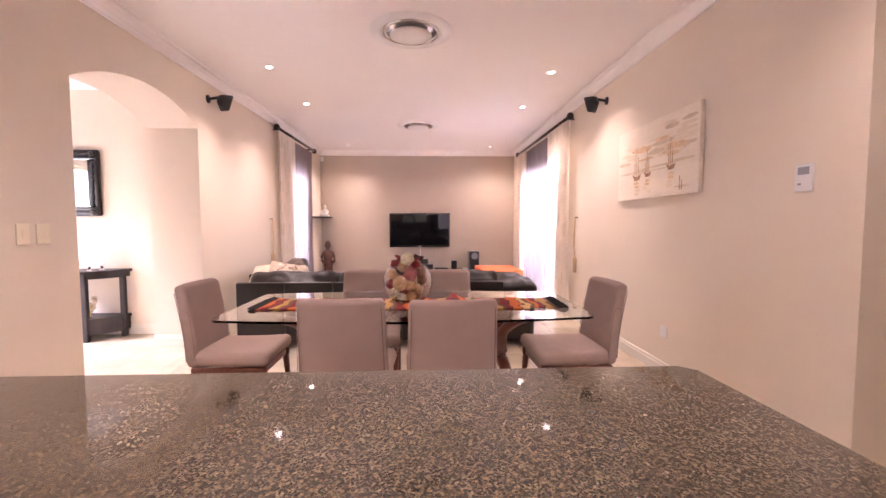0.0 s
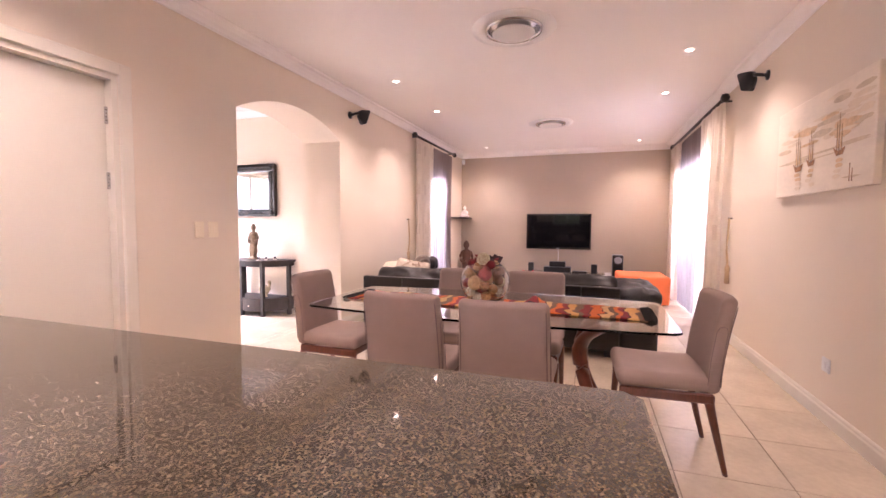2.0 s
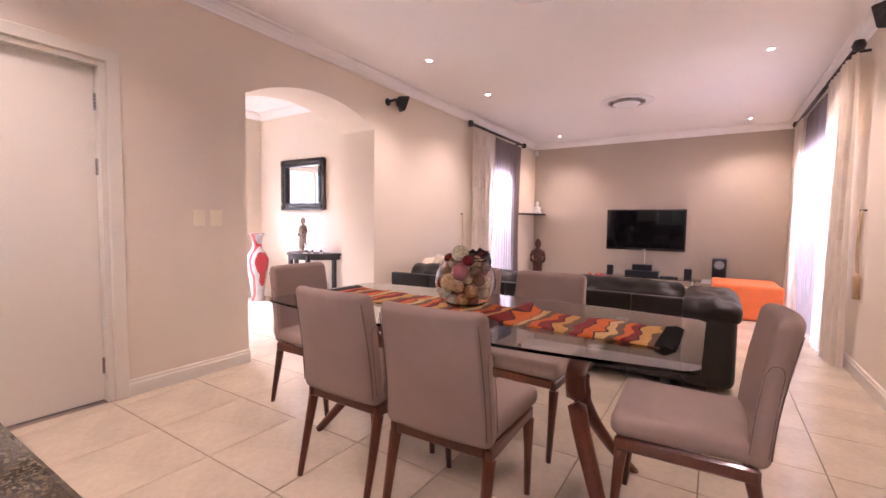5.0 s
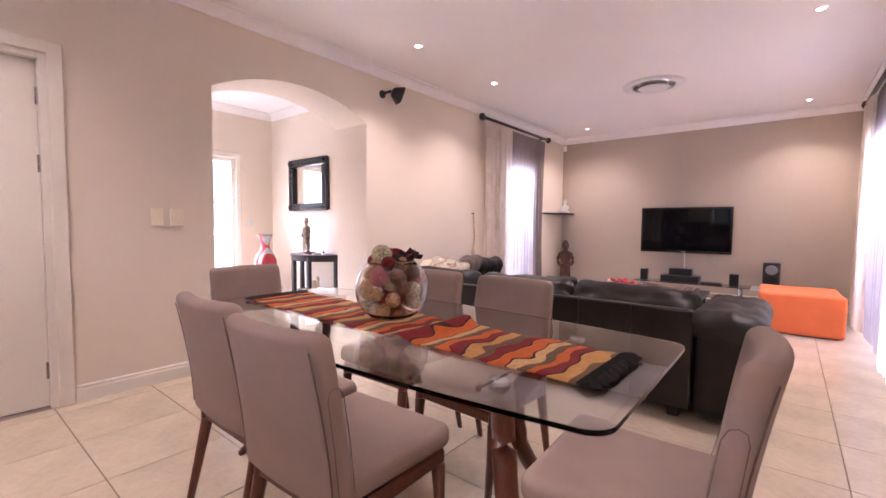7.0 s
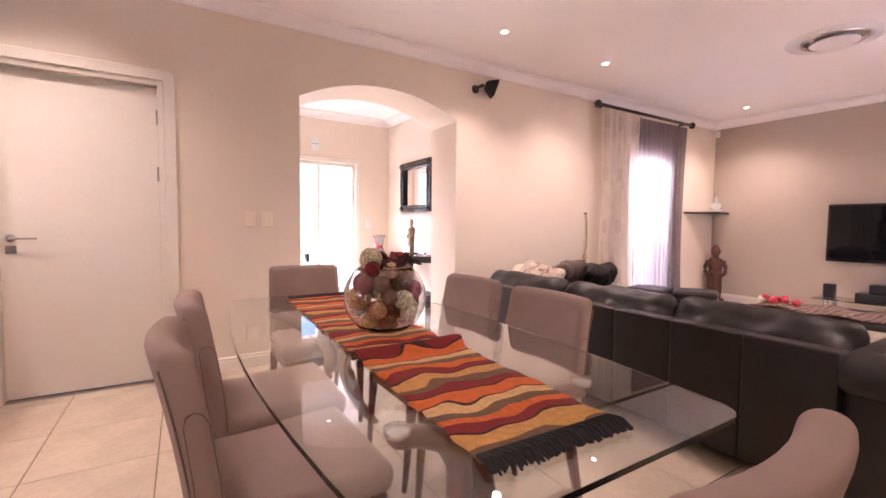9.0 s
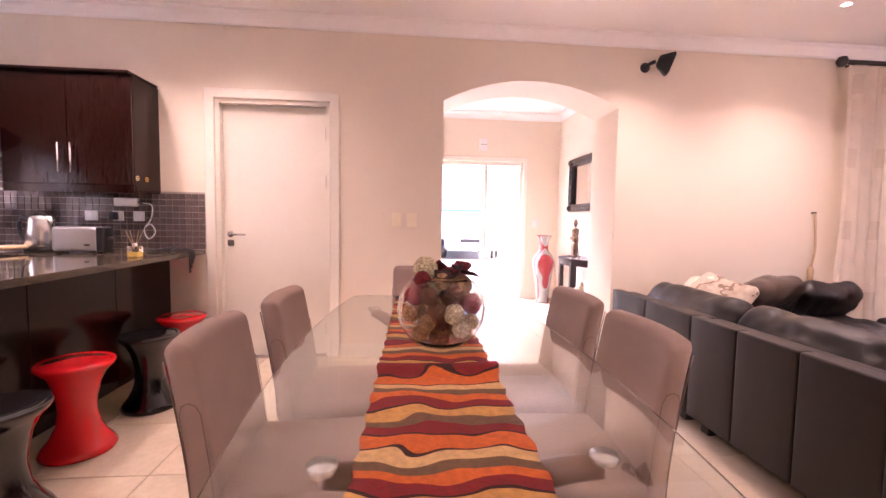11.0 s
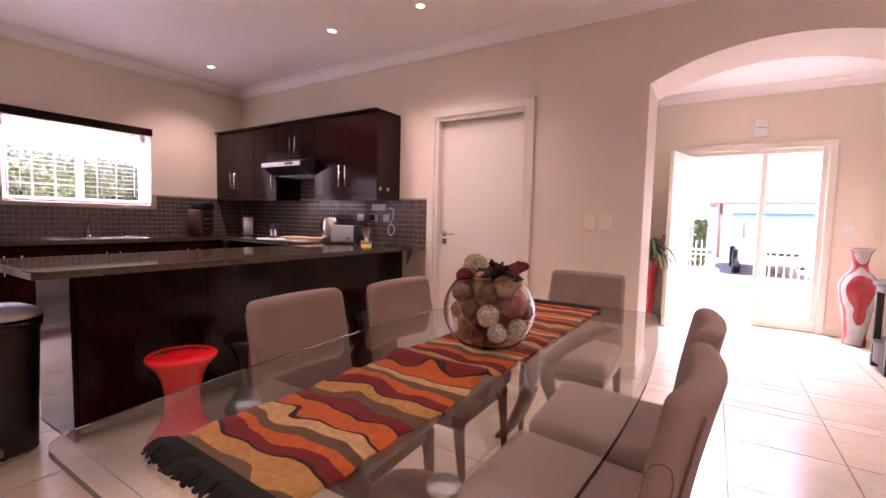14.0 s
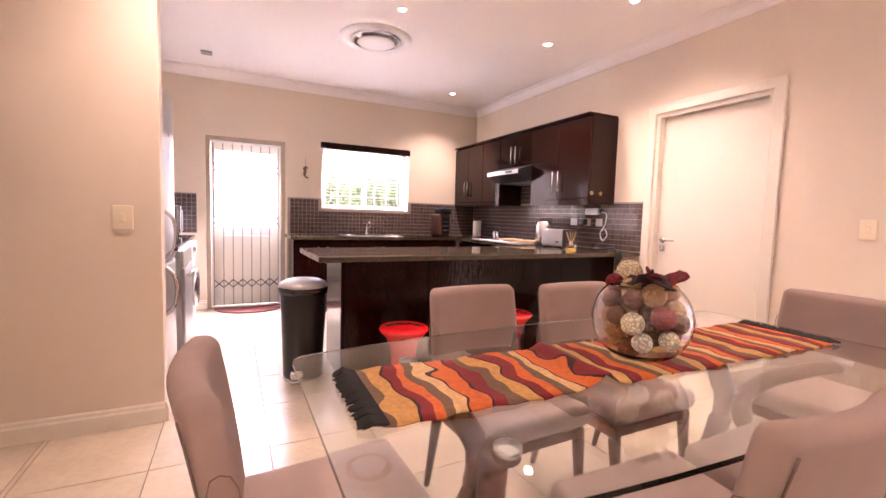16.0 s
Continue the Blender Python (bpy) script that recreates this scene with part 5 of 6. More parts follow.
part("body", lathe([(0, 0), (0.024, 0), (0.022, 0.05), (0.016, 0.07), (0, 0.07)], 16), M_CHROME, tp, "", True)
part("lever", tube([(0.0, 0.0, 0.07), (-0.05, 0.02, 0.11)], 0.006, 8), M_CHROME, tp, "", True)
for k, (y, z, w, h) in enumerate(((0.16, 1.12, 0.09, 0.075), (0.35, 1.12, 0.08, 0.075), (0.50, 1.12, 0.08, 0.075))):
    wall_plate("kitchen_socket", "white kitchen wall socket above the worktop", "socket", (XL + 0.008, y, z), "e", w, h, 1, M_PLASTIC)
rt = thing("wireless_router", "white wall-mounted router under the cabinet", "router", (XL + 0.008, 0.42, 1.225))
part("case", soft_box(0.018, 0.085, 0.032, 0.01, (0.019, 0, 0), 2, 2), M_PLASTIC, rt, "", True)
part("aerial", tube([(0.02, 0.08, 0.0), (0.02, 0.13, 0.01)], 0.007, 7), M_BLACK, rt, "black aerial", True)
plg = thing("power_adapter", "black plug adapter in the wall socket", "plug", (XL + 0.024, 0.34, 1.12))
part("case", soft_box(0.025, 0.022, 0.03, 0.008, (0.025, 0, 0), 2, 2), M_BLACK, plg, "", True)
cbl = thing("white_cable", "looped white cable hanging from the router", "cable", (XL + 0.03, 0.58, 0))
part("loop", tube(smooth_line([(0, -0.04, 1.22), (0.01, 0.03, 1.20), (0.012, 0.02, 1.10), (0.012, -0.03, 1.02), (0.012, 0.0, 0.95), (0.012, 0.05, 1.0), (0.012, 0.02, 1.06), (0.012, -0.02, 1.04)], 6), 0.005, 7), M_PLASTIC, cbl, "", True)
cb2 = thing("black_cables", "heap of black cables with a plug over the worktop edge", "cable", (-1.86, 0.80, TOP))
for k in range(4):
    o = 0.02 * k
    part("cable", tube(smooth_line([(-0.12 + o, -0.16, 0.007 + 0.004 * k), (0.02 + o, -0.10 + o, 0.012), (-0.02, 0.02 + o, 0.010 + 0.008 * k), (0.06, 0.10, 0.016), (0.02 + o, 0.16, 0.022), (0.03 + o, 0.208, 0.012), (0.03 + o, 0.214, -0.05 - 0.03 * k)], 6), 0.007, 7), M_BLACK, cb2, "", True)
for k, (y, c) in enumerate(((0.0, (0.75, 0.68, 0.30)), (0.09, (0.80, 0.48, 0.06)))):
    fm = thing("flower_magnet", "small flower magnet on the dark cabinet side", "magnet", (-1.90 + 0.11 * (1 - k) - 0.02, 0.652, 1.385))
    mm = material("flower_enamel", c, 0.4, vary=0.05, bump=0)
    for q in range(6):
        a = q * math.pi / 3
        part("petal", lathe([(0, -0.004), (0.009, 0.0), (0, 0.004)], 10, (0.014 * math.cos(a), 0.006, 0.014 * math.sin(a))), mm, fm)
    part("centre", lathe([(0, -0.005), (0.008, 0.0), (0, 0.005)], 10, (0, 0.009, 0)), M_PINE, fm)
bn = thing("pedal_bin", "black oval pedal bin with silver lid and chrome pedal", "bin", (0.67, 0.55, 0))
part("body", lathe([(0, 0.02), (0.125, 0.02), (0.13, 0.03), (0.150, 0.58), (0.153, 0.60), (0, 0.60)], 36, (0, 0, 0), 1.0, 1.0), M_BLACK, bn, "", True)
part("collar", lathe([(0.153, 0.585), (0.160, 0.59), (0.162, 0.625), (0.15, 0.632), (0, 0.632)], 36, (0, 0, 0), 1.0, 1.0), M_BLACKGLOSS, bn, "", True)
part("lid", lathe([(0.158, 0.633), (0.162, 0.64), (0.145, 0.662), (0.10, 0.682), (0, 0.690)], 36, (0, 0, 0), 1.0, 1.0), M_SILVER, bn, "silver domed lid", True)
part("base_ring", lathe([(0, 0.0), (0.128, 0.0), (0.132, 0.012), (0.128, 0.0195), (0, 0.0195)], 36, (0, 0, 0), 1.0, 1.0), M_CHROME, bn, "chrome base ring", True)
part("pedal", soft_box(0.045, 0.03, 0.012, 0.008, (0.06, 0.165, 0.03), 2, 2), M_CHROME, bn, "chrome pedal", True)
part("pedal_arm", soft_box(0.04, 0.03, 0.03, 0.02, (0.06, 0.15, 0.07), 2, 2), M_CHROME, bn, "", True)

# ---------------------------------------------------------------- appliances
fr = thing("fridge", "tall silver fridge with bowed doors and long handles", "fridge", (1.79, 0.46, 0))
part("cabinet", box(-0.27, 0.27, -0.29, 0.29, 0.03, 1.79, 0.006), M_STEEL, fr)
for z0, z1, hz in ((0.06, 0.815, 0.66), (0.825, 1.805, 0.985)):
    def bow(co):
        co.x -= 0.035 * (1 - (co.y / 0.30) ** 2)
        return co
    dr = part("door", soft_box(0.028, 0.29, (z1 - z0) / 2, 0.012, (-0.30, 0, (z0 + z1) / 2), 2, 8, bow), M_STEEL, fr, "", True)
    part("handle", tube(smooth_line([(-0.338, 0.22, hz - 0.14), (-0.385, 0.22, hz - 0.09), (-0.40, 0.22, hz), (-0.385, 0.22, hz + 0.09), (-0.338, 0.22, hz + 0.14)], 5), 0.012, 9), M_CHROME, dr, "curved steel handle", True)
for sx in (-1, 1):
    for sy in (-1, 1):
        part("foot", lathe([(0.02, 0), (0.02, 0.029), (0, 0.029)], 10, (sx * 0.2, sy * 0.2, 0)), M_BLACK, fr)
fm = thing("orange_magnet", "small orange flower magnet on the fridge", "magnet", (1.44, 0.56, 1.56))
part("flower", lathe([(0, -0.014), (0.018, -0.01), (0.02, 0.0), (0.018, 0.01), (0, 0.014)], 10, (-0.004, 0, 0), 0.4, 1), material("orange_enamel", (0.8, 0.35, 0.1), 0.4, vary=0.1, bump=0), fm, "", True)


def washer(y, label, mat, porthole):
    t = thing("washing_machine" if porthole else "dishwasher", label, "appliance", (1.715, y, 0))
    part("cabinet", box(-0.29, 0.29, -0.295, 0.295, 0.03, 0.84, 0.008), mat, t)
    part("control_panel", box(-0.305, -0.291, -0.29, 0.29, 0.72, 0.838, 0.004), mat, t)
    part("plinth", box(-0.27, 0.28, -0.28, 0.28, 0, 0.0295), M_BLACK, t)
    if porthole:
        ring = lathe([(0.12, 0.0), (0.165, 0.005), (0.17, 0.03), (0.14, 0.045), (0.12, 0.03)], 32)
        bmesh.ops.transform(ring, matrix=pose(-0.291, 0, 0.44, 0, -90, 0), verts=ring.verts)
        d = part("porthole_ring", ring, M_CHROME, t, "chrome porthole ring", True)
        gl = lathe([(0, 0.05), (0.08, 0.04), (0.119, 0.012)], 32)
        bmesh.ops.transform(gl, matrix=pose(-0.291, 0, 0.44, 0, -90, 0), verts=gl.verts)
        part("porthole_glass", gl, M_SCREEN, d, "dark glass", True)
        kn = lathe([(0.03, 0), (0.028, 0.02), (0, 0.021)], 18)
        bmesh.ops.transform(kn, matrix=pose(-0.3055, 0.1, 0.78, 0, -90, 0), verts=kn.verts)
        part("dial", kn, M_CHROME, t, "", True)
    else:
        part("door", box(-0.312, -0.291, -0.29, 0.29, 0.05, 0.715, 0.005), mat, t)
        part("handle", tube([(-0.335, -0.22, 0.66), (-0.335, 0.22, 0.66)], 0.011, 8), M_CHROME, t, "", True)
        for s in (-1, 1):
            part("handle_post", tube([(-0.313, s * 0.2, 0.66), (-0.335, s * 0.2, 0.66)], 0.008, 6), M_CHROME, t)
    return t


washer(-0.20, "silver dishwasher beside the fridge", M_STEEL, False)
washer(-0.83, "white front-loading washing machine with chrome porthole", M_APPW, True)
tagged(part("side_worktop", box(1.44, 2.095, -1.42, 0.11, 0.842, 0.872, 0.005), M_GRANITE), "granite worktop over the washing machine", "worktop")
sp = thing("worktop_support", "white panel that carries the side worktop", "panel", (1.78, -1.40, 0))
part("board", box(-0.3, 0.3, -0.016, 0.016, 0, 0.8415, 0.002), M_WHITE, sp)
mw = thing("microwave", "white microwave oven on the side worktop", "microwave", (1.78, -1.05, 0.873))
part("case", box(-0.22, 0.22, -0.25, 0.25, 0.012, 0.29, 0.008), M_APPW, mw)
part("door", box(-0.235, -0.221, -0.12, 0.245, 0.02, 0.285, 0.003), M_SCREEN, mw, "dark glass door")
part("control_panel", box(-0.233, -0.221, -0.245, -0.125, 0.02, 0.285, 0.003), M_APPW, mw)
part("handle", tube([(-0.25, -0.10, 0.05), (-0.25, -0.10, 0.25)], 0.008, 8), M_APPW, mw, "", True)
for s in (-1, 1):
    part("handle_post", tube([(-0.236, -0.10, 0.15 + s * 0.08), (-0.25, -0.10, 0.15 + s * 0.08)], 0.006, 6), M_APPW, mw)
    part("foot", box(-0.18, -0.15, s * 0.2 - 0.015, s * 0.2 + 0.015, 0, 0.0115), M_BLACK, mw)

# ---------------------------------------------------------------- living room things
tv = thing("television", "black flat screen television mounted on the taupe wall", "television", (-0.07, YN, 1.045))
part("bezel", soft_box(0.622, 0.022, 0.352, 0.012, (0, -0.075, 0), 2, 3), M_BLACKGLOSS, tv, "", True)
part("screen", box(-0.595, 0.595, -0.0995, -0.0965, -0.31, 0.325), M_SCREEN, tv, "dark switched-off screen")
part("wall_bracket", box(-0.2, 0.2, -0.053, -0.001, -0.15, 0.15), M_BLACK, tv)
part("badge", box(-0.03, 0.03, -0.0985, -0.0965, -0.338, -0.328), M_SILVER, tv)
part("cable", tube(smooth_line([(0.0, -0.03, -0.34), (0.01, -0.02, -0.5), (-0.01, -0.02, -0.75)], 5), 0.008, 7), M_PLASTIC, tv, "white cable down the wall", True)
st = thing("tv_stand", "low glass television stand with metal legs", "tv stand", (0.07, 8.66, 0))
part("top_shelf", box(-0.74, 0.74, -0.2, 0.2, 0.262, 0.27, 0.002), M_TABLEGLASS, st, "glass top shelf", False, False)
part("lower_shelf", box(-0.70, 0.70, -0.18, 0.18, 0.10, 0.108, 0.002), M_TABLEGLASS, st, "glass lower shelf", False, False)
for sx in (-1, 1):
    for sy in (-1, 1):
        part("leg", tube([(sx * 0.62, sy * 0.15, 0), (sx * 0.62, sy * 0.15, 0.2615)], 0.022, 14), M_CHROME, st, "", True)


M_GRILLE = material("black_grille_cloth", (0.013, 0.012, 0.012), 0.8, vary=0.1, scale=60, bump=0.2)


def small_speaker(x, y, z, w, h, d, label):
    t = thing("speaker", label, "speaker", (x, y, z), 0, "home cinema speakers")
    part("case", soft_box(w / 2, d / 2, h / 2, 0.01, (0, 0, h / 2 + 0.001), 2, 2), M_BLACK, t, "", True)
    part("grille", box(-w / 2 + 0.01, w / 2 - 0.01, -d / 2 - 0.005, -d / 2 - 0.0005, 0.015, h - 0.012, 0.002), M_GRILLE, t, "black cloth grille")
    return t


small_speaker(-0.55, 8.62, 0.27, 0.10, 0.17, 0.10, "small black speaker on the glass stand")
small_speaker(0.62, 8.62, 0.27, 0.11, 0.17, 0.10, "small black speaker on the glass stand")
small_speaker(-0.05, 8.66, 0.27, 0.50, 0.10, 0.28, "black amplifier on the glass stand")
small_speaker(-0.05, 8.66, 0.371, 0.30, 0.10, 0.16, "black centre speaker on top of the amplifier")
small_speaker(0.36, 8.58, 0.27, 0.26, 0.035, 0.18, "flat black media player on the glass stand")
small_speaker(-0.25, 8.62, 0.108, 0.40, 0.05, 0.25, "flat black recorder on the lower glass shelf")
tw = thing("tower_speaker", "black subwoofer tower by the orange ottoman", "speaker", (1.03, 8.72, 0))
part("case", soft_box(0.095, 0.15, 0.31, 0.02, (0, 0, 0.315), 2, 3), M_BLACK, tw, "", True)
part("grille", box(-0.075, 0.075, -0.156, -0.151, 0.12, 0.44, 0.002), M_GRILLE, tw)
cone = lathe([(0, 0.01), (0.04, 0.0), (0.06, 0.012), (0.066, 0.0)], 22)
bmesh.ops.transform(cone, matrix=pose(0, -0.1515, 0.53, 90, 0, 0), verts=cone.verts)
part("port_ring", cone, M_GREYPL, tw, "", True)
wl = thing("wall_socket", "white double socket low behind the television stand", "socket", (0.86, YN, 0.22))
part("plate", box(-0.07, 0.07, -0.01, -0.001, -0.035, 0.035, 0.003), M_PLASTIC, wl)

sf = thing("wall_shelf", "dark wooden corner shelf with a white figure on it", "shelf", (XL, 8.60, 1.295))
part("board", prism([(0.001, -0.40), (0.235, 0.10), (0.235, 0.399), (0.001, 0.399)], 0, 0.028), M_BLACKWOOD, sf)
bm = lathe([(0, 0), (0.075, 0.0), (0.085, 0.015), (0.07, 0.04), (0.048, 0.06), (0.052, 0.10), (0.045, 0.14), (0.022, 0.158), (0.018, 0.168), (0.030, 0.185), (0.032, 0.205), (0.024, 0.225), (0.012, 0.235), (0.010, 0.25), (0, 0.255)], 24, (0, 0, 0), 1.0, 0.75)
for s in (-1, 1):
    tube(smooth_line([(s * 0.045, 0, 0.135), (s * 0.068, -0.015, 0.09), (s * 0.04, -0.045, 0.055), (0, -0.05, 0.05)], 4), 0.014, 8, bm=bm)
    tube(smooth_line([(s * 0.03, -0.01, 0.03), (s * 0.088, -0.03, 0.025), (0, -0.06, 0.025)], 4), 0.02, 8, bm=bm)
bd_ = tagged(part("seated_figurine", bm, material("white_plaster", (0.78, 0.76, 0.73), 0.6, vary=0.03, scale=30), None, "", True), "small white seated figurine on the dark shelf", "figurine")
bd_.matrix_world = pose(-1.99, 8.87, 1.323)


def standing_figure(h, mat, name, label, at, turn, base):
    """A small carved standing figure on a block, as one plain shape."""
    k = h / 1.0
    bm = lathe([(0, 0), (0.14 * k, 0), (0.14 * k, 0.06 * k), (0.10 * k, 0.07 * k), (0.09 * k, 0.10 * k), (0.115 * k, 0.22 * k), (0.10 * k, 0.34 * k), (0.12 * k, 0.46 * k), (0.10 * k, 0.56 * k), (0.125 * k, 0.68 * k), (0.12 * k, 0.74 * k),
                (0.045 * k, 0.78 * k), (0.042 * k, 0.81 * k), (0.068 * k, 0.85 * k), (0.075 * k, 0.90 * k), (0.062 * k, 0.95 * k), (0.045 * k, 0.97 * k), (0.03 * k, 1.0 * k), (0, 1.0 * k)], 22, (0, 0, 0), 1.0, 0.78)
    for s in (-1, 1):
        tube(smooth_line([(s * 0.115 * k, 0, 0.72 * k), (s * 0.155 * k, -0.01 * k, 0.58 * k), (s * 0.12 * k, -0.06 * k, 0.48 * k), (s * 0.04 * k, -0.09 * k, 0.52 * k)], 4), 0.032 * k, 8, bm=bm)
        tube([(s * 0.05 * k, -0.03 * k, 0.07 * k), (s * 0.06 * k, -0.035 * k, 0.24 * k), (s * 0.05 * k, -0.03 * k, 0.40 * k)], [0.045 * k, 0.05 * k, 0.055 * k], 8, bm=bm)
    box(-base, base, -base * 0.8, base * 0.8, 0.0, 0.05 * k, 0.004, bm=bm)
    for v in bm.verts:
        v.co += 0.006 * k * noise.noise_vector(v.co * 22 / k)
        v.co.z = max(v.co.z, 0.0)
    ob = tagged(part(name, bm, mat, None, "", True), label, "statue")
    ob.matrix_world = pose(*at, 0, 0, turn)
    return ob


standing_figure(0.84, M_CARVED, "carved_statue", "carved dark wooden figure standing in the corner", (-1.93, 8.80, 0), 30, 0.12)

ct = thing("coffee_table", "low dark coffee table under a brown patterned cloth", "coffee table", (0.05, 6.55, 0))
part("tabletop", box(-0.5, 0.5, -0.3, 0.3, 0.36, 0.40, 0.006), M_BLACKWOOD, ct)
for sx in (-1, 1):
    for sy in (-1, 1):
        part("leg", box(sx * 0.44 - 0.03, sx * 0.44 + 0.03, sy * 0.25 - 0.03, sy * 0.25 + 0.03, 0, 0.3595, 0.003), M_BLACKWOOD, ct)
cl = thing("folded_throw", "brown patterned throw lying on the coffee table", "throw", (0.0, 6.55, 0.401))
M_THROW = ramp_nodes(material("brown_striped_throw", (0.9, 0.9, 0.9), 0.95, vary=0.2, scale=30, fine=300, bump=0.5, dist=0.002), [(0.0, (0.16, 0.09, 0.06)), (0.35, (0.32, 0.20, 0.13)), (0.5, (0.10, 0.06, 0.04)), (0.8, (0.25, 0.14, 0.09))], 9.0, 0, 0.05, 8)
part("cloth", cloth(-0.42, 0.46, -0.24, 0.24, 40, 14, lambda u, v: 0.012 + 0.010 * math.sin(u * 17 + v * 5) + 0.012 * noise.noise(Vector((u * 6, v * 6, 2))), 0.012), M_THROW, cl, "", True)
rf = thing("red_flowers", "small bunch of red artificial flowers", "flowers", (-0.28, 6.55, 0.428))
rng = random.Random(8)
M_PETAL = material("red_petal", (0.55, 0.05, 0.06), 0.7, vary=0.25, scale=40, bump=0.3)
for k in range(12):
    p = (rng.uniform(-0.13, 0.13), rng.uniform(-0.08, 0.08), rng.uniform(0.012, 0.05))
    part("blossom", deco_ball(Vector(p), rng.uniform(0.022, 0.034), 4, k + 3), M_PETAL if k % 4 else M_CREAM, rf, "", True)
tpw = thing("throw_pillow", "cream and brown patterned throw pillow on the sofa", "pillow", (-1.42, 4.72, 0.0))
M_PILLOW = ramp_nodes(material("patterned_pillow_cloth", (0.9, 0.9, 0.9), 0.9, vary=0.2, scale=40, bump=0.3), [(0.0, (0.62, 0.53, 0.42)), (0.5, (0.30, 0.21, 0.15)), (0.7, (0.55, 0.45, 0.35))], 7.0, 0, 0.25, 12)
part("pillow", pillow(0.20, 0.17, 0.06, (0, 0.0, 0.63), (38, 12, 20), 0.6, 0.02, 5), M_PILLOW, tpw, "", True)
tpc = thing("throw_pillow", "plain cream throw pillow beside the patterned one", "pillow", (-1.66, 4.70, 0.0))
part("pillow", pillow(0.17, 0.15, 0.055, (0, 0.0, 0.62), (48, -8, -12), 0.6, 0.015, 14), material("cream_pillow_cloth", (0.72, 0.63, 0.52), 0.9, vary=0.06, scale=30, fine=300, bump=0.3), tpc, "", True)
t = thing("loose_cushion", "slumped dark brown leather cushion on the sofa", "cushion", (-1.55, 5.15, 0))
part("cushion", pillow(0.30, 0.21, 0.10, (0, 0, 0.60), (40, 0, -70), 0.5, 0.03, 9), material("brown_leather", (0.075, 0.05, 0.035), 0.45, vary=0.2, scale=9, fine=300, bump=0.2), t, "", True)

# painting of boats
pa = thing("canvas_painting", "unframed pale canvas painting of sailing boats at anchor", "painting", (XR, 3.455, 1.69))
M_CANVAS = material("pale_painted_canvas", (0.86, 0.77, 0.64), 0.8, vary=0.05, scale=3.2, fine=20, bump=0.15, dist=0.002, stretch=(1, 1, 2.6))
part("canvas", box(-0.035, -0.001, -0.59, 0.59, -0.305, 0.305, 0.003), M_CANVAS, pa)
M_PAINT1 = material("brown_paint_strokes", (0.36, 0.19, 0.09), 0.8, vary=0.5, scale=25, bump=0.1)
M_PAINT2 = material("ochre_paint_wash", (0.74, 0.55, 0.33), 0.8, vary=0.16, scale=14, bump=0.1)
M_PAINT3 = material("grey_paint_wash", (0.68, 0.57, 0.41), 0.8, vary=0.14, scale=11, bump=0.1)
M_PAINT4 = material("cream_paint_wash", (0.80, 0.69, 0.53), 0.8, vary=0.08, scale=9, bump=0.1)


def stroke(name, poly, mat, lift):
    bm = bmesh.new()
    vs = [bm.verts.new((-0.0355 - lift, y, z)) for y, z in poly]
    bm.faces.new(vs)
    ex = bmesh.ops.extrude_face_region(bm, geom=bm.faces[:])
    for v in ex["geom"]:
        if isinstance(v, bmesh.types.BMVert):
            v.co.x -= 0.0012
    return part(name, bm, mat, pa)


def blot(cy, cz, ry, rz, seed, n=26):
    return [(cy + ry * (1 + 0.28 * noise.noise(Vector((math.cos(a) * 1.6, math.sin(a) * 1.6, seed)))) * math.cos(a), cz + rz * (1 + 0.45 * noise.noise(Vector((math.cos(a) * 2.2, math.sin(a) * 2.2, seed + 4)))) * math.sin(a)) for a in [2 * math.pi * k / n for k in range(n)]]


# +y lies away from the kitchen: clouds above, a pale shore line, boats at anchor
rng = random.Random(21)
lift = 0.0002
for cy, cz, ry, rz, count in ((-0.32, 0.15, 0.22, 0.085, 15), (-0.10, 0.06, 0.24, 0.05, 11), (0.30, 0.07, 0.20, 0.07, 11), (-0.34, 0.03, 0.16, 0.03, 6)):
    for k in range(count):
        y, z = cy + rng.uniform(-1, 1) * ry, cz + rng.uniform(-1, 1) * rz
        w = min(rng.uniform(0.05, 0.17), 0.57 - abs(y))
        lift += 0.00002
        stroke("paint_wash", blot(y, z, w, rng.uniform(0.008, 0.022), k * 3.3 + cy, 18), (M_PAINT4, M_PAINT4, M_PAINT3, M_PAINT2)[rng.randrange(4)], lift)
for y, z, w, h in ((-0.12, -0.062, 0.42, 0.006), (0.30, -0.075, 0.24, 0.008), (-0.40, -0.052, 0.15, 0.008), (0.05, -0.09, 0.30, 0.004)):
    lift += 0.00002
    stroke("shore_line", blot(y, z, w, h, y * 9, 20), M_PAINT3, lift)
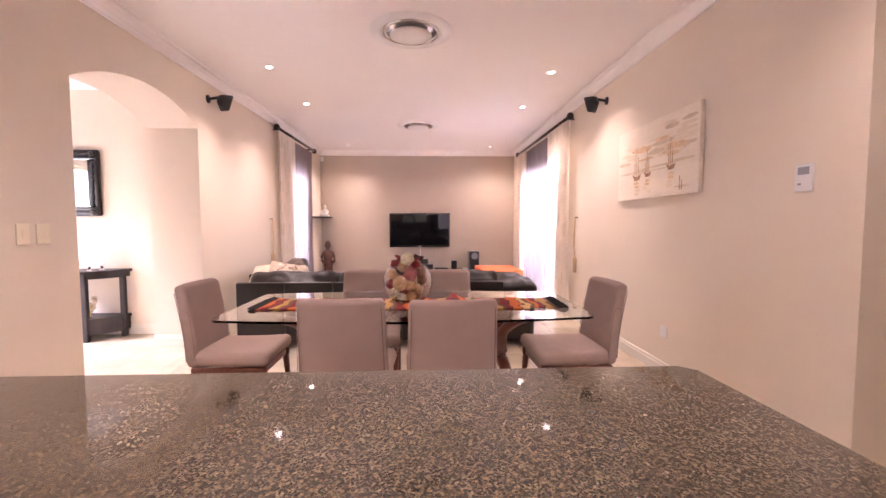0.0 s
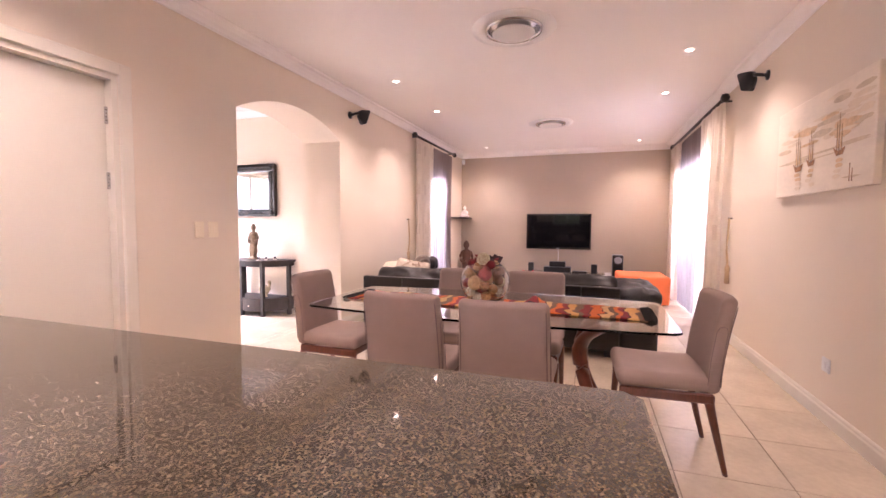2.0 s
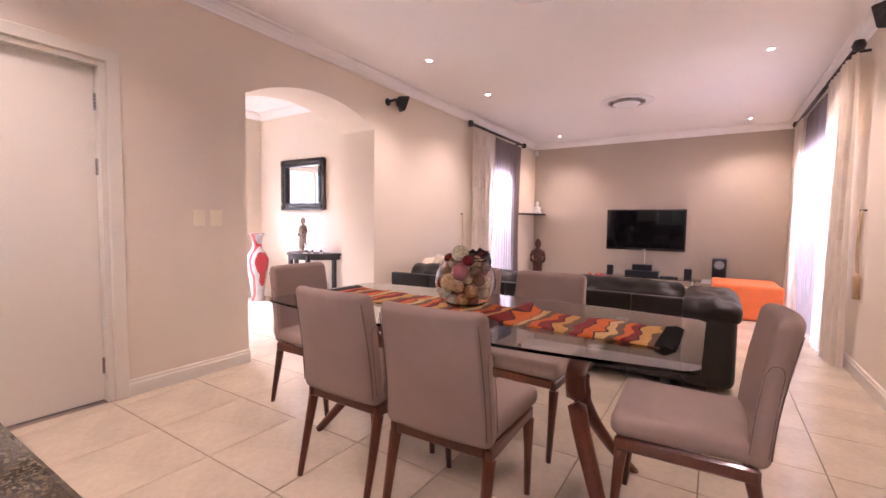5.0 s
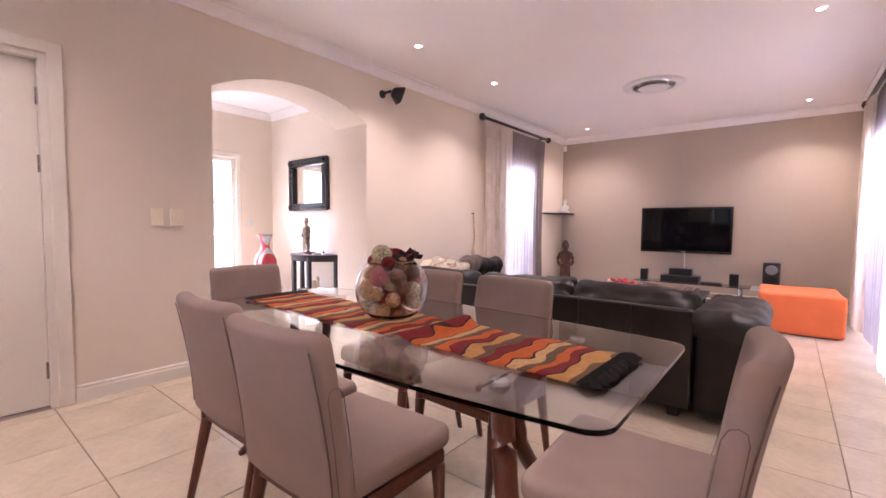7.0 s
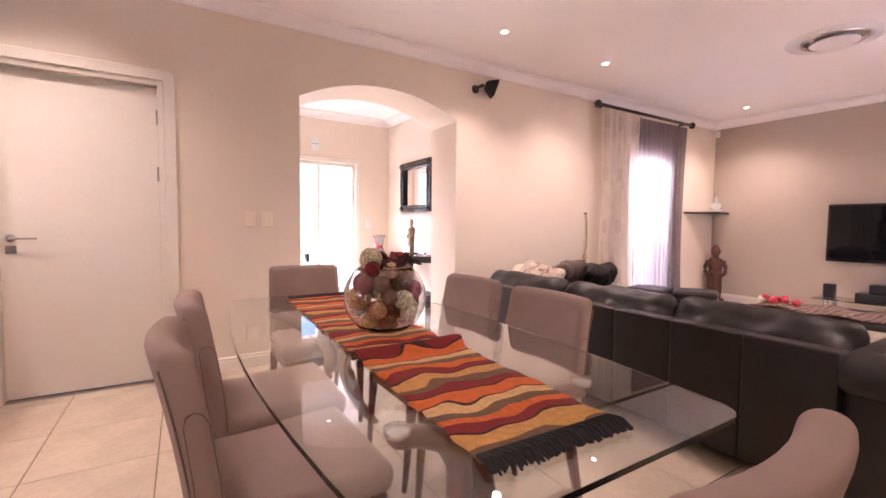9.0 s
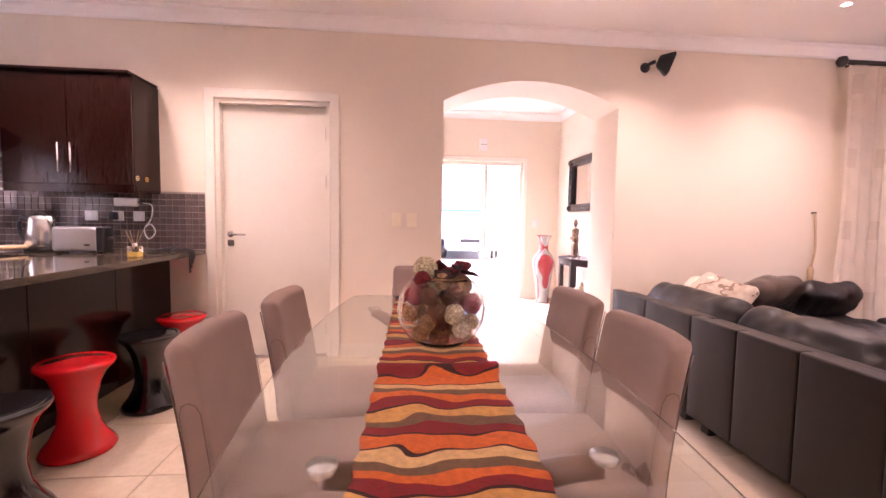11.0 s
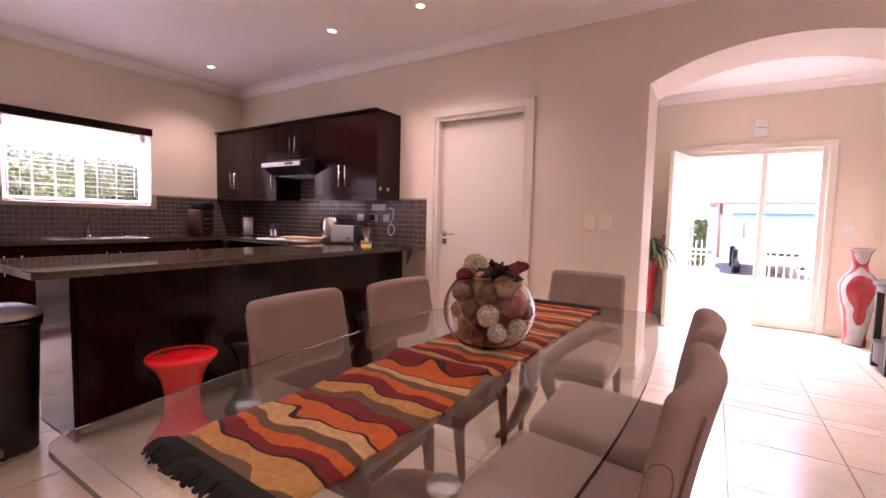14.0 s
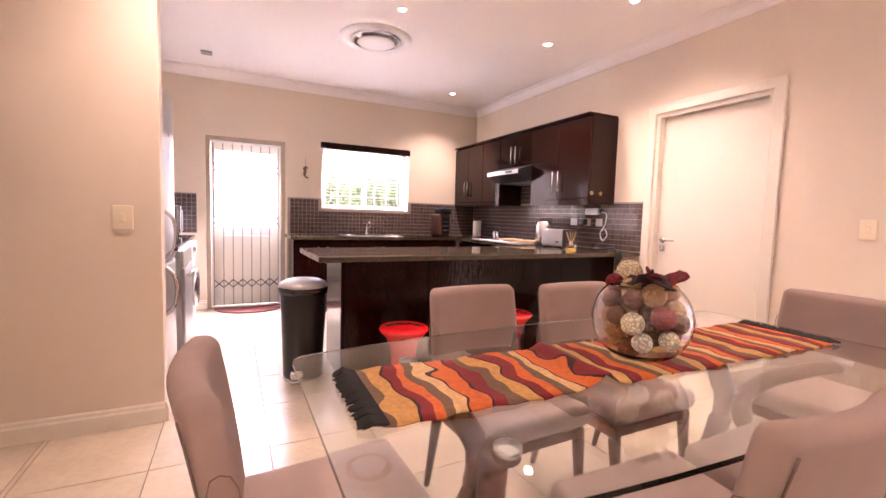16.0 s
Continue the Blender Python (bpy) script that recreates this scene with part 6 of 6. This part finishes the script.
for cy, cz, q in ((0.236, -0.115, 1.0), (0.06, -0.105, 0.8), (-0.27, -0.085, 0.85)):
    for k in range(4):
        stroke("reflection_wash", blot(cy + rng.uniform(-0.03, 0.03), cz - 0.055 - 0.03 * k, 0.045 * q, 0.012, cy + k, 14), M_PAINT2 if k < 2 else M_PAINT4, 0.0024 + 0.0001 * k)
    stroke("painted_hull", [(cy - 0.070 * q, cz + 0.016 * q), (cy - 0.045 * q, cz - 0.030 * q), (cy + 0.035 * q, cz - 0.034 * q), (cy + 0.078 * q, cz + 0.028 * q), (cy + 0.02 * q, cz - 0.002), (cy - 0.03 * q, cz + 0.004)], M_PAINT1, 0.003)
    for o, hgt in ((-0.03, 0.17), (0.004, 0.25), (0.034, 0.19)):
        stroke("painted_mast", [(cy + o * q - 0.0022, cz), (cy + o * q + 0.0022, cz), (cy + (o * 0.9 + 0.004) * q + 0.001, cz + hgt * q), (cy + (o * 0.9 + 0.004) * q - 0.001, cz + hgt * q)], M_PAINT1, 0.0035)
    for o in (-0.016, 0.022):
        stroke("painted_sail", [(cy + o * q - 0.010, cz + 0.012), (cy + o * q + 0.010, cz + 0.016), (cy + o * q + 0.004, cz + 0.12 * q)], M_PAINT2, 0.0029)
for o, hgt in ((-0.385, 0.10), (-0.410, 0.07)):
    stroke("painted_post", [(o - 0.004, -0.27), (o + 0.004, -0.27), (o + 0.003, -0.27 + hgt), (o - 0.003, -0.27 + hgt)], M_PAINT1, 0.003)
stroke("painted_bank", blot(-0.40, -0.245, 0.09, 0.006, 2.0, 16), M_PAINT3, 0.0028)

# ---------------------------------------------------------------- hall
fd = tagged(new("door_3"), "white front door standing open beside a glazed sidelight", "door", "", "structure")
fd.matrix_world = pose(XF, 0, 0)
for a, b, z0, z1 in ((FD0 + 0.001, FD0 + 0.05, 0, FDH - 0.001), (FD1 - 0.05, FD1 - 0.001, 0, FDH - 0.001), (3.66, 3.71, 0, FDH - 0.051), (FD0 + 0.051, FD1 - 0.051, FDH - 0.05, FDH - 0.001), (3.711, FD1 - 0.051, 0.0, 0.17)):
    part("frame", box(-0.15, -0.02, a, b, z0, z1, 0.003), M_WHITE, fd)
part("sidelight_pane", box(-0.088, -0.082, 3.711, FD1 - 0.051, 0.171, FDH - 0.051), M_GLASS, fd, "clear glass sidelight", False, False)
for a, b in ((FD0 - 0.07, FD0 - 0.002), (FD1 + 0.002, FD1 + 0.07)):
    part("architrave", box(0.001, 0.02, a, b, 0, FDH + 0.07, 0.005), M_WHITE, fd)
part("architrave", box(0.001, 0.019, FD0 - 0.069, FD1 + 0.069, FDH + 0.001, FDH + 0.071, 0.005), M_WHITE, fd)
leaf_m = pose(0.0, FD0 + 0.06, 0, 0, 0, -104)
bm = box(-0.02, 0.02, 0.0, 0.68, 0.01, FDH - 0.055, 0.003)
bmesh.ops.transform(bm, matrix=leaf_m, verts=bm.verts)
lf = part("door_leaf", bm, M_WHITE, fd, "open white door leaf")
for k in range(14):
    z = 0.14 + k * 0.125
    bm = box(0.0205, 0.028, 0.06, 0.62, z, z + 0.112, 0.004)
    bmesh.ops.transform(bm, matrix=leaf_m, verts=bm.verts)
    part("board", bm, M_WHITE, lf)
bm = tube([(0.02, 0.63, 1.0), (0.07, 0.63, 1.0), (0.07, 0.52, 1.0)], 0.009, 8)
tube([(-0.02, 0.63, 1.0), (-0.07, 0.63, 1.0), (-0.07, 0.52, 1.0)], 0.009, 8, bm=bm)
bmesh.ops.transform(bm, matrix=leaf_m, verts=bm.verts)
part("handle", bm, M_CHROME, lf, "steel lever handle", True)
cm = thing("door_chime", "white door chime box high on the hall wall", "door chime", (XF, 3.63, 2.215))
part("case", box(0.001, 0.045, -0.06, 0.06, -0.085, 0.085, 0.006), M_PLASTIC, cm)
part("slot", box(0.0455, 0.047, -0.045, 0.045, -0.004, 0.004), M_GREYPL, cm)

mr = thing("wall_mirror", "square mirror in a carved black frame", "mirror", (-3.785, YM, 1.61))
part("mirror_glass", box(-0.33, 0.33, -0.022, -0.018, -0.245, 0.245), M_MIRROR, mr, "silvered glass")
part("backing", box(-0.42, 0.42, -0.0175, -0.001, -0.33, 0.33), M_BLACK, mr)
for x0, x1, z0, z1 in ((-0.43, 0.43, 0.245, 0.345), (-0.43, 0.43, -0.345, -0.245), (-0.43, -0.33, -0.2445, 0.2445), (0.33, 0.43, -0.2445, 0.2445)):
    bm = box(x0, x1, -0.062, -0.018, z0, z1, 0.014, seg=2)
    rail = part("frame_rail", bm, M_BLACKGLOSS, mr, "black lacquered frame rail")
    wide = x1 - x0 > z1 - z0
    n = 30 if wide else 20
    a, b = (x0 + 0.02, x1 - 0.02) if wide else (z0, z1)
    pts = [((a + (b - a) * k / n, -0.062, (z0 + z1) / 2) if wide else ((x0 + x1) / 2, -0.062, a + (b - a) * k / n)) for k in range(n + 1)]
    part("carving", tube(pts, [0.013 + 0.005 * math.sin(k * 1.9) + 0.003 * math.cos(k * 4.1) for k in range(n + 1)], 8), M_BLACKGLOSS, rail, "carved beading", True)
for sx in (-1, 1):
    for sz in (-1, 1):
        part("corner_scroll", deco_ball(Vector((sx * 0.38, -0.058, sz * 0.295)), 0.036, 4, sx + 3 * sz), M_BLACKGLOSS, mr, "", True)

co_ = thing("console_table", "black half-round console table with shelf and drawer", "console table", (-3.50, YM - 0.005, 0))
half = [(0.42 * math.cos(math.pi * k / 20), -0.40 * math.sin(math.pi * k / 20)) for k in range(21)]
part("tabletop", prism(half, 0.68, 0.71), M_BLACKWOOD, co_)
half2 = [(0.395 * math.cos(math.pi * k / 20), -0.002 - 0.37 * math.sin(math.pi * k / 20)) for k in range(21)]
part("apron", prism(half2, 0.63, 0.6795), M_BLACKWOOD, co_)
part("shelf", prism(half2, 0.20, 0.23), M_BLACKWOOD, co_)
dw = part("drawer", prism([(x * 0.97, y * 0.97 - 0.004) for x, y in half2], 0.065, 0.1995), M_BLACKWOOD, co_)
part("knob", lathe([(0, 0.0), (0.012, 0.006), (0.01, 0.02), (0, 0.024)], 12, (0.0, -0.385, 0.125)), M_CHROME, dw)
for a in (12, 64, 116, 168):
    x, y = 0.375 * math.cos(radians(a)), -0.36 * math.sin(radians(a))
    part("leg", box(x - 0.024, x + 0.024, y - 0.024, y + 0.024, 0, 0.6795, 0.004), M_BLACKWOOD, co_)
standing_figure(0.46, M_BRONZE, "bronze_statuette", "bronze standing figurine on the console table", (-3.58, 4.56, 0.711), 0, 0.06)
fg = thing("duck_figurine", "small cream and gold bird figurine on the console shelf", "figurine", (-3.42, 4.56, 0.231))
bm = lathe([(0, 0), (0.04, 0), (0.03, 0.02), (0.045, 0.05), (0.075, 0.09), (0.06, 0.13), (0.03, 0.15), (0, 0.152)], 18, (0, 0, 0), 1.2, 0.8)
tube(smooth_line([(0.06, 0, 0.11), (0.085, 0, 0.16), (0.07, 0, 0.20), (0.10, 0, 0.205)], 4), [0.022, 0.018, 0.016, 0.018, 0.02, 0.022, 0.022, 0.02, 0.018, 0.014, 0.01, 0.008, 0.006], 8, bm=bm)
part("bird", bm, material("cream_gold_glaze", (0.55, 0.45, 0.28), 0.3, vary=0.3, scale=25), fg, "", True)
for k, (x, y) in enumerate(((-3.33, 4.50), (-3.28, 4.60), (-3.38, 4.42))):
    g = thing("glass_ornament", "small clear glass ornament on the console table", "ornament", (x, y, 0.711), 0, "glass ornaments on the console")
    part("base", lathe([(0, 0), (0.028, 0), (0.03, 0.012), (0.012, 0.02), (0.012, 0.05), (0, 0.052)], 14), M_GLASS, g, "", True, False)
    part("spire", tube(smooth_line([(0, 0, 0.045), (0.015, 0.0, 0.08), (-0.008, 0.01, 0.11 + 0.01 * k)], 4), [0.012, 0.012, 0.011, 0.01, 0.009, 0.008, 0.006, 0.004, 0.003], 8), M_PLASTIC, g, "frosted white spire", True)
vs = thing("floor_vase", "tall silver and red glazed floor vase in the hall corner", "vase", (-4.42, 4.46, 0))
M_VASE = ramp_nodes(material("red_silver_vase", (0.9, 0.9, 0.9), 0.2, vary=0.15, scale=12, bump=0.05, coat=0.4), [(0.0, (0.40, 0.04, 0.045)), (0.3, (0.42, 0.39, 0.38)), (0.62, (0.45, 0.05, 0.05)), (0.8, (0.46, 0.43, 0.42))], 4.2, 0, 0.12, 4)
part("body", lathe([(0, 0), (0.085, 0.0), (0.09, 0.02), (0.085, 0.10), (0.11, 0.30), (0.145, 0.50), (0.15, 0.58), (0.12, 0.66), (0.07, 0.72), (0.055, 0.78), (0.075, 0.90), (0.105, 0.94), (0.10, 0.94), (0.065, 0.88), (0.045, 0.78), (0, 0.76)], 36), M_VASE, vs, "", True)
pp = thing("potted_plant", "trailing plant in a tall dark red glazed pot", "plant", (-4.22, 2.58, 0))
part("pot", lathe([(0, 0), (0.10, 0), (0.11, 0.02), (0.15, 0.55), (0.165, 0.70), (0.17, 0.72), (0.155, 0.72), (0.14, 0.66), (0, 0.65)], 32), M_REDGLAZE, pp, "", True)
rng = random.Random(5)
bm = bmesh.new()
for k in range(70):
    a, ln = rng.uniform(0, 6.28), rng.uniform(0.14, 0.36)
    d = Vector((math.cos(a), math.sin(a), 0))
    p0 = Vector((0, 0, 0.66)) + d * rng.uniform(0.0, 0.12)
    up = rng.uniform(0.10, 0.32)
    pts = smooth_line([p0, p0 + d * ln * 0.4 + Vector((0, 0, up)), p0 + d * ln * 0.75 + Vector((0, 0, up * 0.7)), p0 + d * ln + Vector((0, 0, up * 0.1 - 0.08 * rng.random()))], 3)
    side = Vector((-d.y, d.x, 0.25)).normalized()
    n = len(pts) - 1
    vv = [(bm.verts.new(p + side * 0.017 * math.sin(math.pi * (0.08 + 0.92 * i / n))), bm.verts.new(p - side * 0.017 * math.sin(math.pi * (0.08 + 0.92 * i / n)))) for i, p in enumerate(pts)]
    for i in range(n):
        bm.faces.new((vv[i][0], vv[i][1], vv[i + 1][1], vv[i + 1][0]))
tagged(part("foliage", bm, M_LEAF, pp, "drooping green leaves", True), kind="stuff")

# ---------------------------------------------------------------- outside
# Paler copy of the leaf green: sunlight put into the colour.
M_HEDGE = material("sunlit_hedge_leaf", (0.12, 0.17, 0.065), 0.5, vary=0.3, scale=15, bump=0.1)
M_GROUND = material("pale_concrete_paving", (0.55, 0.51, 0.46), 0.9, vary=0.1, scale=1.5, fine=60, bump=0.2, dist=0.004)
M_PLASTER = material("sunlit_plaster", (0.72, 0.67, 0.60), 0.9, vary=0.04, scale=2)
M_TEAL = material("teal_garage_paint", (0.16, 0.40, 0.46), 0.5, vary=0.06, scale=3)
structure("ground", box(-120, 120, -120, 120, -0.30, -0.14), M_GROUND, "pale concrete paving round the house", "ground")
# Added slab, out of view; cut back so sun reaches the east glazing.
roof_bm = box(-5.1, 2.45, -2.3, 9.4, CEIL + 0.151, CEIL + 0.35)
box(2.4501, 4.5, -2.3, 2.1, CEIL + 0.151, CEIL + 0.35, bm=roof_bm)
structure("roof", roof_bm, M_PLASTER, "added unseen slab roof that limits sun on the house", "roof")
gr = thing("garage", "low white plastered garage with a teal sectional door", "building", (-19.0, 3.3, -0.14))
part("wall", box(-4.0, 0.0, 0.0, 6.5, 0, 2.15), M_PLASTER, gr)
part("roof", box(-4.2, 0.35, -0.25, 6.8, 2.151, 2.28, 0.01), material("brown_fascia_board", (0.30, 0.20, 0.16), 0.6, vary=0.1), gr, "brown fascia and flat roof")
dr = part("garage_door", box(0.001, 0.05, 0.55, 3.05, 0, 1.78), M_TEAL, gr, "teal sectional door")
for k in range(4):
    part("panel", box(0.051, 0.065, 0.58, 3.02, 0.03 + k * 0.435, 0.44 + k * 0.435, 0.008), M_TEAL, dr)
part("downpipe", tube([(0.05, 0.16, 0.02), (0.05, 0.16, 2.15)], 0.05, 10), material("brown_pipe_paint", (0.22, 0.12, 0.09), 0.6, vary=0.1), gr, "brown downpipe", True)


def picket_fence(label, x, y0, y1, height, pitch):
    t = thing("picket_fence", label, "fence", (x, 0, -0.14))
    for k in range(int((y1 - y0) / pitch)):
        y = y0 + (k + 0.5) * pitch
        part("picket", box(-0.008, 0.008, y - 0.009, y + 0.009, 0.05, height), M_WHITE, t)
    for z in (0.12, height - 0.32, height - 0.22):
        part("rail", box(-0.025, -0.0085, y0, y1, z, z + 0.03), M_WHITE, t)
    for y in (y0 - 0.026, y1 + 0.026):
        part("post", box(-0.025, 0.025, y - 0.025, y + 0.025, 0, height + 0.04), M_WHITE, t)
    return t


picket_fence("white metal railing outside the glazed sidelight", -5.75, 3.85, 5.1, 1.25, 0.075)
picket_fence("white metal fence along the drive", -9.6, 1.2, 3.25, 0.95, 0.10)
pg = thing("pergola", "pale yellow timber pergola beside the drive", "pergola", (-8.6, 0, -0.14))
M_PERGOLA = wood_material("pale_yellow_timber", (0.60, 0.48, 0.28), (0.76, 0.64, 0.42), 0.7)
part("beam", box(-0.05, 0.05, 0.6, 3.25, 2.50, 2.66, 0.004), M_PERGOLA, pg)
for k in range(8):
    part("rafter", box(-0.7, 0.7, 0.75 + 0.33 * k, 0.80 + 0.33 * k, 2.661, 2.78, 0.004), M_PERGOLA, pg)
for y in (0.7, 2.55):
    part("post", box(-0.05, 0.05, y - 0.05, y + 0.05, 0, 2.499, 0.004), M_PERGOLA, pg)
car = thing("car", "white parked car in front of the garage", "car", (-14.1, 4.68, -0.14), -90)
M_CARW = material("white_car_paint", (0.72, 0.72, 0.73), 0.25, vary=0.02, bump=0, coat=0.6)
part("body", soft_box(0.86, 2.05, 0.32, 0.12, (0, 0, 0.62), 3, 6), M_CARW, car, "", True)
# The sky's reflection is put into the pale grey-blue glass colour.
part("cabin", soft_box(0.74, 1.1, 0.30, 0.16, (0, -0.2, 1.15), 3, 6), material("sky_coloured_car_glass", (0.30, 0.33, 0.38), 0.06, vary=0.02, bump=0), car, "windows with the sky's reflection in their colour", True)
part("roof", soft_box(0.68, 0.85, 0.03, 0.02, (0, -0.2, 1.455), 2, 4), M_CARW, car, "", True)
for sx in (-1, 1):
    for y in (-1.25, 1.3):
        w_ = lathe([(0, 0.0), (0.20, 0.0), (0.31, 0.01), (0.325, 0.06), (0.325, 0.14), (0.31, 0.19), (0, 0.19)], 26)
        bmesh.ops.transform(w_, matrix=pose(sx * 0.86 - 0.095, y, 0.326, 0, 90, 0), verts=w_.verts)
        part("wheel", w_, M_BLACK, car, "black tyre", True)
    part("headlight", soft_box(0.14, 0.06, 0.07, 0.05, (sx * 0.62, 2.02, 0.70), 2, 2), M_CHROME, car, "", True)
part("bumper", soft_box(0.84, 0.10, 0.11, 0.05, (0, 2.0, 0.42), 2, 3), M_GREYPL, car, "grey plastic bumper", True)
for sx in (-1, 1):
    part("wing_mirror", soft_box(0.09, 0.05, 0.06, 0.03, (sx * 0.95, 0.75, 1.0), 2, 2), M_CARW, car, "", True)
part("number_plate", box(-0.25, 0.25, 2.102, 2.115, 0.38, 0.49), M_PLASTIC, car)
part("grille", box(-0.40, 0.40, 2.045, 2.062, 0.56, 0.68, 0.01), M_BLACK, car)


def hedge(name, label, at, w, d, h, n, seed):
    t = thing(name, label, "hedge", at)
    rng = random.Random(seed)
    bm = bmesh.new()
    for k in range(n):
        p = Vector((rng.uniform(-w / 2, w / 2), rng.choice((-1, 1)) * d / 2 * (1 - 0.35 * rng.random() ** 2), rng.uniform(0.05, h + 0.12 * rng.random())))
        a = Vector((rng.gauss(0, 1), rng.gauss(0, 1), rng.gauss(0, 1))).normalized()
        b = a.orthogonal().normalized()
        s = rng.uniform(0.035, 0.07)
        q = [bm.verts.new(p + a * s), bm.verts.new(p + b * s * 0.5), bm.verts.new(p - a * s), bm.verts.new(p - b * s * 0.5)]
        bm.faces.new(q)
    tagged(part("leaves", bm, M_HEDGE, t, "dense small green leaves"), kind="stuff")
    # Solid core in darker green: the shade between leaves, put into colour.
    part("shaded_core", box(-w / 2 + 0.1, w / 2 - 0.1, -d * 0.28, d * 0.28, 0, h * 0.9), material("hedge_shade", (0.09, 0.13, 0.05), 0.9, vary=0.4, scale=8), t)
    return t


hedge("hedge", "clipped green hedge beyond the kitchen window", (-1.5, -4.6, -0.14), 2.9, 0.7, 1.95, 12000, 2)
hedge("hedge", "green shrubs beside the garage", (-14.5, 2.1, -0.14), 1.6, 1.9, 1.36, 4500, 3)
bw_ = thing("boundary_wall", "plastered boundary wall behind the hedge", "garden wall", (-0.3, -3.95, -0.14))
part("wall", box(-3.5, 4.0, -0.1, 0.1, 0, 1.25), M_PLASTER, bw_)
hw_ = thing("neighbour_house", "cream plastered neighbouring house wall beyond the back door", "building", (1.6, -5.2, -0.14))
part("wall", box(-1.5, 3.4, -0.15, 0.15, 0, 3.4), M_PLASTER, hw_)
part("eave", box(-1.6, 3.5, -0.3, 0.45, 3.401, 3.5, 0.01), M_WHITE, hw_)
part("coping", box(-3.52, 4.02, -0.13, 0.13, 1.251, 1.31, 0.01), M_PLASTER, bw_)

# ---------------------------------------------------------------- wall mosaic
def mosaic(name, label, plane, at, a0, a1, z0, z1, near, gaps=()):
    """Small wall tiles on a bed of grout; the 300 nearest to `near` are pieces of their own."""
    if plane == "x":
        bed = box(at + 0.0005, at + 0.004, a0, a1, z0, z1)
    else:
        bed = bmesh.new()
        cuts = sorted(gaps)
        spans, c = [], a0
        for g0, g1, gz in cuts:
            spans += [(c, g0, z1), (g0, g1, gz)]
            c = g1
        spans.append((c, a1, z1))
        for s0, s1, top in spans:
            if s1 - s0 > 0.01:
                box(s0, s1, at + 0.0005, at + 0.004, z0, top, bm=bed)
    back = tagged(part(name, bed, M_MGROUT), label, "splashback", "", "structure")
    pitch, size = 0.0475, 0.0435
    spots = []
    for i in range(int((a1 - a0) / pitch)):
        for j in range(int((z1 - z0) / pitch)):
            a, z = a0 + (i + 0.5) * pitch, z0 + (j + 0.5) * pitch
            if any(g0 - 0.03 < a < g1 + 0.03 and z + 0.025 > gz for g0, g1, gz in gaps):
                continue
            spots.append((abs(a - near), a, z))
    spots.sort()
    h = size / 2
    tile = box(-0.0018, 0.0035, -h, h, -h, h, 0.0012) if plane == "x" else box(-h, h, -0.0018, 0.0035, -h, h, 0.0012)
    me = mesh_of(tile, "mosaic_tile")
    me.materials.append(M_MOSAIC)
    rest = bmesh.new()
    for k, (_, a, z) in enumerate(spots):
        m = Matrix.Translation((at + 0.0065, a, z) if plane == "x" else (a, at + 0.0065, z))
        if k < 300:
            ob = new("mosaic_tile", me)
            ob.parent = back
            ob.matrix_basis = m
        else:
            base = len(rest.verts)
            rest.from_mesh(me)
            rest.verts.ensure_lookup_table()
            for v in rest.verts[base:]:
                v.co = m @ v.co
    if len(rest.verts):
        tagged(part("mosaic_field", rest, M_MOSAIC, back), kind="stuff")
    else:
        rest.free()


mosaic("splashback_west", "brown glazed mosaic splashback behind the worktop", "x", XL, YS + 0.01, 0.985, TOP + 0.001, 1.312, 0.985)
mosaic("splashback_south", "brown glazed mosaic splashback under the kitchen window", "y", YS, XL + 0.01, 0.505, TOP + 0.001, 1.312, 0.3, [(WX0, WX1, WZ0)])
mosaic("splashback_hob", "brown glazed mosaic panel behind the hob", "x", XL, -0.78, -0.18, 1.3125, 1.598, -0.2)
mosaic("splashback_corner", "brown glazed mosaic splashback beside the back door", "y", YS, 1.46, 2.09, 0.873, 1.312, 1.46)

# ---------------------------------------------------------------- floor tiles
PX, PY, JX, JY = 0.4885, 0.4850, -1.985, 1.42
tiles = {}


def floor_tile(x0, x1, y0, y1):
    key = (round(x1 - x0, 3), round(y1 - y0, 3))
    if key not in tiles:
        hx, hy = key[0] / 2 - 0.0022, key[1] / 2 - 0.0022
        me = mesh_of(box(-hx, hx, -hy, hy, -0.0055, 0.0, 0.0015), "floor_tile")
        me.materials.append(M_TILE)
        tiles[key] = me
    ob = new("floor_tile", tiles[key])
    ob.parent = floor
    ob.location = ((x0 + x1) / 2, (y0 + y1) / 2, 0.0)


def lay(xa, xb, ya, yb):
    i0, i1 = math.floor((xa - JX) / PX), math.ceil((xb - JX) / PX)
    j0, j1 = math.floor((ya - JY) / PY), math.ceil((yb - JY) / PY)
    for i in range(i0, i1):
        for j in range(j0, j1):
            x0, x1 = max(xa, JX + i * PX), min(xb, JX + (i + 1) * PX)
            y0, y1 = max(ya, JY + j * PY), min(yb, JY + (j + 1) * PY)
            if x1 - x0 > 0.02 and y1 - y0 > 0.02:
                floor_tile(x0, x1, y0, y1)


lay(-2.1, 1.9, -1.93, 9.0)
lay(1.9, 2.1, -1.93, 0.81)
lay(1.9, 4.0, 0.93, 1.81)
lay(-4.95, -2.57, 2.1, 4.76)
lay(-2.57, -2.1, 2.82, 4.28)
